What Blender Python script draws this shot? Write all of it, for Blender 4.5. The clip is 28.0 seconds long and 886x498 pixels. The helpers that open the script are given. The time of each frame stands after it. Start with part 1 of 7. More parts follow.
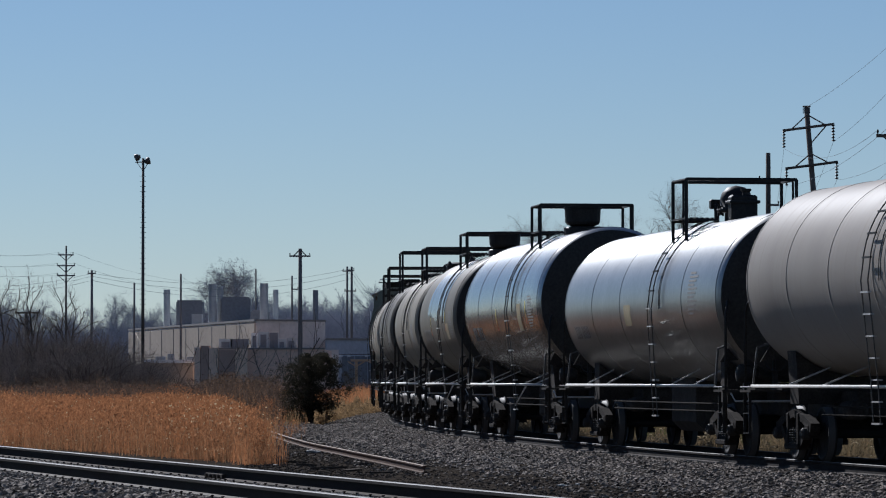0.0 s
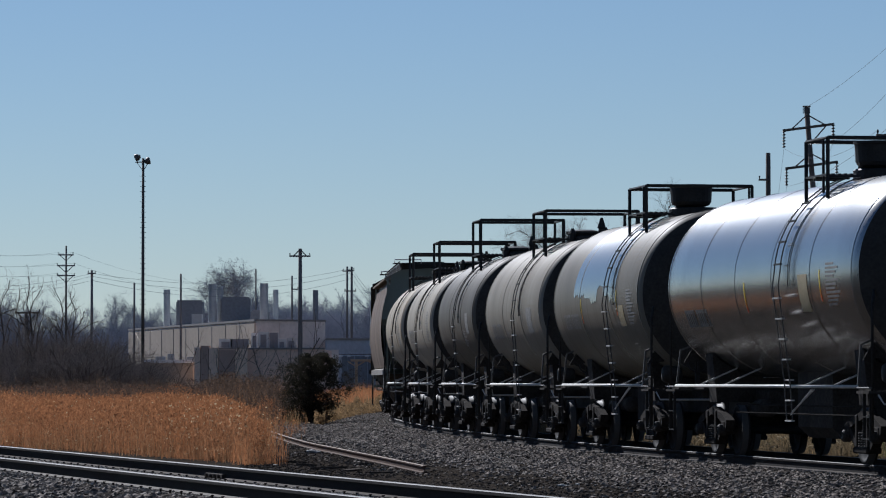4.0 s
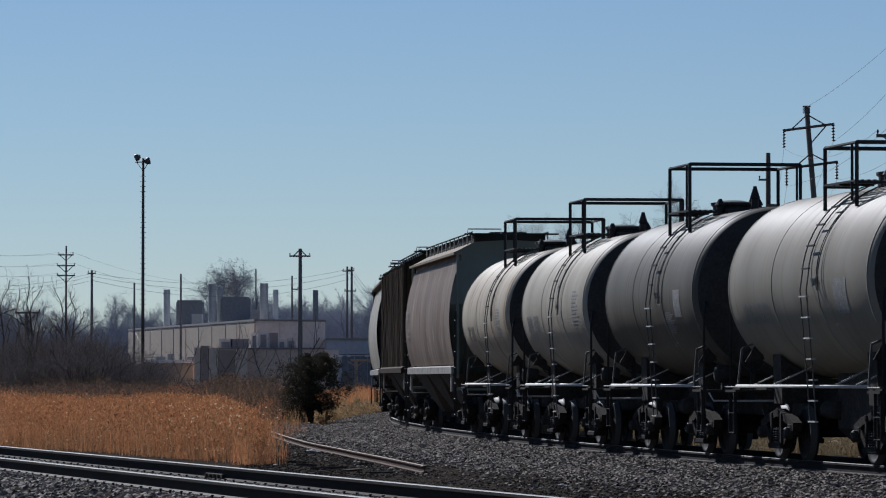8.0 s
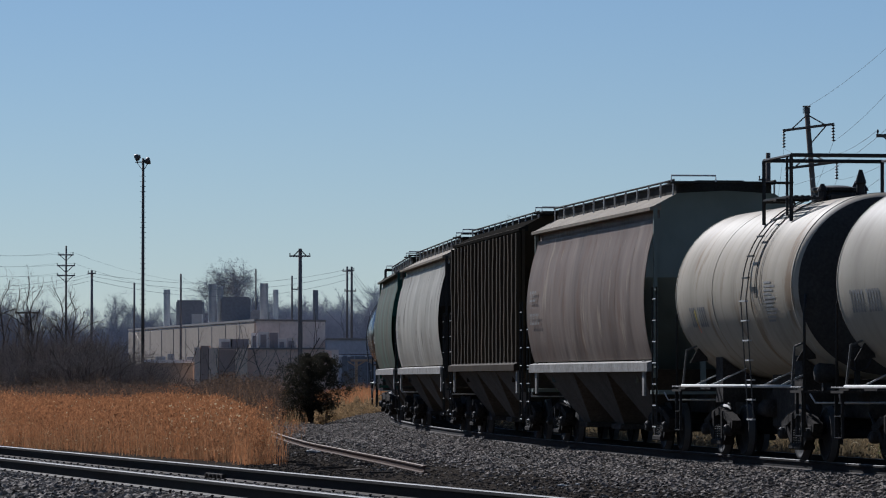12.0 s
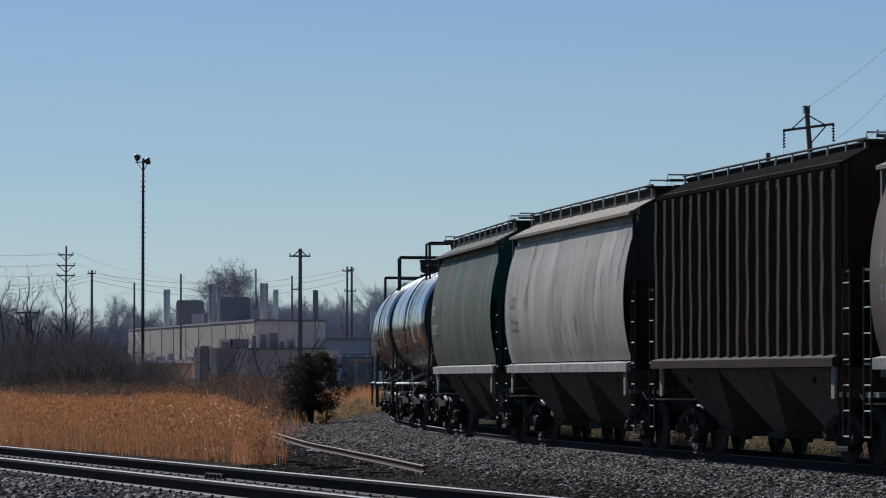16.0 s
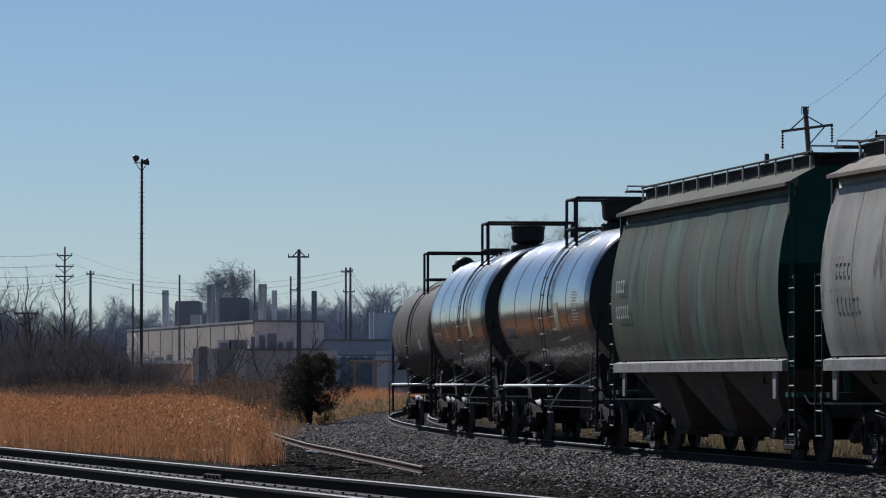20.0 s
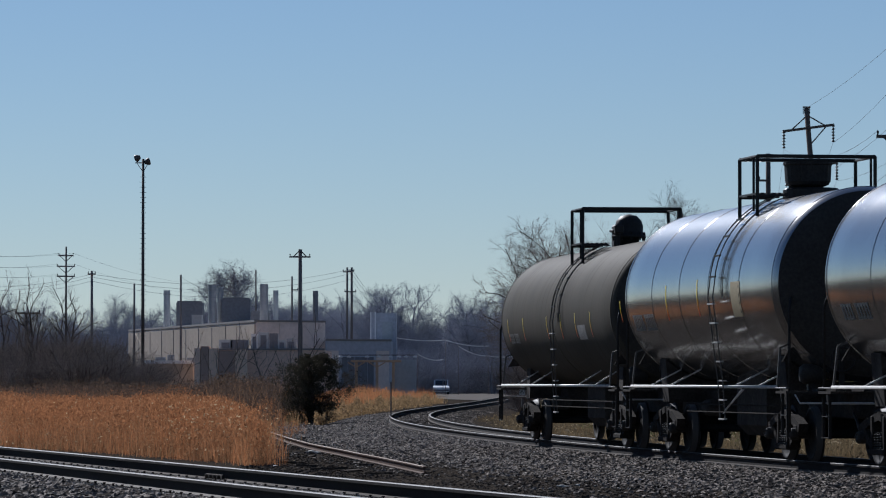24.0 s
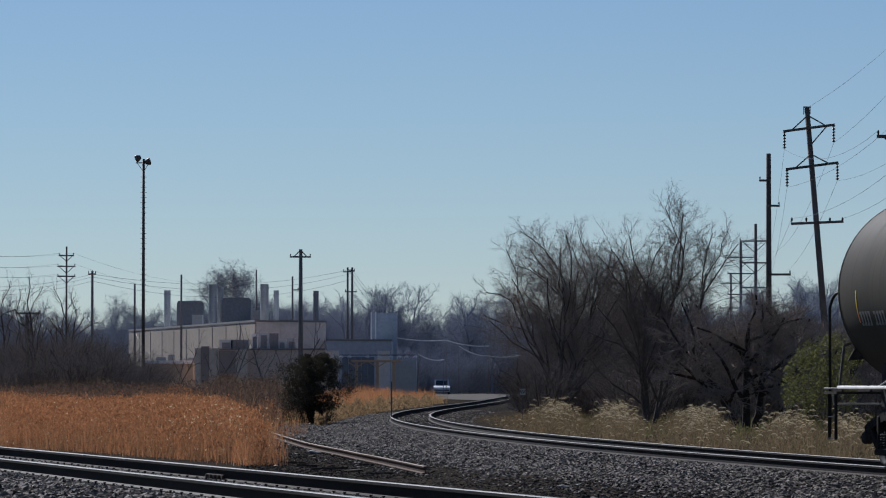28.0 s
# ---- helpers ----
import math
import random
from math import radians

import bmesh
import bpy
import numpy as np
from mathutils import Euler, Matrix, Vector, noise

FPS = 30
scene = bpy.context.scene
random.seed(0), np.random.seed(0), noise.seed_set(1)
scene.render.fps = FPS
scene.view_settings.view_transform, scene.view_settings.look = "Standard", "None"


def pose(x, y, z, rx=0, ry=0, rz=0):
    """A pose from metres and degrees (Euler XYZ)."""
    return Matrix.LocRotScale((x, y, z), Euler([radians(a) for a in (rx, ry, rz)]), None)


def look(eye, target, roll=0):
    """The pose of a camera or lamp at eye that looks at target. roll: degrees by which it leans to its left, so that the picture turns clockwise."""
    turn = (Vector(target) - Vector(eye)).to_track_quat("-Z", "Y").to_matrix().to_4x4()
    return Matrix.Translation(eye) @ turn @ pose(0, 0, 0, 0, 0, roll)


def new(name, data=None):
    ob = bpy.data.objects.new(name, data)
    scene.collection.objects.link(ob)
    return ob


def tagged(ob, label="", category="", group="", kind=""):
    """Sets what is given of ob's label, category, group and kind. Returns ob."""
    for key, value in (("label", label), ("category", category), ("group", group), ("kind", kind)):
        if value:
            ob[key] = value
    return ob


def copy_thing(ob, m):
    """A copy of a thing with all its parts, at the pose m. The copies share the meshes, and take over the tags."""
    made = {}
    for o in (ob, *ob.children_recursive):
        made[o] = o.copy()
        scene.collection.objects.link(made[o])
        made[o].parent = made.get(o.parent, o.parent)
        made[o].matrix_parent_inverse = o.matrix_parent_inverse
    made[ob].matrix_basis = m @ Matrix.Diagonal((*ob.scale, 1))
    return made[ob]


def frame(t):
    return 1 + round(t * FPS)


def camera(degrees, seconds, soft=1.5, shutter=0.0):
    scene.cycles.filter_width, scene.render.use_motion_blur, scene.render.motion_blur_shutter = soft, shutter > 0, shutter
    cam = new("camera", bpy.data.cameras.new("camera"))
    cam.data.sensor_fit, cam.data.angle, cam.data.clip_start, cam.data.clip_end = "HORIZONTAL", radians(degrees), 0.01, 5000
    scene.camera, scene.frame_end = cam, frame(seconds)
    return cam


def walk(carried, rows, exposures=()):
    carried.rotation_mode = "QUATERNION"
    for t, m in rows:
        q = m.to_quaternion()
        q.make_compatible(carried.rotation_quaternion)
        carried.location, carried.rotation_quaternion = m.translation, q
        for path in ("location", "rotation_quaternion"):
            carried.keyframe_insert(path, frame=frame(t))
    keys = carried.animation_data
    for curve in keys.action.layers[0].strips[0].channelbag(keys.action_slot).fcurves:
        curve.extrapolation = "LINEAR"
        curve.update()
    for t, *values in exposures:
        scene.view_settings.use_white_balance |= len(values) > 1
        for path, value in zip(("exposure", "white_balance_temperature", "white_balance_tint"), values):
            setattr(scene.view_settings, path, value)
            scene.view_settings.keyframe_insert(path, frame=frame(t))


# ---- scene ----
# ---------------------------------------------------------------- camera
FOCAL = 8000 / 1568
EYE = (0.0, 0.0, 1.355)
TILT = math.degrees(math.atan((672.2 - 441) / 8000))
STEP = math.degrees(1 / 8000)
cam = camera(math.degrees(2 * math.atan(0.5 / FOCAL)), 28.0, soft=1.1)


def stand(dx=0.0, dy=0.0):
    """The tripod's pose, nudged by tiny steps to the side and up."""
    return pose(*EYE, 90 + TILT + dy * STEP, 0, dx * STEP)


walk(cam, [(t, stand(dx, dy)) for t, dx, dy in (
    (0, 0, 0), (18.5, 0, 0), (19.0, 0, 1.4), (19.6, 0, 1.4), (20.0, -2.4, 1.4), (20.5, -1.4, 0.2), (21.0, 0, 1.3),
    (24.0, 0, 1.3), (24.5, 3, 1.3), (25.0, 0, 1.3), (27.0, 0, 1.3), (27.5, 1.2, 1.3), (28.0, 0.8, 1.3))],
     [(0, 0.1, 5450, 13), (28, 0.1, 5450, 13)])

# ---------------------------------------------------------------- light
SUN_ELEV, SUN_AZ = 34.0, -24.0          # azimuth from the view axis, to the left
world = bpy.data.worlds.new("sky")
scene.world = world
world.use_nodes = True
wn, wl = world.node_tree.nodes, world.node_tree.links
sky = wn.new("ShaderNodeTexSky")
sky.sky_type = "NISHITA"
sky.sun_disc = False
sky.sun_elevation = radians(SUN_ELEV)
sky.sun_rotation = radians(SUN_AZ)
sky.altitude = 1500
sky.air_density, sky.dust_density, sky.ozone_density = 0.97, 0.0, 2.1
wl.new(sky.outputs[0], wn["Background"].inputs[0])
wn["Background"].inputs[1].default_value = 0.047
sun = new("sun", bpy.data.lights.new("sun", "SUN"))
sun.data.energy, sun.data.angle, sun.data.color = 5.0, radians(0.55), (1.0, 0.92, 0.80)
ae, ee = radians(SUN_AZ), radians(SUN_ELEV)
sun.matrix_world = look((math.sin(ae) * math.cos(ee) * 50, math.cos(ae) * math.cos(ee) * 50, math.sin(ee) * 50), (0, 0, 0))

# ---------------------------------------------------------------- materials


def material(name, color, rough=0.6, metal=0.0, var=0.2, scale=2.0, grain=30.0, bump=0.1, stretch=(1, 1, 1),
             second=None, amount=0.5, rnd=0.0, coat=0.0, spec=0.5, trans=0.0, dent=0.0):
    """A painted or natural surface: base colour, broad stains towards a second colour, fine grain and relief."""
    m = bpy.data.materials.new(name)
    m.use_nodes = True
    n, l = m.node_tree.nodes, m.node_tree.links
    b = n["Principled BSDF"]
    b.inputs["Roughness"].default_value = rough
    b.inputs["Metallic"].default_value = metal
    b.inputs["Specular IOR Level"].default_value = spec
    b.inputs["Coat Weight"].default_value = coat
    b.inputs["Coat Roughness"].default_value = 0.12
    tc = n.new("ShaderNodeTexCoord")
    mp = n.new("ShaderNodeMapping")
    mp.inputs["Scale"].default_value = stretch
    l.new(tc.outputs["Object"], mp.inputs[0])
    big = n.new("ShaderNodeTexNoise")
    big.inputs["Scale"].default_value = scale
    big.inputs["Detail"].default_value = 6
    big.inputs["Roughness"].default_value = 0.65
    fine = n.new("ShaderNodeTexNoise")
    fine.inputs["Scale"].default_value = grain
    fine.inputs["Detail"].default_value = 4
    l.new(mp.outputs[0], big.inputs["Vector"])
    l.new(mp.outputs[0], fine.inputs["Vector"])
    ramp = n.new("ShaderNodeValToRGB")
    ramp.color_ramp.elements[0].position = 0.5 - amount * 0.3
    ramp.color_ramp.elements[1].position = 0.5 + 0.25
    l.new(big.outputs["Fac"], ramp.inputs[0])
    c2 = second or tuple(c * (1 - var) for c in color)
    ramp.color_ramp.elements[0].color = (*color, 1)
    ramp.color_ramp.elements[1].color = (*c2, 1)
    hsv = n.new("ShaderNodeHueSaturation")
    l.new(ramp.outputs[0], hsv.inputs["Color"])
    mr = n.new("ShaderNodeMapRange")
    mr.inputs["To Min"].default_value, mr.inputs["To Max"].default_value = 1 - var, 1 + var
    mr.inputs["From Min"].default_value, mr.inputs["From Max"].default_value = 0.25, 0.75
    l.new(fine.outputs["Fac"], mr.inputs[0])
    if rnd:
        oi = n.new("ShaderNodeObjectInfo")
        r2 = n.new("ShaderNodeMapRange")
        r2.inputs["To Min"].default_value, r2.inputs["To Max"].default_value = 1 - rnd, 1 + rnd
        l.new(oi.outputs["Random"], r2.inputs[0])
        mul = n.new("ShaderNodeMath")
        mul.operation = "MULTIPLY"
        l.new(mr.outputs[0], mul.inputs[0])
        l.new(r2.outputs[0], mul.inputs[1])
        l.new(mul.outputs[0], hsv.inputs["Value"])
    else:
        l.new(mr.outputs[0], hsv.inputs["Value"])
    l.new(hsv.outputs[0], b.inputs["Base Color"])
    if bump:
        bp = n.new("ShaderNodeBump")
        bp.inputs["Strength"].default_value = bump
        bp.inputs["Distance"].default_value = 0.02
        l.new(fine.outputs["Fac"], bp.inputs["Height"])
        l.new(bp.outputs[0], b.inputs["Normal"])
        if dent:
            dn = n.new("ShaderNodeTexNoise")
            dn.inputs["Scale"].default_value = 0.9
            dn.inputs["Detail"].default_value = 2
            l.new(tc.outputs["Object"], dn.inputs["Vector"])
            b2 = n.new("ShaderNodeBump")
            b2.inputs["Strength"].default_value = dent
            b2.inputs["Distance"].default_value = 0.25
            l.new(dn.outputs["Fac"], b2.inputs["Height"])
            l.new(b2.outputs[0], bp.inputs["Normal"])
    if trans:
        tr = n.new("ShaderNodeBsdfTranslucent")
        mx = n.new("ShaderNodeMixShader")
        mx.inputs[0].default_value = trans
        l.new(hsv.outputs[0], tr.inputs[0])
        l.new(b.outputs[0], mx.inputs[1])
        l.new(tr.outputs[0], mx.inputs[2])
        l.new(mx.outputs[0], n["Material Output"].inputs[0])
    return m


def islands(m, low=0.6, high=1.35):
    """Lets each joined piece of a mesh differ in brightness."""
    n, l = m.node_tree.nodes, m.node_tree.links
    b = n["Principled BSDF"]
    src = b.inputs["Base Color"].links[0].from_socket
    g = n.new("ShaderNodeNewGeometry")
    mr = n.new("ShaderNodeMapRange")
    mr.inputs["To Min"].default_value, mr.inputs["To Max"].default_value = low, high
    l.new(g.outputs["Random Per Island"], mr.inputs[0])
    h = n.new("ShaderNodeHueSaturation")
    l.new(src, h.inputs["Color"])
    l.new(mr.outputs[0], h.inputs["Value"])
    for lk in list(l):
        if lk.from_socket == src and lk.to_node != h:
            to = lk.to_socket
            l.remove(lk)
            l.new(h.outputs[0], to)
    return m


M = {}
M["ballast"] = material("ballast", (0.032, 0.029, 0.026), 0.95, var=0.45, scale=0.6, grain=14, bump=1.0, second=(0.05, 0.045, 0.04), spec=0.0)
M["stone"] = islands(material("stone", (0.128, 0.105, 0.086), 0.75, var=0.25, scale=4, grain=40, bump=0.3, spec=0.07), 0.3, 2.4)
M["soil"] = material("soil", (0.038, 0.032, 0.027), 1.0, var=0.5, scale=0.5, grain=9, bump=1.0, second=(0.055, 0.046, 0.036), spec=0.0)
M["clod"] = islands(material("soil_clod", (0.055, 0.046, 0.039), 1.0, var=0.4, scale=3, grain=20, bump=0.5, spec=0.02), 0.4, 2.0)
M["rail_steel"] = material("rail_steel", (0.022, 0.017, 0.015), 0.85, 0.0, var=0.3, scale=5, grain=40, bump=0.2, spec=0.1)
# dust grey, made paler for sunlight on the upward faces of the foot
M["rail_foot"] = material("rail_foot_dusty_lit", (0.13, 0.115, 0.10), 0.8, 0.0, var=0.35, scale=4, grain=20, bump=0.2, second=(0.11, 0.095, 0.08), spec=0.1)
M["rail_top"] = material("rail_top", (0.19, 0.18, 0.17), 0.7, 0.0, spec=0.25, var=0.25, scale=3, grain=60, bump=0.02)
M["stone_pale"] = islands(material("pale_stone", (0.30, 0.26, 0.22), 0.75, var=0.2, scale=4, grain=40, bump=0.3, spec=0.07), 0.4, 1.5)
M["foot_brown"] = material("rail_foot_brown", (0.075, 0.062, 0.053), 0.85, 0.0, var=0.35, scale=4, grain=20, bump=0.2, second=(0.05, 0.042, 0.036), spec=0.06)
# pale copy of the rust: sunlight on the rail's top, as colour
M["rust_top"] = material("rust_lit_top", (0.30, 0.235, 0.185), 0.7, 0.0, var=0.3, scale=3, grain=40, bump=0.2, second=(0.20, 0.14, 0.10), spec=0.1)
M["rust_rail"] = material("rust_rail", (0.07, 0.042, 0.03), 0.8, 0.0, var=0.3, scale=3, grain=40, bump=0.2, second=(0.11, 0.07, 0.05), spec=0.06)
M["tie_wood"] = material("tie_wood", (0.07, 0.056, 0.045), 0.95, spec=0.03, var=0.35, scale=3, grain=25, bump=0.5, stretch=(1, 0.15, 1), rnd=0.3)
M["black"] = material("black_paint", (0.022, 0.021, 0.02), 0.55, var=0.3, scale=3, grain=30, bump=0.1, second=(0.04, 0.036, 0.032), spec=0.2)
M["frame_black"] = material("frame_black", (0.035, 0.031, 0.028), 0.85, var=0.35, scale=3, grain=25, bump=0.2, second=(0.075, 0.064, 0.055), spec=0.06)
M["cast"] = material("cast_steel", (0.022, 0.019, 0.017), 0.9, 0.0, var=0.5, scale=5, grain=30, bump=0.3, second=(0.045, 0.038, 0.032), spec=0.05)
M["wheel"] = material("wheel_steel", (0.018, 0.016, 0.015), 0.75, 0.0, var=0.3, scale=4, grain=30, bump=0.15, spec=0.2)
M["tread"] = material("tread_steel", (0.07, 0.065, 0.06), 0.6, 0.0, spec=0.2, var=0.1, bump=0.02)
M["spring"] = material("spring_steel", (0.05, 0.045, 0.04), 0.7, 0.0, var=0.3, scale=8, bump=0.1, spec=0.15)
M["galv"] = material("worn_white_steel", (0.62, 0.60, 0.56), 0.4, 0.0, var=0.2, scale=6, grain=40, bump=0.05, second=(0.4, 0.375, 0.34), spec=0.4)
# tank ends: shade on the faces turned from the sun, put into the colour
M["head_shade"] = material("shaded_end_paint", (0.047, 0.044, 0.04), 0.75, var=0.25, scale=1.2, grain=20, bump=0.05, second=(0.07, 0.064, 0.056), spec=0.1)
M["ladder_grey"] = material("ladder_grey", (0.10, 0.095, 0.088), 0.6, var=0.25, scale=6, grain=40, bump=0.05, spec=0.3)
M["decal"] = material("stencil_white", (0.46, 0.45, 0.42), 0.7, spec=0.1, var=0.35, scale=6, bump=0.0)
M["decal_dim"] = material("stencil_grey", (0.30, 0.29, 0.27), 0.7, spec=0.1, var=0.35, scale=6, bump=0.0)
M["yellow"] = material("reflective_yellow", (0.95, 0.62, 0.02), 0.3, var=0.1, scale=6, bump=0.0)


def prismatic(m):
    """Puts the tape's prismatic glow into its colour, yellow to orange-red down its length."""
    n, l = m.node_tree.nodes, m.node_tree.links
    tc = n.new("ShaderNodeTexCoord")
    sep = n.new("ShaderNodeSeparateXYZ")
    l.new(tc.outputs["Generated"], sep.inputs[0])
    r = n.new("ShaderNodeValToRGB")
    r.color_ramp.elements[0].color = (0.95, 0.13, 0.015, 1)
    r.color_ramp.elements[0].position = 0.1
    r.color_ramp.elements[1].color = (0.95, 0.72, 0.02, 1)
    r.color_ramp.elements[1].position = 0.55
    l.new(sep.outputs["Z"], r.inputs[0])
    l.new(r.outputs[0], n["Principled BSDF"].inputs["Base Color"])


prismatic(M["yellow"])
M["placard"] = material("placard_tan", (0.45, 0.36, 0.2), 0.5, var=0.2, scale=6, bump=0.0)


def shell_paint(name, color, rough, metal, second=None, coat=0.0, var=0.15, amount=0.6):
    return material(name, color, rough, metal, spec=0.5 if metal else 0.06, var=var, scale=1.3 if metal else 1.6, grain=22 if metal else 9, bump=0.02, stretch=(1, 1, 0.35) if metal else (2.2, 0.5, 0.45), second=second, coat=coat, amount=amount)


def worn_paint(name, color, stain, drip, rough=0.45, spec=0.3, stretch=(2.4, 0.3, 0.3), streaks=0.5, rust=None, scuff=None, dent=0.0, rnd=0.0, pale=None):
    """Old paint on sheet steel: broad stains, runs down the sheet, fine drips, and where given rust spots, scuffs and pale washes."""
    m = bpy.data.materials.new(name)
    m.use_nodes = True
    n, l = m.node_tree.nodes, m.node_tree.links
    b = n["Principled BSDF"]
    b.inputs["Specular IOR Level"].default_value = spec
    tc = n.new("ShaderNodeTexCoord")
    info = n.new("ShaderNodeObjectInfo")

    def field(scale, st, lo, hi, detail=5, shift=0.0):
        mp = n.new("ShaderNodeMapping")
        mp.inputs["Scale"].default_value = st
        mp.inputs["Location"].default_value = (shift, shift * 0.7, shift * 0.3)
        l.new(tc.outputs["Object"], mp.inputs[0])
        t = n.new("ShaderNodeTexNoise")
        t.inputs["Scale"].default_value, t.inputs["Detail"].default_value, t.inputs["Roughness"].default_value = scale, detail, 0.62
        l.new(mp.outputs[0], t.inputs["Vector"])
        r = n.new("ShaderNodeMapRange")
        r.interpolation_type = "SMOOTHSTEP"
        r.inputs["From Min"].default_value, r.inputs["From Max"].default_value = lo, hi
        l.new(t.outputs["Fac"], r.inputs[0])
        return t.outputs["Fac"], r.outputs[0]

    def blend(fac, weight, under, over):
        k = n.new("ShaderNodeMath")
        k.operation = "MULTIPLY"
        k.inputs[1].default_value = weight
        l.new(fac, k.inputs[0])
        x = n.new("ShaderNodeMix")
        x.data_type = "RGBA"
        l.new(k.outputs[0], x.inputs["Factor"])
        if isinstance(under, tuple):
            x.inputs["A"].default_value = (*under, 1)
        else:
            l.new(under, x.inputs["A"])
        x.inputs["B"].default_value = (*over, 1)
        return x.outputs["Result"]

    vert = stretch
    tight = tuple(k * (1.6 if k > 0.5 else 0.5) for k in vert)
    c = blend(field(0.55, (1, 1, 1), 0.35, 0.68)[1], 0.75, color, stain)
    if pale:
        c = blend(field(0.9, vert, 0.5, 0.72, 4, 3.1)[1], 0.85, c, pale)
    c = blend(field(0.8, vert, 0.45, 0.8, 2.5, 7.7)[1], streaks, c, drip)
    raw_fine, fine = field(2.4, tight, 0.52, 0.8, 3, 1.3)
    c = blend(fine, streaks * 0.3, c, drip)
    if rust:
        c = blend(field(1.1, tuple(k ** 0.5 for k in vert), 0.53, 0.68, 6, 11.0)[1], 0.8, c, rust)
    if scuff:
        c = blend(field(2.2, tuple(k ** 0.7 for k in vert), 0.585, 0.66, 6, 5.2)[1], 0.75, c, scuff)
    hsv = n.new("ShaderNodeHueSaturation")
    l.new(c, hsv.inputs["Color"])
    if rnd:
        r2 = n.new("ShaderNodeMapRange")
        r2.inputs["To Min"].default_value, r2.inputs["To Max"].default_value = 1 - rnd, 1 + rnd
        l.new(info.outputs["Random"], r2.inputs[0])
        l.new(r2.outputs[0], hsv.inputs["Value"])
    l.new(hsv.outputs[0], b.inputs["Base Color"])
    rr = n.new("ShaderNodeMapRange")
    rr.inputs["To Min"].default_value, rr.inputs["To Max"].default_value = rough - 0.08, min(1.0, rough + 0.18)
    l.new(fine, rr.inputs[0])
    l.new(rr.outputs[0], b.inputs["Roughness"])
    bp = n.new("ShaderNodeBump")
    bp.inputs["Strength"].default_value, bp.inputs["Distance"].default_value = 0.04, 0.02
    l.new(raw_fine, bp.inputs["Height"])
    if dent:
        d = n.new("ShaderNodeBump")
        d.inputs["Strength"].default_value, d.inputs["Distance"].default_value = dent, 0.25
        l.new(field(0.7, (1.0, 1.0, 0.5), 0, 1, 2, 2.0)[0], d.inputs["Height"])
        l.new(d.outputs[0], bp.inputs["Normal"])
    l.new(bp.outputs[0], b.inputs["Normal"])
    return m


M["tank_pale"] = worn_paint("tank_pale_grey", (0.335, 0.30, 0.26), (0.30, 0.266, 0.23), (0.27, 0.235, 0.20), 0.6, 0.08, streaks=0.3)
M["tank_silver"] = shell_paint("tank_silver", (0.36, 0.355, 0.34), 0.36, 0.93, (0.29, 0.285, 0.27))
M["tank_bright"] = shell_paint("tank_bright_silver", (0.40, 0.395, 0.38), 0.26, 0.93, (0.35, 0.345, 0.33), var=0.06)
M["tank_satin"] = shell_paint("tank_satin_silver", (0.41, 0.405, 0.39), 0.2, 0.91, (0.36, 0.355, 0.345), var=0.06)
M["tank_grey"] = worn_paint("tank_grey", (0.20, 0.178, 0.138), (0.16, 0.142, 0.11), (0.13, 0.114, 0.088), 0.55, 0.1, streaks=0.4)
M["tank_dark"] = worn_paint("tank_dark_grey", (0.135, 0.121, 0.096), (0.105, 0.093, 0.073), (0.085, 0.075, 0.059), 0.6, 0.08, streaks=0.45)
M["tank_mid"] = worn_paint("tank_weathered_grey", (0.29, 0.26, 0.207), (0.23, 0.204, 0.16), (0.16, 0.14, 0.108), 0.6, 0.08, streaks=0.5)
M["tank_white"] = worn_paint("tank_white", (0.41, 0.365, 0.29), (0.33, 0.29, 0.225), (0.21, 0.18, 0.14), 0.6, 0.07, streaks=0.5)
M["tank_stain"] = worn_paint("tank_stained_white", (0.47, 0.41, 0.315), (0.38, 0.32, 0.235), (0.24, 0.195, 0.14), 0.6, 0.07, streaks=0.6, rust=(0.26, 0.175, 0.10))
M["tank_drab"] = worn_paint("tank_drab_grey", (0.082, 0.072, 0.055), (0.066, 0.058, 0.045), (0.056, 0.049, 0.039), 0.75, 0.05, streaks=0.25)

SIDE = (0.6, 0.6, 0.085)                   # runs down an upright sheet
M["hop_tan"] = worn_paint("hopper_weathered_tan", (0.225, 0.172, 0.137), (0.175, 0.132, 0.104), (0.115, 0.086, 0.068), 0.65, 0.06, SIDE, 0.6, (0.17, 0.105, 0.07), (0.33, 0.27, 0.20), 0.2, 0.04, (0.33, 0.27, 0.215))
M["hop_brown"] = worn_paint("hopper_dark_brown", (0.064, 0.047, 0.030), (0.048, 0.036, 0.025), (0.032, 0.025, 0.018), 0.8, 0.03, SIDE, 0.6, (0.08, 0.05, 0.03), None, 0.1, 0.2)
M["hop_grey"] = worn_paint("hopper_pale_grey", (0.43, 0.395, 0.325), (0.29, 0.262, 0.21), (0.20, 0.178, 0.142), 0.6, 0.08, SIDE, 0.5, None, (0.10, 0.084, 0.072), 0.15, 0.03, (0.60, 0.57, 0.50))
M["hop_green"] = worn_paint("hopper_faded_green", (0.088, 0.115, 0.08), (0.125, 0.108, 0.074), (0.062, 0.054, 0.038), 0.65, 0.06, SIDE, 0.5, (0.12, 0.09, 0.062), (0.045, 0.04, 0.036), 0.14, 0.03, (0.135, 0.235, 0.185))
M["slate_end"] = worn_paint("hopper_slate_end", (0.25, 0.27, 0.225), (0.19, 0.205, 0.17), (0.11, 0.115, 0.10), 0.65, 0.06, SIDE, 0.5)
M["green_dark"] = worn_paint("hopper_green_end", (0.03, 0.10, 0.075), (0.028, 0.075, 0.058), (0.025, 0.05, 0.04), 0.65, 0.06, SIDE, 0.5)
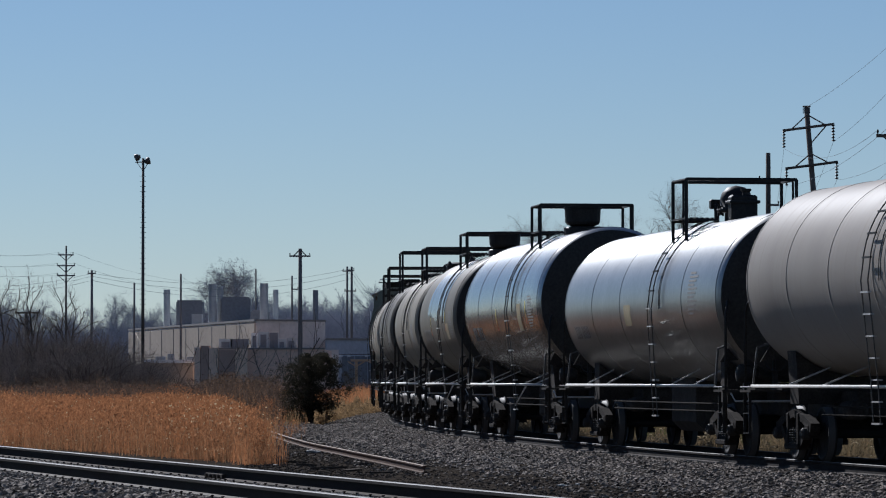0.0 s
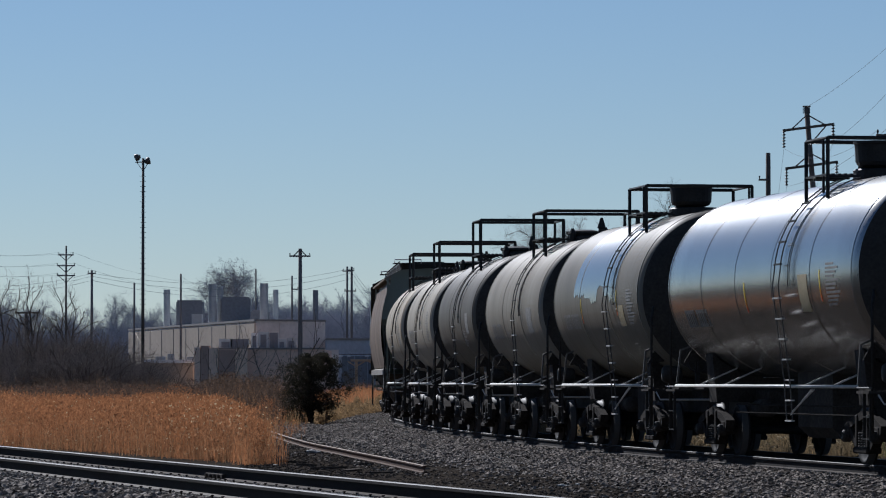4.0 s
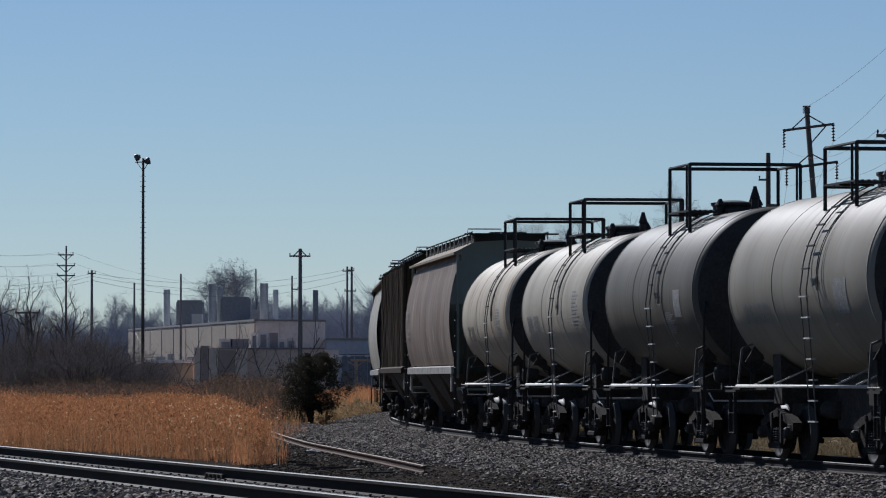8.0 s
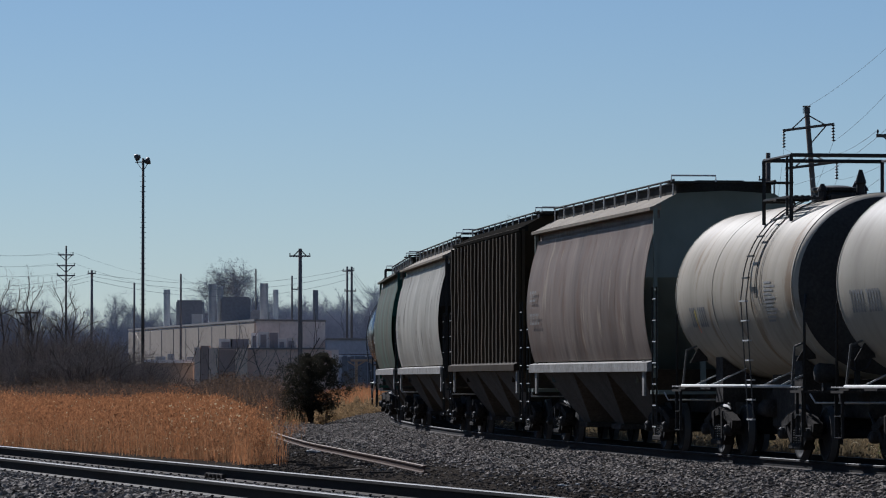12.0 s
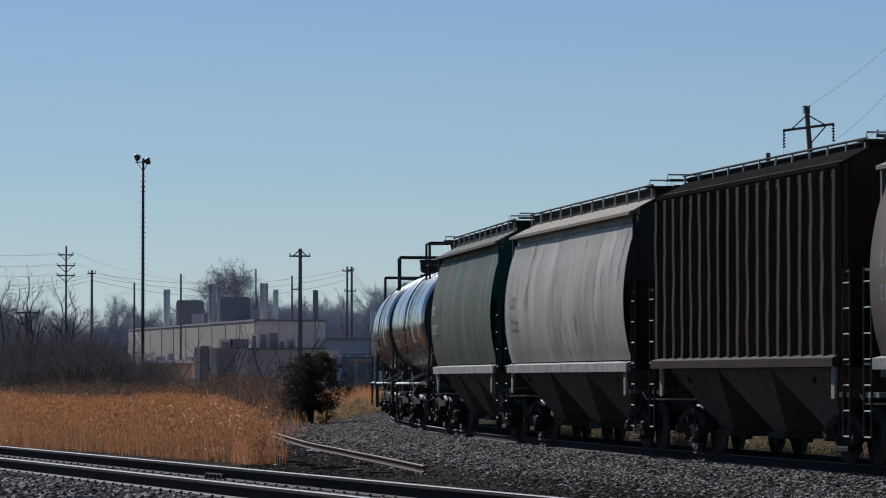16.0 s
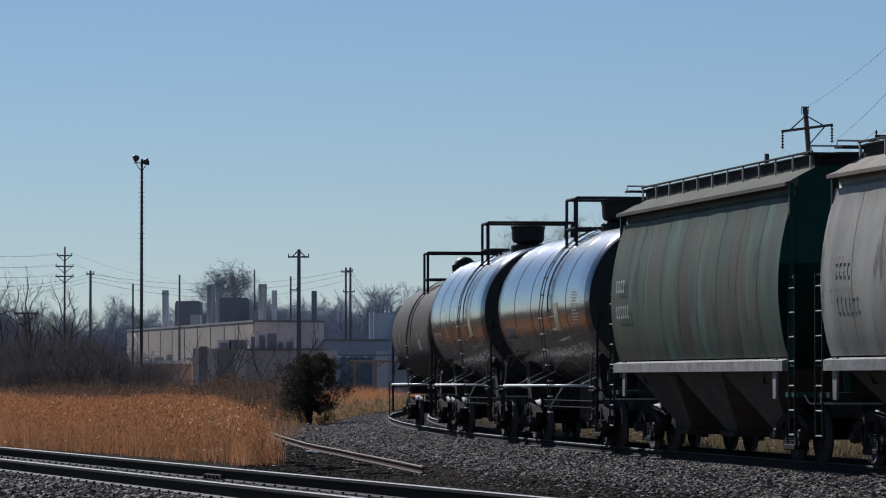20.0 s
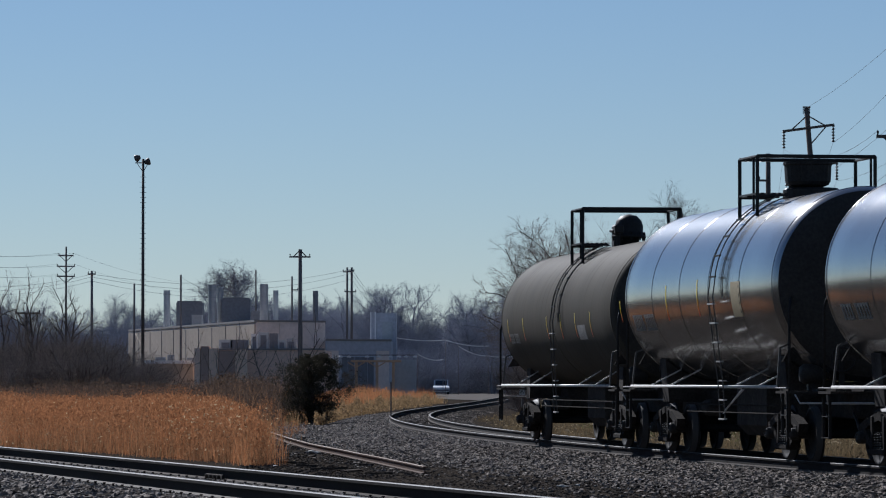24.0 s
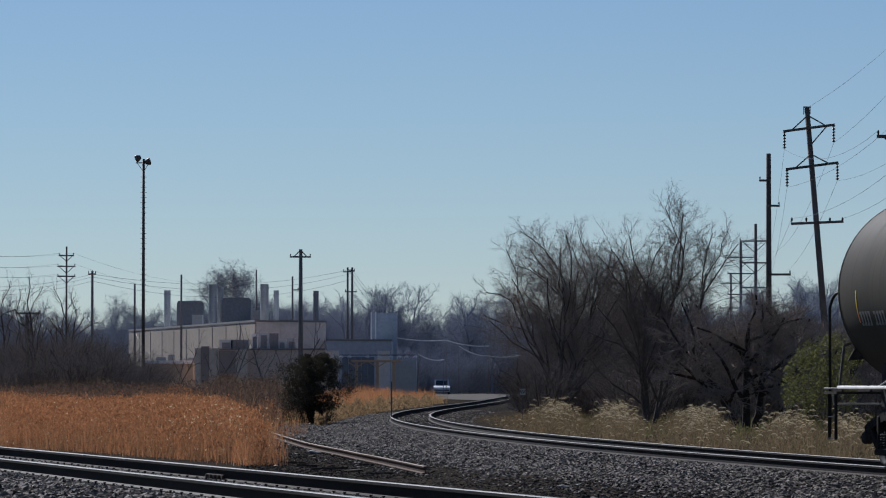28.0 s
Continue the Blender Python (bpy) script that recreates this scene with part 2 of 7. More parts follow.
M["roof_pale"] = material("roof_pale", (0.29, 0.245, 0.185), 0.8, var=0.2, scale=2, bump=0.1, second=(0.18, 0.15, 0.115), spec=0.06)
M["roof_matt"] = material("roof_matt_dark", (0.026, 0.024, 0.021), 0.95, var=0.3, scale=2, bump=0.1, spec=0.0)
M["roof_dark"] = material("roof_dark", (0.06, 0.056, 0.049), 0.8, var=0.3, scale=2, bump=0.1, spec=0.03)

# ---------------------------------------------------------------- mesh helpers


def link(name, bm, mat, parent=None, label="", smooth=False, m=None):
    me = bpy.data.meshes.new(name)
    if smooth:
        for f in bm.faces:
            f.smooth = True
    bm.to_mesh(me)
    bm.free()
    for k in (mat if isinstance(mat, (list, tuple)) else [mat]):
        me.materials.append(k)
    ob = new(name, me)
    if parent:
        ob.parent = parent
    if m is not None:
        ob.matrix_basis = m
    if label:
        tagged(ob, label)
    return ob


def part(name, bm, mat, parent, label="", smooth=False, m=None):
    return link(name, bm, mat, parent, label, smooth, m)


def share(name, me, parent, m, label=""):
    """One more object on a mesh that exists."""
    ob = new(name, me)
    ob.parent = parent
    ob.matrix_basis = m
    if label:
        tagged(ob, label)
    return ob


def empty(name, m=None, **tags):
    ob = new(name)
    ob.empty_display_size = 0.5
    if m is not None:
        ob.matrix_basis = m
    return tagged(ob, **tags)


def raw(name, verts, faces, mat, parent=None, label="", smooth=False):
    me = bpy.data.meshes.new(name)
    me.from_pydata(verts, [], faces)
    for k in (mat if isinstance(mat, (list, tuple)) else [mat]):
        me.materials.append(k)
    if smooth:
        me.polygons.foreach_set("use_smooth", [True] * len(me.polygons))
    me.update()
    ob = new(name, me)
    if parent:
        ob.parent = parent
    if label:
        tagged(ob, label)
    return ob


def box(bm, x0, x1, y0, y1, z0, z1, bev=0.0):
    v = [bm.verts.new((x, y, z)) for z in (z0, z1) for y in (y0, y1) for x in (x0, x1)]
    fs = [bm.faces.new([v[i] for i in q]) for q in ((0, 2, 3, 1), (4, 5, 7, 6), (0, 1, 5, 4), (2, 6, 7, 3), (0, 4, 6, 2), (1, 3, 7, 5))]
    if bev:
        es = {e for f in fs for e in f.edges}
        bmesh.ops.bevel(bm, geom=list(es), offset=bev, segments=1, affect="EDGES")
    return bm


def beam(bm, p, q, wide, deep, up=(0, 0, 1)):
    """A bar of rectangular section from p to q."""
    p, q = Vector(p), Vector(q)
    d = (q - p).normalized()
    s = d.cross(Vector(up))
    if s.length < 1e-4:
        s = d.cross(Vector((0, 1, 0)))
    s.normalize()
    u = s.cross(d)
    v = [bm.verts.new(e + s * a * wide / 2 + u * b * deep / 2) for e in (p, q) for a, b in ((-1, -1), (1, -1), (1, 1), (-1, 1))]
    for i in range(4):
        j = (i + 1) % 4
        bm.faces.new((v[i], v[j], v[4 + j], v[4 + i]))
    bm.faces.new(v[3::-1])
    bm.faces.new(v[4:])
    return bm


def tube(bm, pts, r, n=6, r2=None, cap=True):
    """A round bar along a line of points."""
    pts = [Vector(p) for p in pts]
    rings = []
    ref = None
    for i, p in enumerate(pts):
        a, b = pts[max(i - 1, 0)], pts[min(i + 1, len(pts) - 1)]
        d = (b - a).normalized()
        if ref is None:
            ref = d.orthogonal().normalized()
        ref = (ref - d * ref.dot(d)).normalized()
        o = d.cross(ref)
        rr = r if r2 is None else r + (r2 - r) * i / (len(pts) - 1)
        rings.append([bm.verts.new(p + (ref * math.cos(k * math.tau / n) + o * math.sin(k * math.tau / n)) * rr) for k in range(n)])
    for a, b in zip(rings, rings[1:]):
        for k in range(n):
            bm.faces.new((a[k], a[(k + 1) % n], b[(k + 1) % n], b[k]))
    if cap:
        bm.faces.new(rings[0][::-1])
        bm.faces.new(rings[-1])
    return bm


def lathe(bm, prof, n=24, axis="x", at=(0, 0, 0), arc=(0, math.tau)):
    """Turns a profile of (along, radius) about an axis through at."""
    full = abs(arc[1] - arc[0] - math.tau) < 1e-6
    k = n if full else n + 1
    rings = []
    for a, r in prof:
        ring = []
        for i in range(k):
            t = arc[0] + (arc[1] - arc[0]) * i / n
            c, s = math.cos(t) * r, math.sin(t) * r
            p = {"x": (a, c, s), "y": (s, a, c), "z": (c, s, a)}[axis]
            ring.append(bm.verts.new((p[0] + at[0], p[1] + at[1], p[2] + at[2])))
        rings.append(ring)
    for a, b in zip(rings, rings[1:]):
        for i in range(n):
            j = (i + 1) % k
            bm.faces.new((a[i], b[i], b[j], a[j]))
    if full:
        if prof[0][1] > 1e-4:
            bm.faces.new(rings[0])
        if prof[-1][1] > 1e-4:
            bm.faces.new(rings[-1][::-1])
    return bm


def prism(bm, poly, x0, x1, axis="x"):
    """A polygon given across an axis, drawn out between two stations."""
    def at(a, p):
        return {"x": (a, p[0], p[1]), "y": (p[0], a, p[1]), "z": (p[0], p[1], a)}[axis]
    A = [bm.verts.new(at(x0, p)) for p in poly]
    B = [bm.verts.new(at(x1, p)) for p in poly]
    n = len(poly)
    for i in range(n):
        j = (i + 1) % n
        bm.faces.new((A[i], A[j], B[j], B[i]))
    bm.faces.new(A[::-1])
    bm.faces.new(B)
    bmesh.ops.recalc_face_normals(bm, faces=bm.faces[:])
    return bm


def nb():
    return bmesh.new()


# ---------------------------------------------------------------- the line of the main track
KAPPA = (-0.002165, -0.001571, -0.001476, -0.001480, -0.000342, -0.000042, 0.000686)
LENGTH, HEAD0, START = 233.4, 1.75623, (8.58725, 66.46962)
SS = np.arange(-160.0, 460.01, 0.25)
kk = np.where((SS < 0) | (SS > LENGTH), 0.0, np.interp(SS, np.linspace(0, LENGTH, 7), KAPPA))
hh = np.cumsum((kk + np.roll(kk, 1)) / 2 * 0.25)
HH = HEAD0 + hh - np.interp(0, SS, hh)
xx, yy = np.cumsum(np.cos(HH) * 0.25), np.cumsum(np.sin(HH) * 0.25)
XX = xx - np.interp(0, SS, xx) + START[0]
YY = yy - np.interp(0, SS, yy) + START[1]


def on_track(s, w=0.0):
    """Place and heading at s metres along the line, w metres towards the camera's side of it."""
    h = float(np.interp(s, SS, HH))
    return float(np.interp(s, SS, XX)) - w * math.sin(h), float(np.interp(s, SS, YY)) + w * math.cos(h), h


def travelled(t):
    return 7.8432 * (t - 14) + 0.0575540 * (t - 14) ** 2 / 2


def car_pose(ref, half, t):
    """A car whose middle is at ref at 14 s, riding on two truck centres half a base either side."""
    s = ref - travelled(t)
    a, b = on_track(s - half), on_track(s + half)
    return pose((a[0] + b[0]) / 2, (a[1] + b[1]) / 2, 0, 0, 0, math.degrees(math.atan2(b[1] - a[1], b[0] - a[0])))


# ---------------------------------------------------------------- ground and tracks
GROUND = -0.3
FT = 0.40                                   # rail top of the track in front
FDIR = Vector((-0.249, 0.9686))


def front_line(u, w=0.0):
    """A point u metres along the front track, w metres to the camera's side of its middle."""
    cx, cy = -0.74, 40.25
    return cx + FDIR.x * u - FDIR.y * w, cy + FDIR.y * u + FDIR.x * w


def ground_z(x, y):
    dx, dy = x + 0.74, y - 40.25
    u = dx * FDIR.x + dy * FDIR.y
    w = -dx * FDIR.y + dy * FDIR.x
    z = GROUND + 0.03 * noise.noise(Vector((x * 0.15, y * 0.15, 0)))
    a = abs(w)
    if w > 0:
        k = max(0.0, min(1.0, (9 - a) / 7))
    else:
        k = max(0.0, min(1.0, (3.6 - a) / 2.2))
    return z * (1 - k) + (FT - 0.22) * k


def build_ground():
    xs = np.unique(np.concatenate([np.linspace(-3000, -60, 14), np.linspace(-60, 60, 121), np.linspace(60, 3000, 14)]))
    ys = np.unique(np.concatenate([np.linspace(-2000, -10, 8), np.linspace(-10, 160, 171), np.linspace(160, 4500, 30)]))
    vs = [(x, y, ground_z(x, y)) for y in ys for x in xs]
    n = len(xs)
    fs = [(j * n + i, j * n + i + 1, j * n + n + i + 1, j * n + n + i) for j in range(len(ys) - 1) for i in range(n - 1)]
    g = raw("ground", vs, fs, M["soil"], smooth=True)
    tagged(g, "dark bare soil and trodden ground beside the tracks", "ground", kind="structure")


def ribbon(name, line, stations, prof, mat, parent=None, label=""):
    """Sweeps an open profile of (side, height) along a line."""
    vs, fs = [], []
    for u in stations:
        for w, z in prof:
            p = line(u, w)
            vs.append((p[0], p[1], z))
    k = len(prof)
    for i in range(len(stations) - 1):
        for j in range(k - 1):
            fs.append((i * k + j, i * k + j + 1, (i + 1) * k + j + 1, (i + 1) * k + j))
    return raw(name, vs, fs, mat, parent, label)


RAILP = [(0.075, -0.172), (-0.075, -0.172), (-0.075, -0.158), (-0.012, -0.140), (-0.010, -0.045), (-0.037, -0.036), (-0.037, -0.006), (-0.028, 0.0),
         (0.028, 0.0), (0.037, -0.006), (0.037, -0.036), (0.010, -0.045), (0.012, -0.140), (0.075, -0.158), (0.075, -0.172)]


def rail(name, line, stations, offset, top, parent, side_mat, shine, height=0.172, foot="rail_foot"):
    prof = [(offset + w, top + z * height / 0.172) for w, z in RAILP]
    ob = ribbon(name, line, stations, prof, [side_mat, shine, M[foot]], parent)
    k = len(prof) - 1
    idx = [1 if (i % k) in (6, 7, 8) else (2 if (i % k) in (2, 12) else 0) for i in range(len(ob.data.polygons))]
    ob.data.polygons.foreach_set("material_index", idx)
    return ob


def build_tracks():
    main = empty("railway_track", label="curving single railway track on grey crushed stone ballast", category="railway track", kind="structure")
    st = list(np.arange(-40, 330, 1.0))
    ribbon("ballast_bed", on_track, st, [(4.2, -0.42), (3.0, -0.30), (1.9, -0.20), (0.9, -0.185), (0, -0.19), (-0.9, -0.185), (-1.8, -0.2), (-3.4, -0.45)], M["ballast"], main)
    for w in (0.755, -0.755):
        rail("rail", on_track, st, w, 0.0, main, M["rail_steel"], M["rail_top"], foot="foot_brown")
    front = empty("railway_track", label="straight railway track in the foreground with polished rail heads", category="railway track", kind="structure")
    st = list(np.arange(-30, 60, 1.0))
    z = FT
    ribbon("ballast_bed", front_line, st, [(4.5, z - 0.5), (2.2, z - 0.2), (1.2, z - 0.165), (0, z - 0.17), (-1.2, z - 0.165), (-1.9, z - 0.2), (-3.4, z - 0.55)], M["ballast"], front)
    for w in (0.755, -0.755):
        rail("rail", front_line, st, w, z, front, M["rail_steel"], M["rail_top"], 0.15, "rail_foot" if w > 0 else "foot_brown")
    return main, front


build_ground()
MAIN, FRONT = build_tracks()

# ---------------------------------------------------------------- trucks, shared by all cars
WHEEL_R, AXLE = 0.457, 0.89


def truck_meshes():
    """Meshes of a two-axle freight truck, each about its own middle at rail height."""
    out = {}

    def keep(name, bm, mats, smooth=False):
        me = bpy.data.meshes.new(name)
        if smooth:
            for f in bm.faces:
                f.smooth = True
        bm.to_mesh(me)
        bm.free()
        for k in mats:
            me.materials.append(k)
        out[name] = me
    bm = nb()
    box(bm, -0.2, 0.2, -1.0, 1.0, 0.48, 0.72, 0.03)
    lathe(bm, [(0.70, 0.2), (0.78, 0.2)], 16, "z")
    keep("bolster", bm, [M["cast"]])
    # cast side frame with its window for the springs
    bm = nb()
    for a in (-1, 1):
        beam(bm, (0, 0, 0.80), (a * 0.62, 0, 0.70), 0.16, 0.13)
        beam(bm, (a * 0.60, 0, 0.71), (a * 1.12, 0, 0.56), 0.16, 0.15)
        beam(bm, (a * 0.86, 0, 0.58), (a * 0.36, 0, 0.27), 0.15, 0.14)
        box(bm, a * 0.89 - 0.13, a * 0.89 + 0.13, -0.09, 0.09, 0.42, 0.62, 0.02)
        box(bm, a * 0.33 - 0.06, a * 0.33 + 0.06, -0.1, 0.1, 0.26, 0.8, 0.015)
    box(bm, -0.42, 0.42, -0.13, 0.13, 0.19, 0.29, 0.02)
    keep("side_frame", bm, [M["cast"]])
    bm = nb()
    for y in (-0.755, 0.755):
        sg = 1 if y > 0 else -1
        prof = [(-0.07, 0.10), (-0.06, 0.2), (-0.02, 0.3), (-0.05, 0.385), (-0.065, 0.40), (-0.065, 0.452), (0.045, 0.46), (0.06, 0.485), (0.075, 0.478), (0.075, 0.395), (0.035, 0.375), (0.03, 0.28), (0.07, 0.18), (0.09, 0.1)]
        lathe(bm, [(-sg * a, r) for a, r in prof], 28, "y", (0, y, 0))
    lathe(bm, [(-1.02, 0.075), (1.02, 0.075)], 12, "y")
    bmesh.ops.recalc_face_normals(bm, faces=bm.faces[:])
    for f in bm.faces:
        c = f.calc_center_median()
        if abs(math.hypot(c.x, c.z) - 0.455) < 0.012 and 0.69 < abs(c.y) < 0.83:
            f.material_index = 1
    keep("wheelset", bm, [M["wheel"], M["tread"]], True)
    bm = nb()
    n = 64
    tube(bm, [(math.cos(k * 0.6) * 0.06, math.sin(k * 0.6) * 0.06, 0.29 + 0.25 * k / n) for k in range(n + 1)], 0.014, 5)
    keep("spring", bm, [M["spring"]], True)
    bm = nb()
    lathe(bm, [(-0.06, 0.1), (0.05, 0.1), (0.08, 0.075), (0.08, 0.001)], 14, "y")
    for k in range(3):
        a = k * math.tau / 3
        lathe(bm, [(0.07, 0.016), (0.1, 0.016)], 6, "y", (0.05 * math.cos(a), 0, 0.05 * math.sin(a)))
    keep("bearing_cap", bm, [M["spring"]])
    bm = nb()
    box(bm, -0.03, 0.03, -0.7, 0.7, 0.40, 0.50, 0.01)
    for y in (-0.74, 0.74):
        box(bm, -0.06, 0.08, y - 0.05, y + 0.05, 0.30, 0.62, 0.015)
    keep("brake_beam", bm, [M["cast"]])
    return out


TRUCK = truck_meshes()
WHEELS = []


def add_truck(car, x):
    b = share("truck", TRUCK["bolster"], car, pose(x, 0, 0), "two-axle cast steel truck")
    for y in (-1.0, 1.0):
        share("side_frame", TRUCK["side_frame"], b, pose(0, y, 0))
        for dx in (-0.17, 0.0, 0.17):
            share("spring", TRUCK["spring"], b, pose(dx, y * 1.03, 0))
        for dx in (-AXLE, AXLE):
            share("bearing_cap", TRUCK["bearing_cap"], b, pose(dx, y * 1.1, WHEEL_R, 0, 0, 0 if y > 0 else 180))
    for dx in (-AXLE, AXLE):
        w = share("wheelset", TRUCK["wheelset"], b, pose(dx, 0, WHEEL_R))
        WHEELS.append((w, dx))
        share("brake_beam", TRUCK["brake_beam"], b, pose(dx * 0.42, 0, 0, 0, 0, 0 if dx > 0 else 180))


def coupler(car, x, sg):
    bm = nb()
    box(bm, min(x, x + sg * 0.45), max(x, x + sg * 0.45), -0.09, 0.09, 0.76, 0.94, 0.02)
    box(bm, min(x + sg * 0.42, x + sg * 0.66), max(x + sg * 0.42, x + sg * 0.66), -0.19, 0.14, 0.70, 1.0, 0.05)
    beam(bm, (x + sg * 0.62, 0.1, 0.85), (x + sg * 0.74, -0.02, 0.85), 0.1, 0.28)
    part("coupler", bm, M["cast"], car, "rusty steel coupler")
    bm = nb()
    tube(bm, [(x + sg * 0.1, 0.38, 0.82), (x + sg * 0.3, 0.38, 0.7), (x + sg * 0.5, 0.34, 0.42), (x + sg * 0.66, 0.26, 0.34)], 0.025, 6)
    part("air_hose", bm, M["black"], car, "black rubber air hose", True)
    bm = nb()
    tube(bm, [(x + sg * 0.02, 1.35, 1.12), (x + sg * 0.16, 1.3, 0.98), (x + sg * 0.16, 0.25, 0.98), (x + sg * 0.3, 0.1, 0.98)], 0.016, 5)
    part("uncoupling_lever", bm, M["galv"], car, "bent steel uncoupling lever")


def tank_car(ref, base_len, rad, top, paint, label, dome="box", rail_z=None, ladder_at=0.0, bands=5, marks=(), plat=(1.05, 1.45), shelf=False, arch=True, gap=0.12):
    """A railway tank car. base_len: length over the end platforms; top: height of the shell's crown; marks: patches of lettering."""
    half = base_len / 2
    car = empty("tank_car", label=label, category="tank car", group="tank cars of the freight train", kind="")
    cz = top - rad
    e = rad * 0.26                              # depth of the dished heads
    xs = half - gap                             # tip of the heads
    xr = half - (0.5 if base_len > 12 else gap)
    prof = [(-xs, 0.001)]
    for k in range(1, 9):
        a = k / 8 * math.pi / 2
        prof.append((-xs + e * (1 - math.cos(a) ** 0.8), rad * math.sin(a) ** 0.6))
    nseg = 10
    for k in range(1, nseg):
        prof.append((-xs + e + (xs + xr - 2 * e) * k / nseg, rad))
    prof += [(-a - xs + xr, r) for a, r in prof[8::-1]]
    bm = lathe(nb(), prof[6:-6], 72, "x", (0, 0, cz))
    caps = [f for f in bm.faces if len(f.verts) > 4]
    bmesh.ops.delete(bm, geom=caps, context="FACES_ONLY")
    shell = part("shell", bm, M[paint], car, "cylindrical riveted tank barrel", True)
    shell.data.flip_normals()
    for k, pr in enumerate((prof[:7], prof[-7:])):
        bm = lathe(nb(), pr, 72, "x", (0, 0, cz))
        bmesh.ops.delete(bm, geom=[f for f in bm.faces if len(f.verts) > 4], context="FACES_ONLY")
        part("tank_head", bm, M["head_shade"], car, "dished tank end coloured dark for shade", True)
    for k in range(bands):
        x = -xs + e + (xs + xr - 2 * e) * k / (bands - 1)
        bm = lathe(nb(), [(x - 0.03, rad + 0.001), (x - 0.022, rad + 0.007), (x + 0.022, rad + 0.007), (x + 0.03, rad + 0.001)], 72, "x", (0, 0, cz))
        part("weld_band", bm, M[paint], shell, "", True)
    # lettering and panels lying on the shell
    for kind, x0, x1, z0, z1 in marks:
        a0, a1 = (math.asin(max(-1, min(1, (z - cz) / rad))) for z in (z0, z1))
        def patch(bm, u0, u1, b0, b1, lift):
            n = max(4, int(abs(b1 - b0) / 0.035))
            g = [[bm.verts.new((x, math.cos(b0 + (b1 - b0) * i / n) * (rad + lift), cz + math.sin(b0 + (b1 - b0) * i / n) * (rad + lift))) for i in range(n + 1)] for x in (u0, u1)]
            for i in range(n):
                bm.faces.new((g[0][i], g[1][i], g[1][i + 1], g[0][i + 1]))
        bm = nb()
        if kind == "marks":
            n = max(3, int((x1 - x0) / 0.15))
            for i in range(n):
                if i == n // 2 and n > 5:
                    continue
                u = x0 + (x1 - x0) * i / n
                bm = nb()
                patch(bm, u, u + (x1 - x0) / n * 0.42, a0, a1, 0.005)
                patch(bm, u + (x1 - x0) / n * 0.42, u + (x1 - x0) / n * 0.75, a0, a0 + (a1 - a0) * 0.2, 0.005)
                patch(bm, u + (x1 - x0) / n * 0.42, u + (x1 - x0) / n * 0.75, a1 - (a1 - a0) * 0.2, a1, 0.005)
                part("letter_bar", bm, M["decal_dim"], shell, "worn white stencilled bar")
        elif kind == "data":
            n = 11
            for i in range(n):
                b = a1 + (a0 - a1) * i / n
                k = 0.55 + 0.45 * ((i * 37) % 10) / 10
                bm = nb()
                patch(bm, x1 - (x1 - x0) * k, x1, b, b + (a0 - a1) / n * 0.55, 0.005)
                part("data_line", bm, M["decal_dim"], shell, "small pale line of stencilled data")
        elif kind == "stripe":
            patch(bm, x0, x1, a0, a1, 0.006)
            part("reflective_strip", bm, M["yellow"], shell, "thin yellow reflective strip")
        elif kind == "placard":
            patch(bm, x0, x1, a0, a1, 0.006)
            part("panel", bm, M["placard"], shell, "square tan stencil panel")
        elif kind == "brushed":
            rg = random.Random(15)
            n, cut, prev = 40, 0.0, None
            for i in range(n + 1):
                u = x0 + (x1 - x0) * i / n
                if i % 6 == 0:
                    cut = rg.choice((0.0, 0.04, 0.1, 0.18)) + (0.12 if i > 26 else 0.0)
                lo = a0 + (a1 - a0) * (cut + rg.uniform(0, 0.05))
                hi = a1 - (a1 - a0) * rg.uniform(0, 0.10) * (1 if i % 3 else 0.3)
                col = [bm.verts.new((u, math.cos(lo + (hi - lo) * q / 24) * (rad + 0.005), cz + math.sin(lo + (hi - lo) * q / 24) * (rad + 0.005))) for q in range(25)]
                for q in range(24):
                    if prev:
                        bm.faces.new((prev[q], col[q], col[q + 1], prev[q + 1]))
                prev = col
            part("repainted_patch", bm, M["tank_bright"], shell, "shiny brushed-on repair paint with ragged edges", True)
        else:
            patch(bm, x0, x1, a0, a1, 0.005)
            part("panel", bm, M[kind], shell, "repainted rectangular patch")
    # stub sills, saddles, platforms
    for sg in (-1, 1):
        bm = nb()
        a, b = sorted((sg * (half - 3.3), sg * (half - 0.1)))
        box(bm, a, b, -0.33, 0.33, 0.72, 1.16, 0.02)
        part("stub_sill", bm, M["frame_black"], car)
        bm = nb()
        tx = sg * (half - 2.0)
        pts = [(-1.05, 0.95), (1.05, 0.95)] + [(math.sin(t) * (rad + 0.02), cz - math.cos(t) * (rad + 0.02)) for t in np.linspace(0.75, -0.75, 13)]
        prism(bm, pts, tx - 0.28, tx + 0.28)
        part("saddle", bm, M["frame_black"], car)
        add_truck(car, tx)
        coupler(car, sg * half, sg)
        bm = nb()
        a, b = sorted((sg * (half - 0.75), sg * half))
        box(bm, a, b, -1.5, 1.5, 1.14, 1.18)
        for k in range(7):
            y = -1.4 + k * 0.467
            beam(bm, (a, y, 1.2), (b, y, 1.2), 0.03, 0.05)
        part("end_platform", bm, M["frame_black"], car, "black steel end walkway")
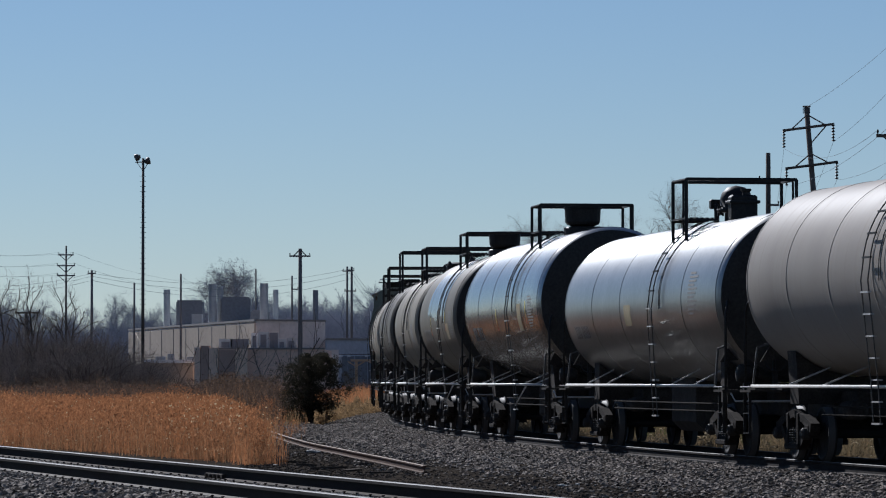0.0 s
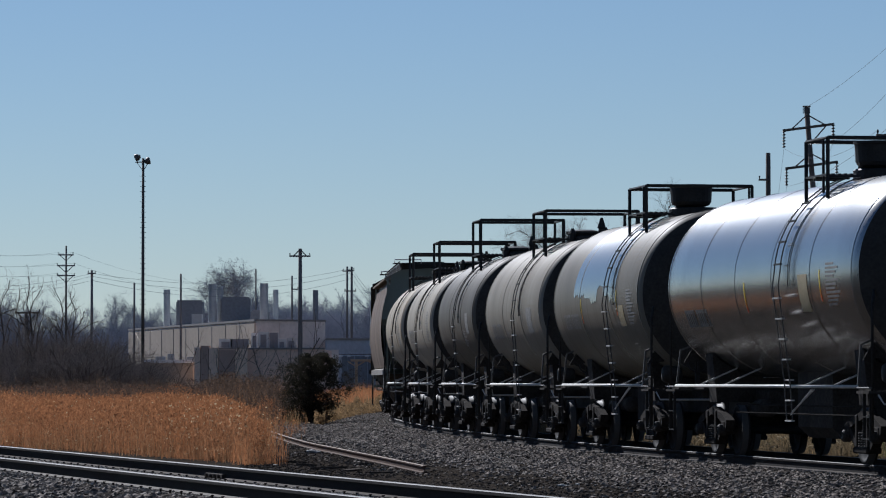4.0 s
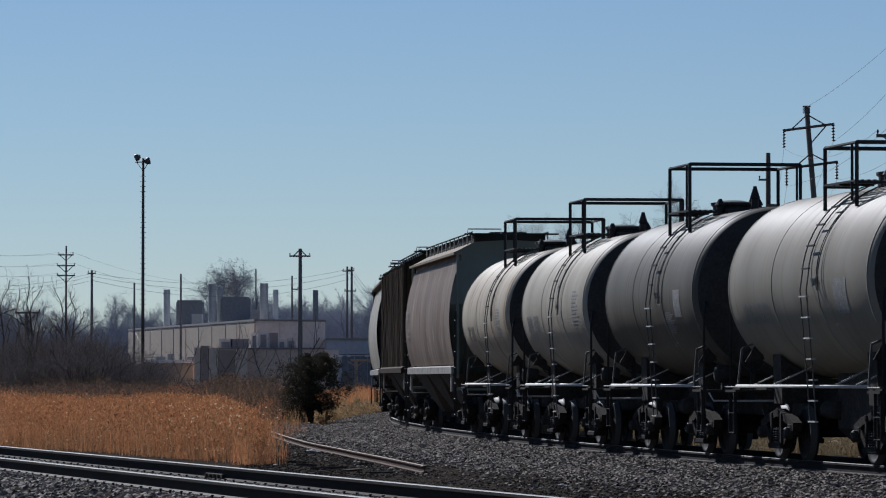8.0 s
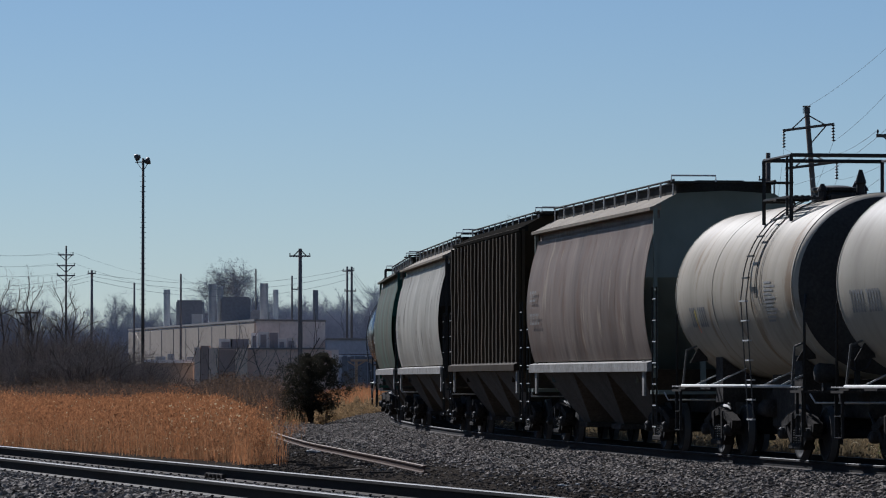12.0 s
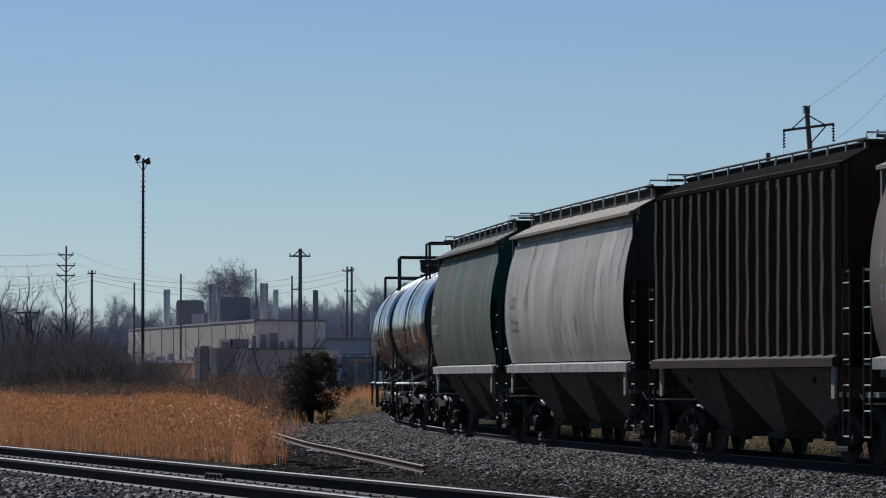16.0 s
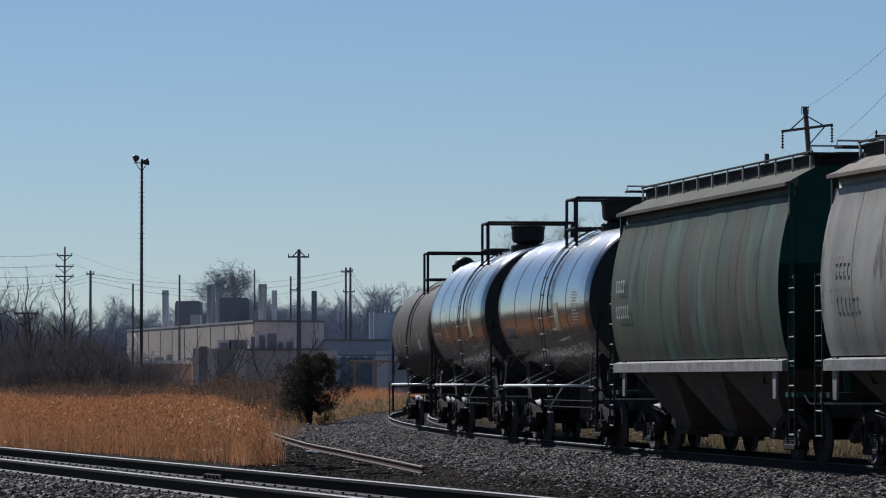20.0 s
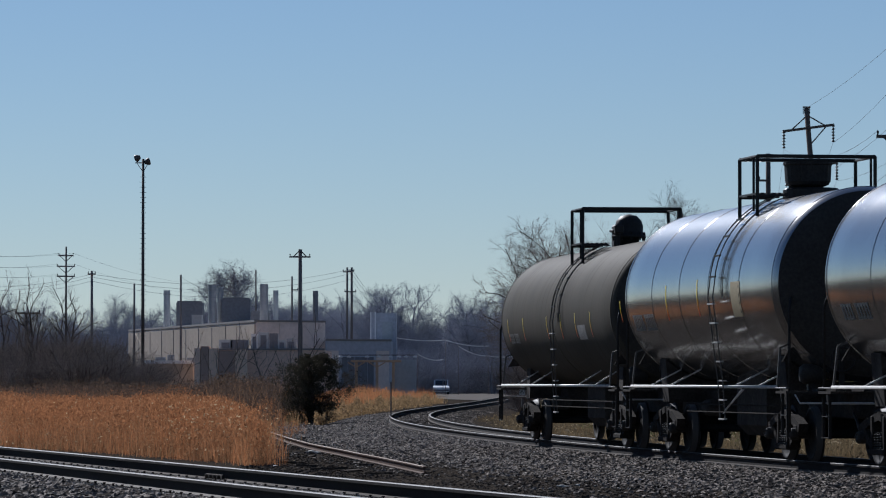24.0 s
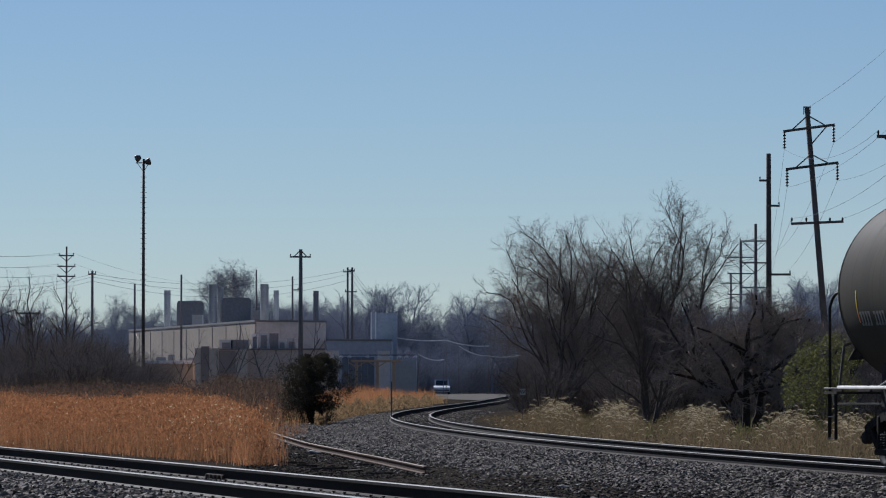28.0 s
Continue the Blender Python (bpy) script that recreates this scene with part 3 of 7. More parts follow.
        for y in (-1, 1):
            bm = nb()
            box(bm, min(sg * (half - 0.8), sg * half), max(sg * (half - 0.8), sg * half), y * 1.47 - 0.03, y * 1.47 + 0.03, 1.215, 1.24, 0.005)
            part("platform_edge", bm, M["ladder_grey"], car, "worn grey platform edge")
            # slanted end post with a gusset back to the shell
            bm = nb()
            px = sg * (half - 0.78)
            beam(bm, (px, y * 1.46, 1.27), (px - sg * 0.06, y * 1.40, 1.9), 0.035, 0.03, (1, 0, 0))
            beam(bm, (px - sg * 0.06, y * 1.40, 1.9), (px - sg * 0.12, y * 1.08, 2.02), 0.025, 0.035)
            part("end_post", bm, M["ladder_grey"], car, "grey steel corner post")
            bm = nb()
            prism(bm, [(y * 1.36, 1.66), (y * 1.2, 1.93), (y * 1.08, 1.92), (y * 1.02, 1.7)], px - sg * 0.1, px - sg * 0.13)
            part("placard_holder", bm, M["frame_black"], car)
            if arch:
                bm = nb()
                ex = sg * (half - 0.08)
                yy_ = y * 1.42
                tube(bm, [(ex, yy_, 0.5), (ex, yy_, 2.5)] + [(ex - sg * 0.22 * (1 - math.cos(t)), yy_ - y * 0.05 * t, 2.5 + 0.24 * math.sin(t)) for t in np.linspace(0.3, 1.57, 5)] + [(ex - sg * 0.7, yy_ - y * 0.25, 2.74)], 0.026, 6)
                part("end_handrail", bm, M["black"], car, "black arched pipe handrail", True)
            # corner step hanging below the platform
            bm = nb()
            sx = sg * (half - 0.3)
            for dx in (-0.19, 0.19):
                beam(bm, (sx + dx, y * 1.44, 1.17), (sx + dx, y * 1.44, 0.42), 0.012, 0.05, (0, 1, 0))
            for zz in (0.44, 0.78):
                beam(bm, (sx - 0.19, y * 1.44, zz), (sx + 0.19, y * 1.44, zz), 0.06, 0.014)
            part("corner_step", bm, M["black"], car, "black sill step")
    # side rails with their braces
    for y in (-1, 1):
        bm = nb()
        tube(bm, [(-half + 0.78, y * 1.48, 1.245), (half - 0.78, y * 1.48, 1.245)], 0.027, 8)
        part("side_rail", bm, M["galv"], car, "long pale pipe side rail", True)
        for x in (-half * 0.66, -half * 0.4, half * 0.4, half * 0.66):
            bm = nb()
            zt = 1.56
            yt = math.sqrt(max(0.05, rad * rad - (zt - cz) ** 2))
            beam(bm, (x, y * 1.46, 1.24), (x + 0.05, y * (yt + 0.01), zt), 0.026, 0.02, (1, 0, 0))
            part("brace", bm, M["galv"], car, "thin diagonal brace")
        # side ladder: straight below, bent over the shell above
        lx = ladder_at
        bm = nb()
        for dx in (-0.2, 0.2):
            low = [(lx + dx, y * 1.52, 0.66), (lx + dx, y * 1.56, 1.3), (lx + dx, y * (rad + 0.12), cz - 0.15)]
            over = [(lx + dx, y * math.cos(t) * (rad + 0.09), cz + math.sin(t) * (rad + 0.09)) for t in np.linspace(0.05, 1.28, 12)]
            tube(bm, low + over, 0.012, 5)
        part("ladder_rail", bm, M["ladder_grey"], car, "grey ladder stiles bent over the shell")
        zz = 0.68
        arcs = [(y * (1.52 + (rad + 0.12 - 1.52) * max(0, (z - 1.3)) / max(0.2, cz - 1.45)), z) for z in np.arange(0.68, cz - 0.1, 0.335)]
        arcs += [(y * math.cos(t) * (rad + 0.09), cz + math.sin(t) * (rad + 0.09)) for t in np.arange(0.12, 1.28, 0.36 / rad)]
        for k, (yy_, z) in enumerate(arcs):
            bm = nb()
            if z < cz:
                box(bm, lx - 0.22, lx + 0.22, yy_ - 0.03, yy_ + 0.03, z - 0.012, z + 0.012)
            else:
                beam(bm, (lx - 0.24, yy_, z), (lx + 0.24, yy_, z), 0.03, 0.03)
            part("rung", bm, M["galv"] if z < cz else M["black"], car)
        bm = nb()
        for dx in (0.55, 0.66):
            tube(bm, [(lx - dx, y * math.cos(t) * (rad + 0.05), cz + math.sin(t) * (rad + 0.05)) for t in np.linspace(-0.1, 1.28, 14)], 0.008, 5)
        part("grab_rail", bm, M["ladder_grey"], car, "thin rails beside the ladder")
        if shelf:
            bm = nb()
            for dx in (0.0, 0.16):
                tube(bm, [(lx - dx - 0.15, y * 1.54, 0.78 + dx * 0.4), (lx - 1.3 - dx, y * 1.47, 1.2)], 0.014, 5)
            part("step_brace", bm, M["galv"], car, "pair of long diagonal step braces")
    # top platform, railing and fittings
    rz = rail_z or top + 0.9
    pw, pl = plat
    pz = cz + math.sqrt(rad * rad - 0.95 * 0.95) + 0.03
    for y in (-1, 1):
        bm = nb()
        for k in range(6):
            yy_ = y * (0.55 + 0.1 * k)
            beam(bm, (lx - pl / 2, yy_, top + 0.02), (lx + pl / 2, yy_, top + 0.02), 0.05, 0.03)
        for x in (-pl / 2, 0, pl / 2):
            beam(bm, (lx + x, y * 0.5, top - 0.01), (lx + x, y * 1.08, top - 0.01), 0.05, 0.04)
        part("top_grating", bm, M["black"], car, "dark steel walkway grating")
        for x in (-pl / 2, pl / 2):
            bm = nb()
            tube(bm, [(lx + x, y * pw, pz - 0.1), (lx + x, y * pw, rz)], 0.036, 6)
            part("railing_post", bm, M["black"], car)
        bm = nb()
        tube(bm, [(lx - pl / 2 + 0.3, y * pw, pz), (lx - pl / 2 + 0.3, y * pw, rz)], 0.025, 5)
        part("railing_post", bm, M["black"], car)
        bm = nb()
        tube(bm, [(lx - pl / 2, y * pw, rz), (lx + pl / 2, y * pw, rz)], 0.027, 6)
        part("railing_bar", bm, M["black"], car)
    for x in (-pl / 2, pl / 2):
        bm = nb()
        tube(bm, [(lx + x, -pw, rz), (lx + x, pw, rz)], 0.034, 6)
        part("railing_bar", bm, M["black"], car)
    if dome == "box":
        bm = nb()
        lathe(bm, [(top - 0.12, 0.5), (top + 0.12, 0.5), (top + 0.15, 0.46), (top + 0.15, 0.01)], 20, "z", (lx + 0.1, -0.1, 0))
        part("manway", bm, M["black"], car, "round manway neck")
        bm = nb()
        lathe(bm, [(top + 0.14, 0.2), (top + 0.2, 0.36), (top + 0.26, 0.40), (top + 0.54, 0.415), (top + 0.56, 0.435), (top + 0.60, 0.435), (top + 0.61, 0.01)], 24, "z", (lx + 0.02, -0.02, 0))
        part("valve_housing", bm, M["black"], car, "black round valve housing with flat lid")
        bm = nb()
        box(bm, lx + 0.45, lx + 0.7, -0.2, 0.2, top - 0.05, top + 0.16, 0.03)
        lathe(bm, [(top, 0.05), (top + 0.24, 0.05), (top + 0.25, 0.08), (top + 0.3, 0.04), (top + 0.3, 0.001)], 8, "z", (lx + 0.78, 0.1, 0))
        part("relief_valve", bm, M["black"], car, "small black relief valve")
    elif dome.startswith("round"):
        sd = 1 if dome == "round_rear" else -1
        bm = nb()
        lathe(bm, [(top - 0.1, 0.22), (top + 0.16, 0.22), (top + 0.16, 0.36), (top + 0.22, 0.37), (top + 0.23, 0.30), (top + 0.4, 0.31), (top + 0.53, 0.27), (top + 0.63, 0.17), (top + 0.67, 0.001)], 20, "z", (lx - sd * 0.08, -0.05, 0))
        part("pressure_dome", bm, M["black"], car, "black round dome cover", True)
        for k in range(10):
            a = k * math.tau / 10
            bm = lathe(nb(), [(top + 0.1, 0.022), (top + 0.28, 0.022), (top + 0.28, 0.001)], 6, "z", (lx - sd * 0.08 + 0.335 * math.cos(a), -0.05 + 0.335 * math.sin(a), 0))
            part("dome_bolt", bm, M["black"], car)
        bm = nb()
        box(bm, lx + sd * 0.52 - 0.19, lx + sd * 0.52 + 0.19, -0.3, 0.2, top - 0.08, top + 0.46, 0.04)
        box(bm, lx + sd * 0.52 - 0.24, lx + sd * 0.52 + 0.24, -0.34, 0.24, top + 0.30, top + 0.36, 0.015)
        lathe(bm, [(top + 0.4, 0.07), (top + 0.52, 0.07), (top + 0.54, 0.1), (top + 0.58, 0.1), (top + 0.58, 0.001)], 10, "z", (lx + sd * 0.58, -0.1, 0))
        part("valve_block", bm, M["black"], car, "black block of valves")
        bm = nb()
        tube(bm, [(lx - sd * 0.42, 0.25, top - 0.05), (lx - sd * 0.45, 0.25, top + 0.3), (lx - sd * 0.6, 0.25, top + 0.34)], 0.05, 7)
        box(bm, lx - sd * 0.6 - 0.09, lx - sd * 0.6 + 0.09, 0.15, 0.35, top + 0.24, top + 0.42, 0.02)
        part("liquid_valve", bm, M["black"], car, "angled black valve")
    else:
        bm = nb()
        lathe(bm, [(top - 0.12, 0.36), (top + 0.12, 0.36), (top + 0.15, 0.4), (top + 0.2, 0.4), (top + 0.24, 0.2), (top + 0.24, 0.01)], 18, "z", (lx, 0.05, 0))
        part("manway", bm, M["black"], car, "low black hinged manway")
        bm = nb()
        box(bm, lx - 0.62, lx + 0.6, -0.28, 0.28, top - 0.1, top + 0.07, 0.02)
        part("fittings_plate", bm, M["black"], car, "black plate carrying the fittings")
        for k, (dx, dy, hz) in enumerate(((-0.42, -0.3, 0.5), (0.0, -0.45, 0.3), (0.25, -0.4, 0.34), (-0.35, 0.35, 0.26), (0.45, 0.1, 0.24))):
            bm = nb()
            lathe(bm, [(top - 0.12, 0.07), (top + hz * 0.5, 0.07), (top + hz * 0.55, 0.1), (top + hz * 0.8, 0.06), (top + hz, 0.03), (top + hz, 0.001)], 10, "z", (lx + dx, dy, 0))
            part("valve", bm, M["black"], car)
    # brake gear at the end nearer the engine
    bm = nb()
    tube(bm, [(-half - 0.04, 0.55 + 0.2 * math.cos(k * math.tau / 16), 1.7 + 0.2 * math.sin(k * math.tau / 16)) for k in range(17)], 0.016, 5)
    beam(bm, (-half - 0.04, 0.36, 1.7), (-half - 0.04, 0.74, 1.7), 0.02, 0.02)
    beam(bm, (-half - 0.04, 0.55, 1.51), (-half - 0.04, 0.55, 1.89), 0.02, 0.02)
    part("brake_wheel", bm, M["black"], car, "black spoked hand brake wheel")
    bm = nb()
    beam(bm, (-half + 0.03, 0.55, 1.17), (-half + 0.03, 0.55, 1.8), 0.08, 0.08)
    part("brake_stand", bm, M["black"], car)
    bm = lathe(nb(), [(-0.2, 0.001), (-0.19, 0.1), (-0.15, 0.15), (0.12, 0.17), (0.18, 0.13), (0.19, 0.001)], 16, "y", (-half + 0.52, 0.95, 1.46))
    part("brake_housing", bm, M["spring"], car, "rounded grey brake gear housing", True)
    bm = nb()
    beam(bm, (-half + 0.52, 0.95, 1.17), (-half + 0.52, 0.95, 1.32), 0.12, 0.12)
    part("brake_bracket", bm, M["black"], car)
    bm = nb()
    lathe(bm, [(-0.5, 0.001), (-0.48, 0.16), (0.3, 0.16), (0.34, 0.001)], 14, "x", (half - 3.6, 0.5, 0.85))
    part("air_reservoir", bm, M["frame_black"], car, "black brake air tank", True)
    if base_len > 12:
        for zz in (0.78, 0.92):
            bm = nb()
            tube(bm, [(-half + 3.2, 0.9, zz), (half - 3.2, 0.9, zz)], 0.013, 5)
            part("brake_rod", bm, M["cast"], car)
    bm = nb()
    prism(bm, [(-0.5, 0.55), (-0.3, 0.36), (0.3, 0.36), (0.5, 0.55), (0.5, cz - rad * 0.9), (-0.5, cz - rad * 0.9)], -1.2, 1.2)
    part("bottom_outlet", bm, M["frame_black"], car)
    CARS.append((car, ref, half - 2.0))
    return car


def hopper_car(ref, legs, paint, label, ribs=0, end_paint=None, roof="roof_pale", eave=4.66, length=None, sill="sill_grey"):
    """A covered hopper car. legs: distance between the bolster legs; ribs: outside posts, or none for a rounded body."""
    half = (length or legs + 2.6) / 2
    lg = legs / 2
    car = empty("covered_hopper_car", label=label, category="hopper car", group="covered hopper cars of the freight train")
    endm = M[end_paint or paint]
    bx = half - 0.85                            # ends of the body at the eaves
    zb = 1.74
    if ribs:
        prof = [(1.40, zb), (1.42, zb + 0.3), (1.42, eave - 0.1), (1.36, eave)]
    else:
        prof = []
        for k in range(13):
            t = k / 12
            z = zb + (eave - 0.26 - zb) * t
            prof.append((1.40 + 0.20 * math.sin(math.pi * min(1, t * 1.06)) ** 0.8 - 0.06 * t, z))
    # body: two side sheets and the roof arch, closed, with sloped end sheets
    topz = eave + 0.28
    full = [(y, z) for y, z in prof] + ([] if ribs else [(1.27, eave - 0.25), (1.27, eave - 0.1)]) + [(1.40, eave - 0.02), (0.93, eave + 0.23), (0, topz)]
    rt = -0.13 if ribs else 0.0                 # the ribbed car carries its walkway lower
    bm = nb()
    nx = 13
    rows = []
    ring = full + [(-y, z) for y, z in full[-2::-1]]
    for i in range(nx):
        x = -bx + 2 * bx * i / (nx - 1)
        rows.append([bm.verts.new((x + 0, y * (1 + 0.0), z)) for y, z in ring])
    for a, b in zip(rows, rows[1:]):
        for k in range(len(ring) - 1):
            f = bm.faces.new((a[k], b[k], b[k + 1], a[k + 1]))
            f.material_index = 1 if min(k, len(ring) - 2 - k) >= len(full) - 3 else 0
    for f in bm.faces:
        f.smooth = f.material_index == 0
    bmesh.ops.recalc_face_normals(bm, faces=bm.faces[:])
    body = part("body", bm, [M[paint], M[roof]], car, "weathered steel body side")
    npan = 9 if not ribs else ribs - 1
    for y in (-1, 1):
        for k in range(npan):
            x0, x1 = -bx + 2 * bx * k / npan + 0.004, -bx + 2 * bx * (k + 1) / npan - 0.004
            bm = nb()
            nc = 7 if not ribs else 3
            sheet = prof if not ribs else [prof[0]] + [(1.42, zb + 0.3 + (eave - 0.4 - zb) * i / 6) for i in range(7)] + [prof[-1]]
            g = []
            for i in range(nc + 1):
                x = x0 + (x1 - x0) * i / nc
                edge = math.sin(math.pi * i / nc)
                g.append([bm.verts.new((x, y * (yy_ + 0.012 + (0.004 + 0.010 * noise.noise(Vector((x * 0.9 + ref, y, z * 0.8)))) * edge * (0 if ribs else 1)), z)) for yy_, z in sheet])
            for p_, q_ in zip(g, g[1:]):
                for i in range(len(sheet) - 1):
                    bm.faces.new((p_[i], q_[i], q_[i + 1], p_[i + 1]))
            bmesh.ops.recalc_face_normals(bm, faces=bm.faces[:])
            part("side_panel", bm, M[paint], body, "", True)
    for sg in (-1, 1):
        # end: upper bulkhead upright, lower sheet sloping in
        bm = nb()
        up = [v for v in ring if v[1] > 3.2]
        A = [bm.verts.new((sg * bx, y, z)) for y, z in up]
        bm.faces.new(A)
        L1 = [bm.verts.new((sg * bx, up[0][0], up[0][1])), bm.verts.new((sg * bx, -up[0][0], up[0][1])), bm.verts.new((sg * (bx - 2.2), -1.35, 1.3)), bm.verts.new((sg * (bx - 2.2), 1.35, 1.3))]
        bm.faces.new(L1)
        part("end_sheet", bm, endm, body, "dark upright end bulkhead over a sloping sheet")
        # corner posts and end frame
        for y in (-1, 1):
            bm = nb()
            beam(bm, (sg * (bx + 0.0), y * 1.36, zb - 0.35), (sg * (bx + 0.0), y * 1.36, eave - 0.05), 0.07, 0.1, (1, 0, 0))
            part("corner_post", bm, endm, car)
            bm = nb()
            lxx = sg * (half - 0.35)
            for dx in (-0.21, 0.21):
                tube(bm, [(lxx + dx, y * 1.47, 0.45), (lxx + dx, y * 1.47, 3.1)], 0.02, 5)
            part("ladder_stile", bm, M["roof_dark"], car)
            for z in np.arange(0.47, 3.1, 0.4):
                bm = nb()
                tube(bm, [(lxx - 0.21, y * 1.47, z), (lxx + 0.21, y * 1.47, z)], 0.013, 5)
                part("rung", bm, M["galv"], car)
            bm = nb()
            for z in (1.6, 3.05):
                beam(bm, (sg * (half - 0.14), y * 1.45, z), (sg * bx, y * 1.38, z), 0.05, 0.04)
            part("ladder_bracket", bm, endm, car)
            # bolster leg under the side sill
            bm = nb()
            prism(bm, [(sg * lg - 0.14, 1.72), (sg * lg + 0.14, 1.72), (sg * lg + 0.1, 1.05), (sg * lg - 0.1, 1.05)], y * 1.46 - 0.02, y * 1.46 + 0.02, "y")
            part("bolster_leg", bm, M[sill], car, "pale hanging bolster plate")
        bm = nb()
        for y in (-0.5, 0.5):
            beam(bm, (sg * (half - 0.5), y, 1.1), (sg * bx, y, 3.3), 0.1, 0.08, (1, 0, 0))
        box(bm, min(sg * (half - 0.9), sg * half), max(sg * (half - 0.9), sg * half), -1.45, 1.45, 1.08, 1.16)
        part("end_frame", bm, endm, car, "end frame with crossover platform")
        bm = nb()
        a, b = sorted((sg * (lg - 1.2), sg * (half - 0.1)))
        box(bm, a, b, -0.35, 0.35, 0.72, 1.12, 0.02)
        part("stub_sill", bm, M["frame_black"], car)
        add_truck(car, sg * (half - 2.05))
        coupler(car, sg * half, sg)
    for y in (-1, 1):
        # side sill: a bright angle above the hopper sheets
        bm = nb()
        if ribs:
            prism(bm, [(y * 1.44, 1.56), (y * 1.59, 1.56), (y * 1.59, 1.70), (y * 1.44, 1.76)], -bx - 0.05, bx + 0.05)
        else:
            prism(bm, [(y * 1.44, 1.51), (y * 1.53, 1.51), (y * 1.53, 1.68), (y * 1.40, 1.715)], -bx - 0.05, bx + 0.05)
        part("side_sill", bm, M[sill] if not ribs else M[paint], car, "pale worn side sill" if not ribs else "dark side sill")
        # eave lip
        bm = nb()
        prism(bm, [(y * 1.25, eave - 0.10), (y * 1.47, eave - 0.10), (y * 1.47, eave - 0.04), (y * 1.25, eave + 0.04)], -bx - 0.04, bx + 0.04)
        part("eave", bm, M[roof], car, "")
        if not ribs:
            for k in range(1, 9):
                x = -bx + 2 * bx * k / 9
                bm = nb()
                g = [[bm.verts.new((x + dx, y * (yy_ + 0.017), z)) for yy_, z in prof] for dx in (-0.012, 0.012)]
                for i in range(len(prof) - 1):
                    bm.faces.new((g[0][i], g[1][i], g[1][i + 1], g[0][i + 1]))
                part("weld_seam", bm, M[paint], body)
        for k in range(ribs):
            x = -bx + 0.12 + (2 * bx - 0.24) * k / (ribs - 1)
            bm = nb()
            rows = []
            nz = 12
            for i in range(nz + 1):
                z = zb + 0.01 + (eave - 0.15 - zb) * i / nz
                wob = 0.035 * noise.noise(Vector((k * 5.1, y, z * 1.3))) + 0.02 * noise.noise(Vector((k * 2.1, y * 3, z * 3.4)))
                dp = 0.02 * noise.noise(Vector((k * 3.3, y, z * 1.7 + 9)))
                rows.append([bm.verts.new((x + a + wob * q, y * (1.42 + h + dp * q), z)) for a, h, q in ((-0.14, 0, 0), (-0.1, 0.1, 1), (0.1, 0.1, 1), (0.14, 0, 0))])
            for p_, q_ in zip(rows, rows[1:]):
                for i in range(3):
                    bm.faces.new((p_[i], p_[i + 1], q_[i + 1], q_[i]))
            bm.faces.new(rows[0])
            bm.faces.new(rows[-1])
            bmesh.ops.recalc_face_normals(bm, faces=bm.faces[:])
            part("rib", bm, M[paint], body)
        if not ribs:
            for zr, hgt, nbar in ((3.05, 0.24, 4), (2.55, 0.24, 6)):
                for i in range(nbar):
                    x = y * (bx - 0.75 - i * 0.22)
                    bm = nb()
                    c0, c1 = (np.interp(z, [q[1] for q in prof], [q[0] for q in prof]) + 0.06 for z in (zr, zr + hgt))
                    for d0, d1, e0, e1 in ((0, 0.05, 0, 1), (0.05, 0.13, 0, 0.22), (0.05, 0.13, 0.78, 1)):
                        bm.faces.new([bm.verts.new((x - u, y * (c0 + (c1 - c0) * v), zr + hgt * v)) for u, v in ((d0, e0), (d1, e0), (d1, e1), (d0, e1))])
                    part("letter_bar", bm, M["decal" if paint == "hop_green" else "decal_dim"], body, "worn pale stencilled bar")
        # running board along the roof on upright stanchions
        for k in range(12):
            x = -bx + 0.2 + (2 * bx - 0.4) * k / 11
            bm = nb()
            beam(bm, (x, y * 0.98, eave + 0.1), (x, y * 0.98, eave + 0.47 + rt), 0.03, 0.03)
            part("stanchion", bm, M["galv"], car)
        bm = nb()
        tube(bm, [(-bx + 0.1, y * 0.98, eave + 0.48 + rt), (bx - 0.1, y * 0.98, eave + 0.48 + rt)], 0.022, 6)
        part("roof_rail", bm, M["roof_dark"], car, "thin rail along the roof")
        bm = nb()
        for q in range(4):
            beam(bm, (-bx - 0.5, y * (0.62 + 0.1 * q), eave + 0.42 + rt), (bx + 0.5, y * (0.62 + 0.1 * q), eave + 0.42 + rt), 0.07, 0.03)
        part("running_board", bm, M["roof_dark"], car, "dark steel roof walkway")
    bm = nb()
    box(bm, -bx + 0.15, bx - 0.15, -0.92, 0.92, eave + 0.1, eave + 0.46 + rt, 0.03)
    part("hatch_coaming", bm, M["roof_dark"], car, "long trough hatch")
    for k in range(4):
        x0 = -bx + 0.5 + (2 * bx - 1.0) * k / 4
        bm = nb()
        box(bm, x0 + 0.03, x0 + (2 * bx - 1.0) / 4 - 0.03, -0.48, 0.48, eave + 0.46 + rt, eave + 0.50 + rt, 0.02)
        part("hatch_cover", bm, M["roof_dark"], car)
    for sg in (-1, 1):
        bm = nb()
        for q in range(5):
            beam(bm, (sg * (bx + 0.1 + 0.1 * q), -1.2, eave + 0.42 + rt), (sg * (bx + 0.1 + 0.1 * q), 1.2, eave + 0.42 + rt), 0.07, 0.03)
        part("end_walkway", bm, M["roof_dark"], car)
        bm = nb()
        tube(bm, [(sg * (bx + 0.55), 0.3, eave + 0.42 + rt), (sg * (bx + 0.55), 0.3, eave + 0.54 + rt), (sg * (bx + 0.55), 1.15, eave + 0.54 + rt), (sg * (bx + 0.55), 1.15, eave + 0.42 + rt)], 0.018, 5)
        part("grab_iron", bm, M["galv"], car)
    # hopper bays hanging under the sill
    bays = 3
    x0, x1 = -lg + 0.5, lg - 0.5
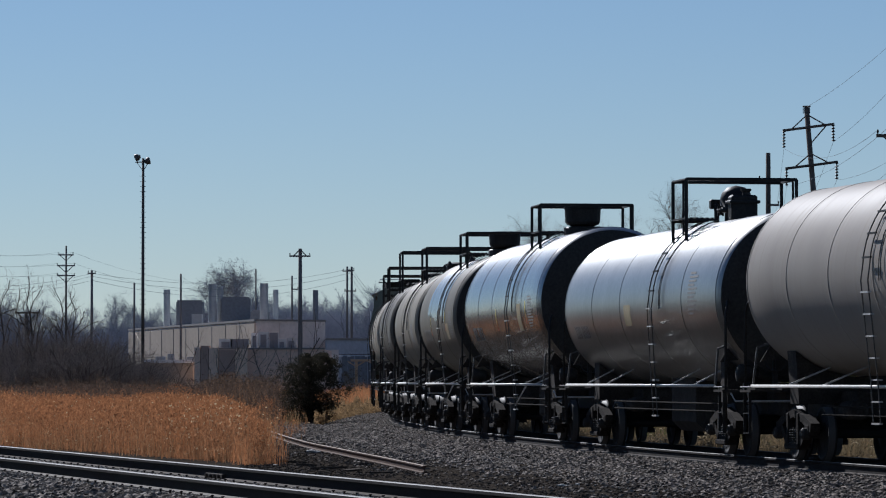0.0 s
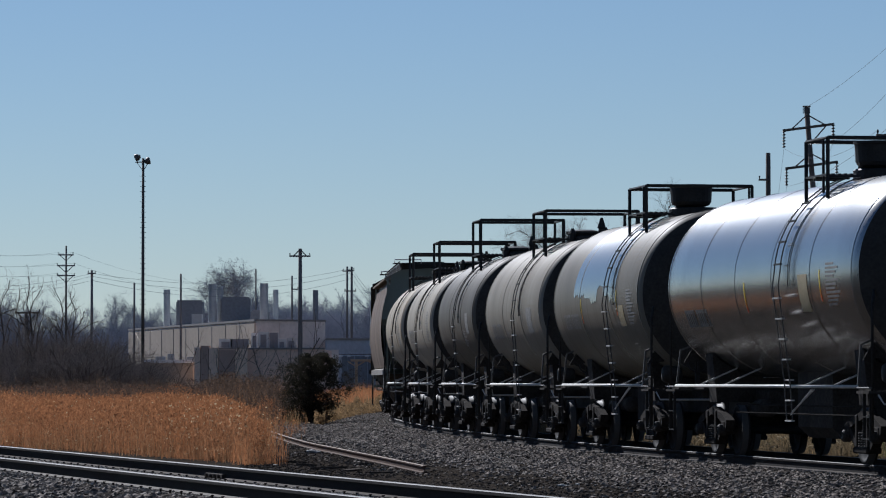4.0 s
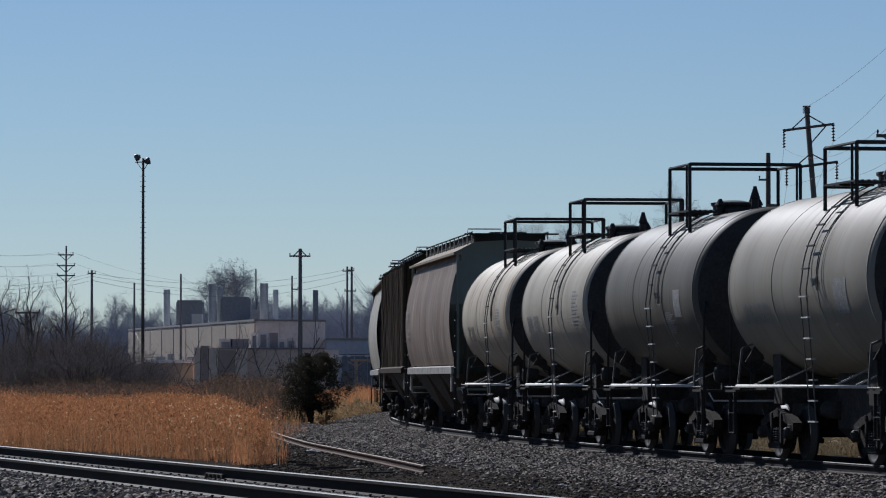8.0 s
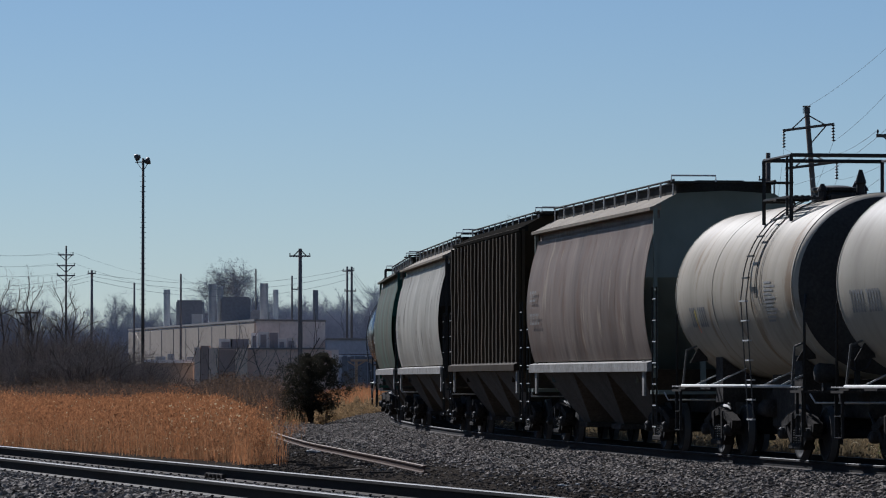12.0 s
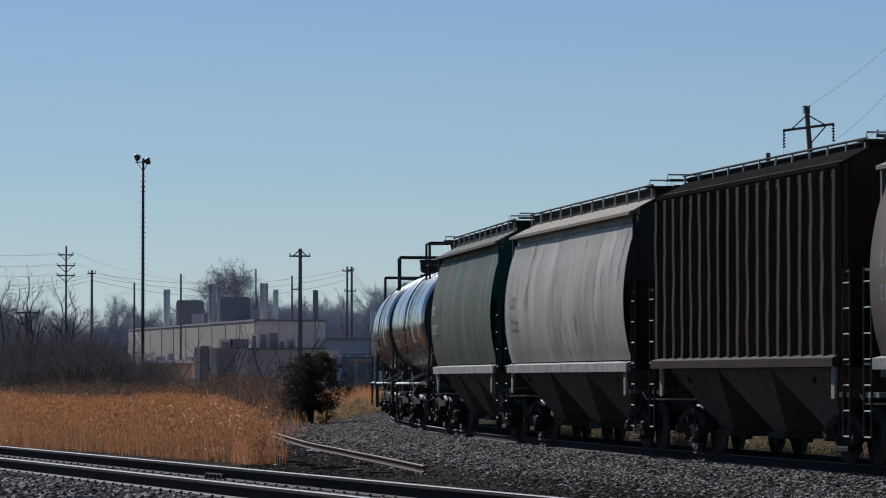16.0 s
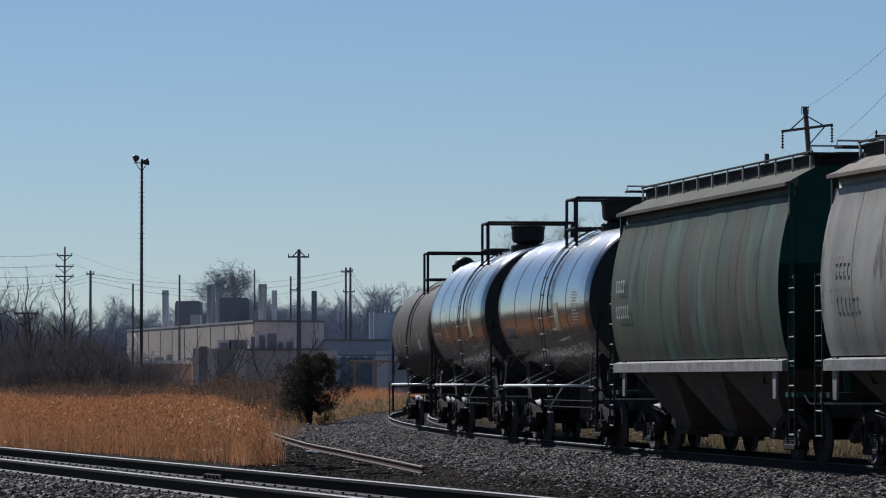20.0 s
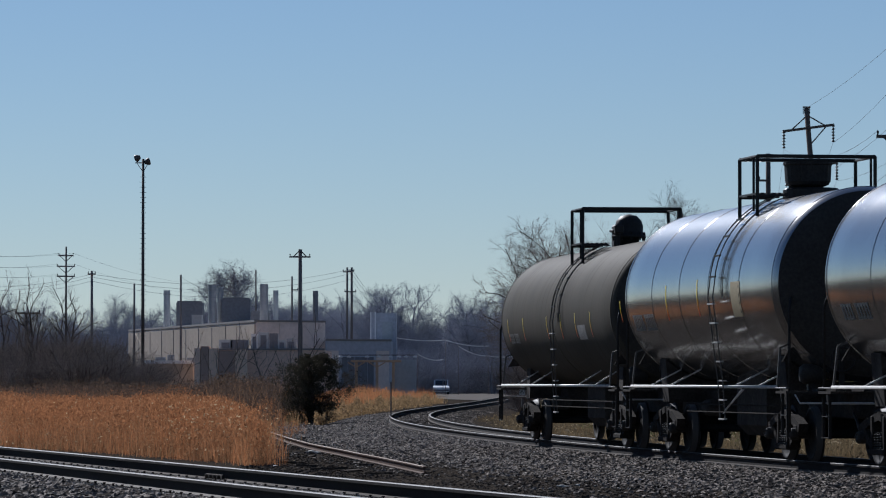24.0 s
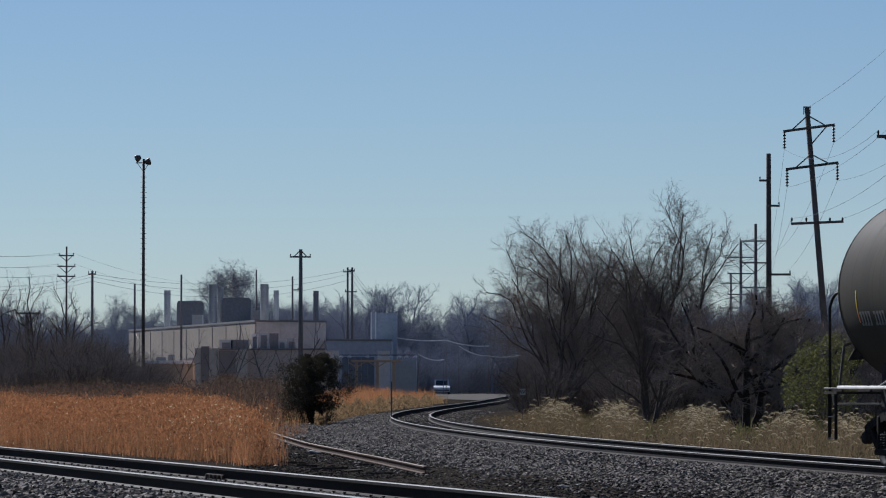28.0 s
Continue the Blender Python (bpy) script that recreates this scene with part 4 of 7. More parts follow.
    wbay = (x1 - x0) / bays
    for k in range(bays):
        a, b = x0 + wbay * k, x0 + wbay * (k + 1)
        m_ = (a + b) / 2
        bm = nb()
        T = [bm.verts.new((x, y, 1.55)) for x, y in ((a, -1.42), (b, -1.42), (b, 1.42), (a, 1.42))]
        B = [bm.verts.new((x, y, 0.45)) for x, y in ((m_ - 0.45, -0.75), (m_ + 0.45, -0.75), (m_ + 0.45, 0.75), (m_ - 0.45, 0.75))]
        for i in range(4):
            j = (i + 1) % 4
            bm.faces.new((T[i], T[j], B[j], B[i]))
        bm.faces.new(B)
        bmesh.ops.recalc_face_normals(bm, faces=bm.faces[:])
        bay = part("hopper_bay", bm, M["bay"], car, "dark sloping hopper bay")
        bm = nb()
        box(bm, m_ - 0.55, m_ + 0.55, -0.85, 0.85, 0.34, 0.45, 0.01)
        part("outlet_gate", bm, M["frame_black"], bay, "sliding outlet gate")
    CARS.append((car, ref, half - 2.05))
    return car


M["roof_dusty"] = material("roof_dusty_green", (0.16, 0.155, 0.12), 0.85, var=0.2, scale=2, bump=0.1, second=(0.1, 0.095, 0.075), spec=0.04)
M["sill_grey"] = material("sill_worn_grey", (0.36, 0.34, 0.31), 0.7, var=0.25, scale=3, grain=20, bump=0.1, second=(0.18, 0.165, 0.145), spec=0.08)
M["bay"] = material("hopper_bay_grime", (0.125, 0.105, 0.086), 0.85, var=0.25, scale=1.5, grain=16, bump=0.1, second=(0.08, 0.067, 0.055), spec=0.04, rnd=0.15)
CARS = []
# the train, from its front to its last car
YEL = (6.6, 4.2, 0.6, -1.4, -3.4, -5.4)
tank_car(-101.2, 17.2, 1.6, 4.62, "tank_pale", "matt pale grey tank car with dark lower half", "small", 5.4, -0.15, 7)
tank_car(-82.8, 16.95, 1.52, 4.35, "tank_silver", "satin silver tank car with round black dome", "round", 5.1, -2.4, 6, (("data", -6.4, -5.5, 2.5, 3.3), ("placard", 0.2, 0.9, 2.4, 2.8), ("marks", 5.2, 6.8, 2.2, 2.45)), (1.05, 1.3))
tank_car(-65.1, 14.7, 1.64, 4.68, "tank_bright", "polished bright silver tank car with black valve box", "box", 5.3, -2.35, 6, (("placard", -4.0, -3.4, 2.45, 3.05), ("data", -6.1, -5.2, 2.5, 3.2), ("marks", 3.6, 5.4, 2.3, 2.6), ("stripe", -4.85, -4.8, 2.6, 3.1), ("stripe", 0.4, 0.45, 2.5, 3.0)), (1.05, 1.45), True)
tank_car(-50.6, 10.9, 1.62, 4.60, "tank_grey", "grey tank car with a repainted shiny middle band", "box", 5.14, -1.9, 4, (("brushed", -2.5, 2.4, 2.75, 4.5), ("marks", 2.0, 3.8, 2.4, 2.7), ("placard", -3.3, -2.7, 2.4, 2.8), ("data", -4.5, -3.7, 2.4, 3.1), ("stripe", 1.5, 1.55, 2.5, 3.0), ("stripe", -2.65, -2.6, 2.6, 3.1)), (1.05, 1.85), True)
tank_car(-38.4, 10.2, 1.56, 4.50, "tank_mid", "short weathered grey tank car with pale stencils", "small", 5.13, -1.1, 4, (("decal_dim", -3.3, -2.5, 2.4, 2.95), ("marks", 2.0, 3.7, 2.3, 2.65)), (1.05, 2.0))
tank_car(-26.5, 9.6, 1.55, 4.48, "tank_dark", "short matt dark grey tank car", "small", 5.36, -0.7, 4, (("decal_dim", -3.1, -2.5, 2.5, 3.0), ("data", -2.4, -1.6, 2.2, 2.6)), (1.05, 1.9))
tank_car(-15.0, 9.7, 1.53, 4.42, "tank_white", "short off-white tank car with data panel", "small", 5.16, -0.6, 4, (("data", -3.7, -2.8, 2.4, 3.2), ("marks", 2.0, 3.7, 2.4, 2.75)), (1.05, 2.0))
tank_car(-3.3, 10.0, 1.53, 4.42, "tank_stain", "short white tank car with brown spill stains", "small", 5.13, -1.5, 4, (("data", -3.4, -2.5, 2.3, 3.0), ("marks", 2.2, 3.5, 2.3, 2.65), ("stripe", 3.0, 3.05, 2.2, 2.6)), (1.05, 2.0))
hopper_car(11.3, 13.4, "hop_tan", "weathered tan covered hopper car with rounded sides", 0, "slate_end", "roof_pale", length=16.4)
hopper_car(27.7, 13.1, "hop_brown", "dark brown covered hopper car with upright outside ribs", 19, "hop_brown", "roof_matt", eave=4.82, length=15.5)
hopper_car(45.6, 15.4, "hop_grey", "dirty pale grey covered hopper car with dented sides", 0, "roof_dark", "roof_pale", length=18.0)
hopper_car(63.7, 13.0, "hop_green", "faded green covered hopper car streaked with dust", 0, "green_dark", "roof_dusty", length=16.2)
tank_car(80.4, 14.2, 1.62, 4.60, "tank_satin", "polished silver tank car coupled behind the hoppers", "box", 5.25, -1.2, 6, (("data", -5.8, -4.8, 2.5, 3.2), ("placard", -2.9, -2.3, 2.4, 3.0), ("marks", 4.0, 5.6, 2.3, 2.55)), (1.05, 1.4), True)
tank_car(96.5, 13.9, 1.62, 4.58, "tank_satin", "polished silver tank car with yellow reflective strips", "box", 5.25, -2.2, 6, (("placard", -4.0, -3.3, 2.45, 3.05), ("marks", 3.6, 5.6, 2.3, 2.6), ("stripe", 2.2, 2.25, 2.45, 3.1), ("stripe", 6.6, 6.65, 2.5, 2.9), ("stripe", -0.55, -0.5, 2.5, 3.15)), (1.05, 1.4), True)
tank_car(112.8, 17.0, 1.5, 4.24, "tank_drab", "plain drab grey tank car at the end of the train", "round_rear", 5.0, -0.9, 3, tuple(("stripe", x, x + 0.05, 2.25, 2.75) for x in YEL) + (("marks", 5.2, 6.6, 2.2, 2.42), ("decal_dim", -4.6, -3.6, 2.2, 2.5)), (1.05, 1.5))

# ---------------------------------------------------------------- places by bearing (thousandths, right of the axis) and distance


def spot(b, d):
    return b * d / 1000, d


def lift(e, d):
    """Height of what stands e thousandths over eye level at distance d."""
    return EYE[2] + e * d / 1000


# ---------------------------------------------------------------- factory across the field
M["wall_cream"] = material("wall_cream_panel", (0.45, 0.375, 0.305), 0.8, spec=0.1, var=0.1, scale=0.3, grain=3, bump=0.05, second=(0.38, 0.32, 0.265), rnd=0.08)
M["wall_grey"] = material("wall_grey_panel", (0.72, 0.64, 0.585), 0.8, spec=0.1, var=0.1, scale=0.3, grain=3, bump=0.05, second=(0.64, 0.57, 0.52))
M["wall_blue"] = material("wall_blue_steel", (0.42, 0.44, 0.49), 0.6, var=0.15, scale=0.4, grain=3, bump=0.05, second=(0.47, 0.485, 0.53), spec=0.1)
M["wall_tan"] = material("wall_tan_block", (0.82, 0.59, 0.46), 0.85, spec=0.08, var=0.12, scale=0.4, grain=4, bump=0.1, second=(0.72, 0.52, 0.405))
M["unit_blue"] = material("unit_blue_grey", (0.42, 0.45, 0.47), 0.5, 0.1, var=0.12, scale=0.5, grain=4, bump=0.05)
M["unit_dark"] = material("unit_dark", (0.17, 0.18, 0.205), 0.6, 0.1, var=0.2, scale=0.5, grain=4, bump=0.05)
M["duct"] = material("duct_zinc", (0.36, 0.365, 0.375), 0.5, 0.4, var=0.12, scale=0.5, grain=4, bump=0.05)
M["roof_edge"] = material("roof_edge_grey", (0.24, 0.22, 0.21), 0.7, var=0.15, scale=0.5, bump=0.05)
# brighter copy of the tan blockwork, with sunlight in its colour
M["pier_lit"] = material("pier_lit_block", (0.86, 0.65, 0.49), 0.85, spec=0.05, var=0.12, scale=0.4, grain=4, bump=0.1, second=(0.76, 0.57, 0.43))
M["louvre"] = material("louvre_brown", (0.48, 0.35, 0.285), 0.85, spec=0.08, var=0.2, scale=0.5, bump=0.1)
M["orange_steel"] = material("tan_steel_frame", (0.60, 0.42, 0.28), 0.8, spec=0.1, var=0.2, scale=0.8, bump=0.05)
M["white_steel"] = material("white_steel", (0.7, 0.7, 0.7), 0.5, var=0.1, scale=0.8, bump=0.02)
M["pole_wood"] = material("pole_wood", (0.17, 0.14, 0.118), 0.9, spec=0.1, var=0.3, scale=1.0, grain=12, bump=0.3, stretch=(1, 1, 0.1), rnd=0.25)
# far poles: the wood colour is lightened to stand for distance haze
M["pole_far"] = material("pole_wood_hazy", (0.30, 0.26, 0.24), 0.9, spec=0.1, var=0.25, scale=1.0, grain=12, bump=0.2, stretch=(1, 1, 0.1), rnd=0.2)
M["pole_steel"] = material("pole_steel", (0.13, 0.11, 0.095), 0.6, 0.3, var=0.25, scale=1.0, grain=12, bump=0.1)
M["wire"] = material("wire_aluminium", (0.16, 0.16, 0.165), 0.5, 0.3, var=0.1, bump=0.0)
M["insulator"] = material("insulator_porcelain", (0.05, 0.045, 0.04), 0.6, var=0.1, bump=0.0, spec=0.2)
M["glass_dark"] = material("dark_glass", (0.03, 0.035, 0.04), 0.08, var=0.1, bump=0.0)


def block(thing, name, corners, z0, z1, mat, label=""):
    """An upright volume on a plan of corners."""
    bm = nb()
    A = [bm.verts.new((x, y, z0)) for x, y in corners]
    B = [bm.verts.new((x, y, z1)) for x, y in corners]
    n = len(A)
    for i in range(n):
        bm.faces.new((A[i], A[(i + 1) % n], B[(i + 1) % n], B[i]))
    bm.faces.new(A[::-1])
    bm.faces.new(B)
    bmesh.ops.recalc_face_normals(bm, faces=bm.faces[:])
    return part(name, bm, mat, thing, label)


def wall_strip(parent, name, p, q, u0, u1, z0, z1, out, mat, deep=0.06, label=""):
    """A slab on the wall line p to q between two stretches, standing out towards the viewer."""
    p, q = Vector((*p, 0)), Vector((*q, 0))
    d = (q - p).normalized()
    n = Vector((d.y, -d.x, 0)) * out
    bm = nb()
    a, b = p + d * u0, p + d * u1
    V = [bm.verts.new((v.x + n.x * k, v.y + n.y * k, z)) for k in (0.003, deep) for v, z in ((a, z0), (b, z0), (b, z1), (a, z1))]
    for f in ((0, 1, 5, 4), (1, 2, 6, 5), (2, 3, 7, 6), (3, 0, 4, 7), (4, 5, 6, 7)):
        bm.faces.new([V[i] for i in f])
    bmesh.ops.recalc_face_normals(bm, faces=bm.faces[:])
    return part(name, bm, mat, parent, label)


def build_factory():
    f = empty("factory_building", label="low cream and grey panelled factory with blue steel wing", category="factory")
    D = 430
    c0, cl, cr = spot(-41.4, D), spot(-69.4, 513), spot(-26.1, D + 6)
    hz = lift(13.1, D)
    back = Vector((cl[0] - c0[0], cl[1] - c0[1]))
    wall = block(f, "main_hall", [c0, cr, (cr[0] + back.x, cr[1] + back.y), cl], GROUND, hz, M["wall_grey"], "grey panelled main hall")
    L = back.length
    n = 10
    for k in range(n):
        wall_strip(wall, "wall_panel", c0, cl, L * k / n + 0.12, L * (k + 1) / n - 0.12, GROUND, hz - 0.28, -1, M["wall_cream"], 0.12)
    wall_strip(wall, "roof_edge", c0, cl, 0, L, hz - 0.08, hz + 0.12, -1, M["roof_edge"], 0.16)
    wall_strip(wall, "roof_edge", c0, cr, 0, (Vector(cr) - Vector(c0)).length, hz - 0.06, hz + 0.12, 1, M["roof_edge"], 0.14)
    for k in range(1, n):
        wall_strip(wall, "panel_joint", c0, cl, L * k / n - 0.1, L * k / n + 0.1, GROUND, hz - 0.3, -1, M["roof_edge"], 0.16)
    w3 = (Vector(cr) - Vector(c0)).length / 3
    for k in range(3):
        wall_strip(wall, "wall_panel", c0, cr, w3 * k + 0.03, w3 * (k + 1) - 0.03, GROUND, hz - 0.2, 1, M["wall_grey"], 0.08)
    # lower wing with a wide door
    a, b = spot(-26.0, D + 4), spot(-11.6, D + 10)
    lz = lift(9.0, D)
    wing = block(f, "low_wing", [a, b, (b[0], b[1] + 30), (a[0], a[1] + 30)], GROUND, lz, M["wall_blue"], "blue-grey lower wing")
    ln = (Vector(b) - Vector(a)).length
    wall_strip(wing, "roof_edge", a, b, 0, ln, lz - 0.08, lz + 0.12, 1, M["roof_edge"], 0.16)
    wall_strip(wing, "fascia", a, b, 0, ln, lz - 0.9, lz - 0.35, 1, M["wall_blue"], 0.12)
    for u0, u1 in ((0.03, 0.19), (0.78, 0.97)):
        wall_strip(wing, "wall_panel", a, b, ln * u0, ln * u1, GROUND, lz - 1.0, 1, M["wall_grey"], 0.1)
    door = wall_strip(wing, "large_door", a, b, ln * 0.22, ln * 0.75, GROUND, lz - 1.3, 1, M["wall_blue"], 0.05, "wide dark blue sliding door")
    for k in range(5):
        u = ln * (0.24 + 0.1 * k)
        wall_strip(door, "door_panel", a, b, u, u + ln * 0.09, GROUND + 0.1, lz - 1.6, 1, M["unit_dark"], 0.09)
    # tower behind
    t0, t1 = spot(-16.1, D + 30), spot(-10.3, D + 30)
    tz = lift(14.9, D + 30)
    tw = block(f, "blue_tower", [t0, t1, (t1[0], t1[1] + 6), (t0[0], t0[1] + 6)], GROUND, tz, M["wall_blue"], "tall blue steel tower")
    tl = t1[0] - t0[0]
    for u in (0.0, 0.17):
        wall_strip(tw, "corner_pipe", t0, t1, tl * u, tl * u + 0.12, 4, tz + 0.1, 1, M["white_steel"], 0.2)
    wall_strip(tw, "window_panel", t0, t1, tl * 0.45, tl * 0.85, tz - 2.6, tz - 0.9, 1, M["unit_blue"], 0.08)
    # plant on the roof
    for bb, dd, e0, e1, rad, mat in ((-61.1, 502, 11.5, 19.9, 0.36, "unit_blue"), (-51.0, 462, 13, 21.2, 0.42, "duct"), (-49.3, 464, 13, 20.6, 0.30, "duct"), (-39.6, 452, 13, 21.3, 0.42, "duct"), (-37.0, 455, 13, 19.9, 0.26, "unit_blue"), (-28.2, 455, 12, 19.8, 0.27, "unit_dark"), (-31.7, 452, 12, 14.6, 0.16, "duct")):
        x, y = spot(bb, dd)
        z0, z1 = hz - 0.5, lift(e1, dd)
        bm = lathe(nb(), [(z0, rad), (z1 - 0.5, rad), (z1 - 0.5, rad * 1.12), (z1 - 0.35, rad * 1.12), (z1 - 0.35, rad), (z1, rad), (z1, rad * 0.8)], 16, "z", (x, y, 0))
        part("vent_pipe", bm, M[mat], f, "round zinc roof stack", False)
    for b0, b1, dd, e0, e1, mat in ((-59, -53.2, 492, 12, 17.2, "unit_dark"), (-49, -42.6, 462, 12, 17.9, "unit_dark"), (-55.6, -53.4, 474, 12, 14.5, "duct"), (-42.5, -38.4, 455, 12, 15.0, "unit_dark")):
        p, q = spot(b0, dd), spot(b1, dd)
        u = block(f, "roof_unit", [p, q, (q[0], q[1] + 3), (p[0], p[1] + 3)], hz - 0.4, lift(e1, dd), M[mat], "dark rooftop plant housing")
        k = q[0] - p[0]
        wall_strip(u, "lid", p, q, 0.1, k - 0.1, lift(e1, dd), lift(e1, dd) + 0.18, 1, M["unit_dark"], 0.1)
    # annexe in front, tan blockwork
    d = 395
    p, q = spot(-55, d), spot(-26.2, d)
    m = spot(-41.8, d)
    az = lift(6.7, d)
    ann = block(f, "annexe", [spot(-51, d), q, (q[0], d + 25), (spot(-51, d)[0], d + 25)], GROUND, az, M["wall_tan"], "tan blockwork annexe")
    wall_strip(ann, "coping", spot(-51, d), q, 0, q[0] - spot(-51, d)[0], az, az + 0.14, 1, M["roof_edge"], 0.15)
    # the paler tan bays stand for left-facing sides lit by the sun
    for b0, b1, mat, e in ((-55.0, -53.7, "pier_lit", 7.1), (-53.6, -51.9, "louvre", 7.5), (-51.8, -49.7, "pier_lit", 6.9), (-49.6, -46.1, "louvre", 6.5), (-46.0, -43.3, "pier_lit", 6.8)):
        u, v = spot(b0, d - 1.2), spot(b1, d - 1.2)
        block(f, "pier", [u, v, (v[0], d + 3), (u[0], d + 3)], GROUND if mat != "louvre" or b0 < -52 else lift(1.2, d), lift(e, d), M[mat], "upright wall bay")
    for b0, b1, e0, e1, mat in ((-49.6, -46.6, 7, 9.0, "unit_blue"), (-47, -43.1, 7, 9.0, "unit_dark"), (-42.4, -41.0, 7, 10.3, "white_steel"), (-40.8, -38.6, 7, 10.6, "unit_blue"), (-38.4, -36.6, 7, 10.4, "unit_dark"), (-36.5, -34.8, 7, 9.0, "unit_blue"), (-34.6, -32.5, 7, 9.2, "duct")):
        u, v = spot(b0, d + 6), spot(b1, d + 6)
        q2 = block(f, "rooftop_unit", [u, v, (v[0], v[1] + 1.6), (u[0], u[1] + 1.6)], az, lift(e1, d + 6), M[mat], "boxed rooftop air unit")
        wall_strip(q2, "grille", u, v, (v[0] - u[0]) * 0.2, (v[0] - u[0]) * 0.8, az + 0.2, lift(e1, d + 6) - 0.25, 1, M["unit_dark"], 0.05)
    # low shed on the far side with clutter on its roof
    p, q = spot(-66, 400), spot(-55.3, 400)
    sz = lift(3.9, 400)
    shed = block(f, "low_shed", [p, q, (q[0], 412), (p[0], 412)], GROUND, sz, M["wall_cream"], "low pale lean-to shed")
    wall_strip(shed, "roof_edge", p, q, 0, q[0] - p[0], sz - 0.1, sz + 0.2, 1, M["white_steel"], 0.4)
    for u0, w, h in ((0.8, 0.9, 0.5), (1.9, 0.6, 0.7), (3.6, 1.0, 0.45), (4.4, 0.5, 0.9)):
        bm = box(nb(), p[0] + u0, p[0] + u0 + w, 402, 403, sz, sz + h, 0.05)
        part("roof_clutter", bm, M["duct"], shed)
    bm = nb()
    tube(bm, [(spot(-68.2, 480)[0], 480, lift(10.6, 480)), (spot(-66.5, 470)[0], 470, lift(7.5, 470)), (spot(-64.5, 462)[0], 462, lift(5.6, 462)), (spot(-62, 455)[0], 455, lift(5.4, 455))], 0.03, 5)
    part("drain_pipe", bm, M["wall_cream"], f, "bent white pipe on the wall", True)
    # tan steel rack with lamps, and a blue box beside it
    g = empty("steel_canopy", label="tan steel loading canopy with a row of lamps", category="canopy")
    for bb in (-19.2, -14.6, -11.0):
        x, y = spot(bb, 405)
        bm = box(nb(), x - 0.13, x + 0.13, y - 0.13, y + 0.13, GROUND, lift(4.3, 405), 0.02)
        part("post", bm, M["orange_steel"], g)
    x0, x1 = spot(-20.4, 405)[0], spot(-9.2, 405)[0]
    part("beam", box(nb(), x0, x1, 404.6, 405.4, lift(4.0, 405), lift(4.5, 405), 0.03), M["orange_steel"], g)
    bm = nb()
    for a in (-19.2, -14.6):
        for b in (-0.75, 0.75):
            beam(bm, (spot(a, 405)[0], 405, lift(2.9, 405)), (spot(a, 405)[0] + b, 405, lift(4, 405)), 0.1, 0.1)
    part("knee_brace", bm, M["orange_steel"], g)
    for bb in (-22.6, -20.8, -16.8, -14.2, -11.6, -9.8, -8.2, -6.2):
        x = spot(bb, 404)[0]
        bm = lathe(nb(), [(lift(5.0, 404), 0.14), (lift(5.2, 404), 0.2), (lift(5.5, 404), 0.1), (lift(5.5, 404), 0.01)], 10, "z", (x, 404, 0))
        part("lamp_globe", bm, M["white_steel"], g, "small white lamp")
    part("lamp_rail", box(nb(), spot(-23, 404)[0], spot(-6, 404)[0], 404.1, 404.2, lift(5.5, 404), lift(5.7, 404)), M["pole_steel"], g)
    t = empty("storage_container", label="blue steel storage container beside the canopy", category="container")
    u, v = spot(-11.2, 410), spot(-6.0, 410)
    body = block(t, "body", [u, v, (v[0], 414), (u[0], 414)], GROUND, lift(4.6, 410), M["unit_blue"])
    for k in range(6):
        x = u[0] + (v[0] - u[0]) * (k + 0.1) / 6
        part("panel_rib", box(nb(), x, x + 0.2, 409.9, 410, GROUND + 0.1, lift(4.4, 410)), M["unit_blue"], body)


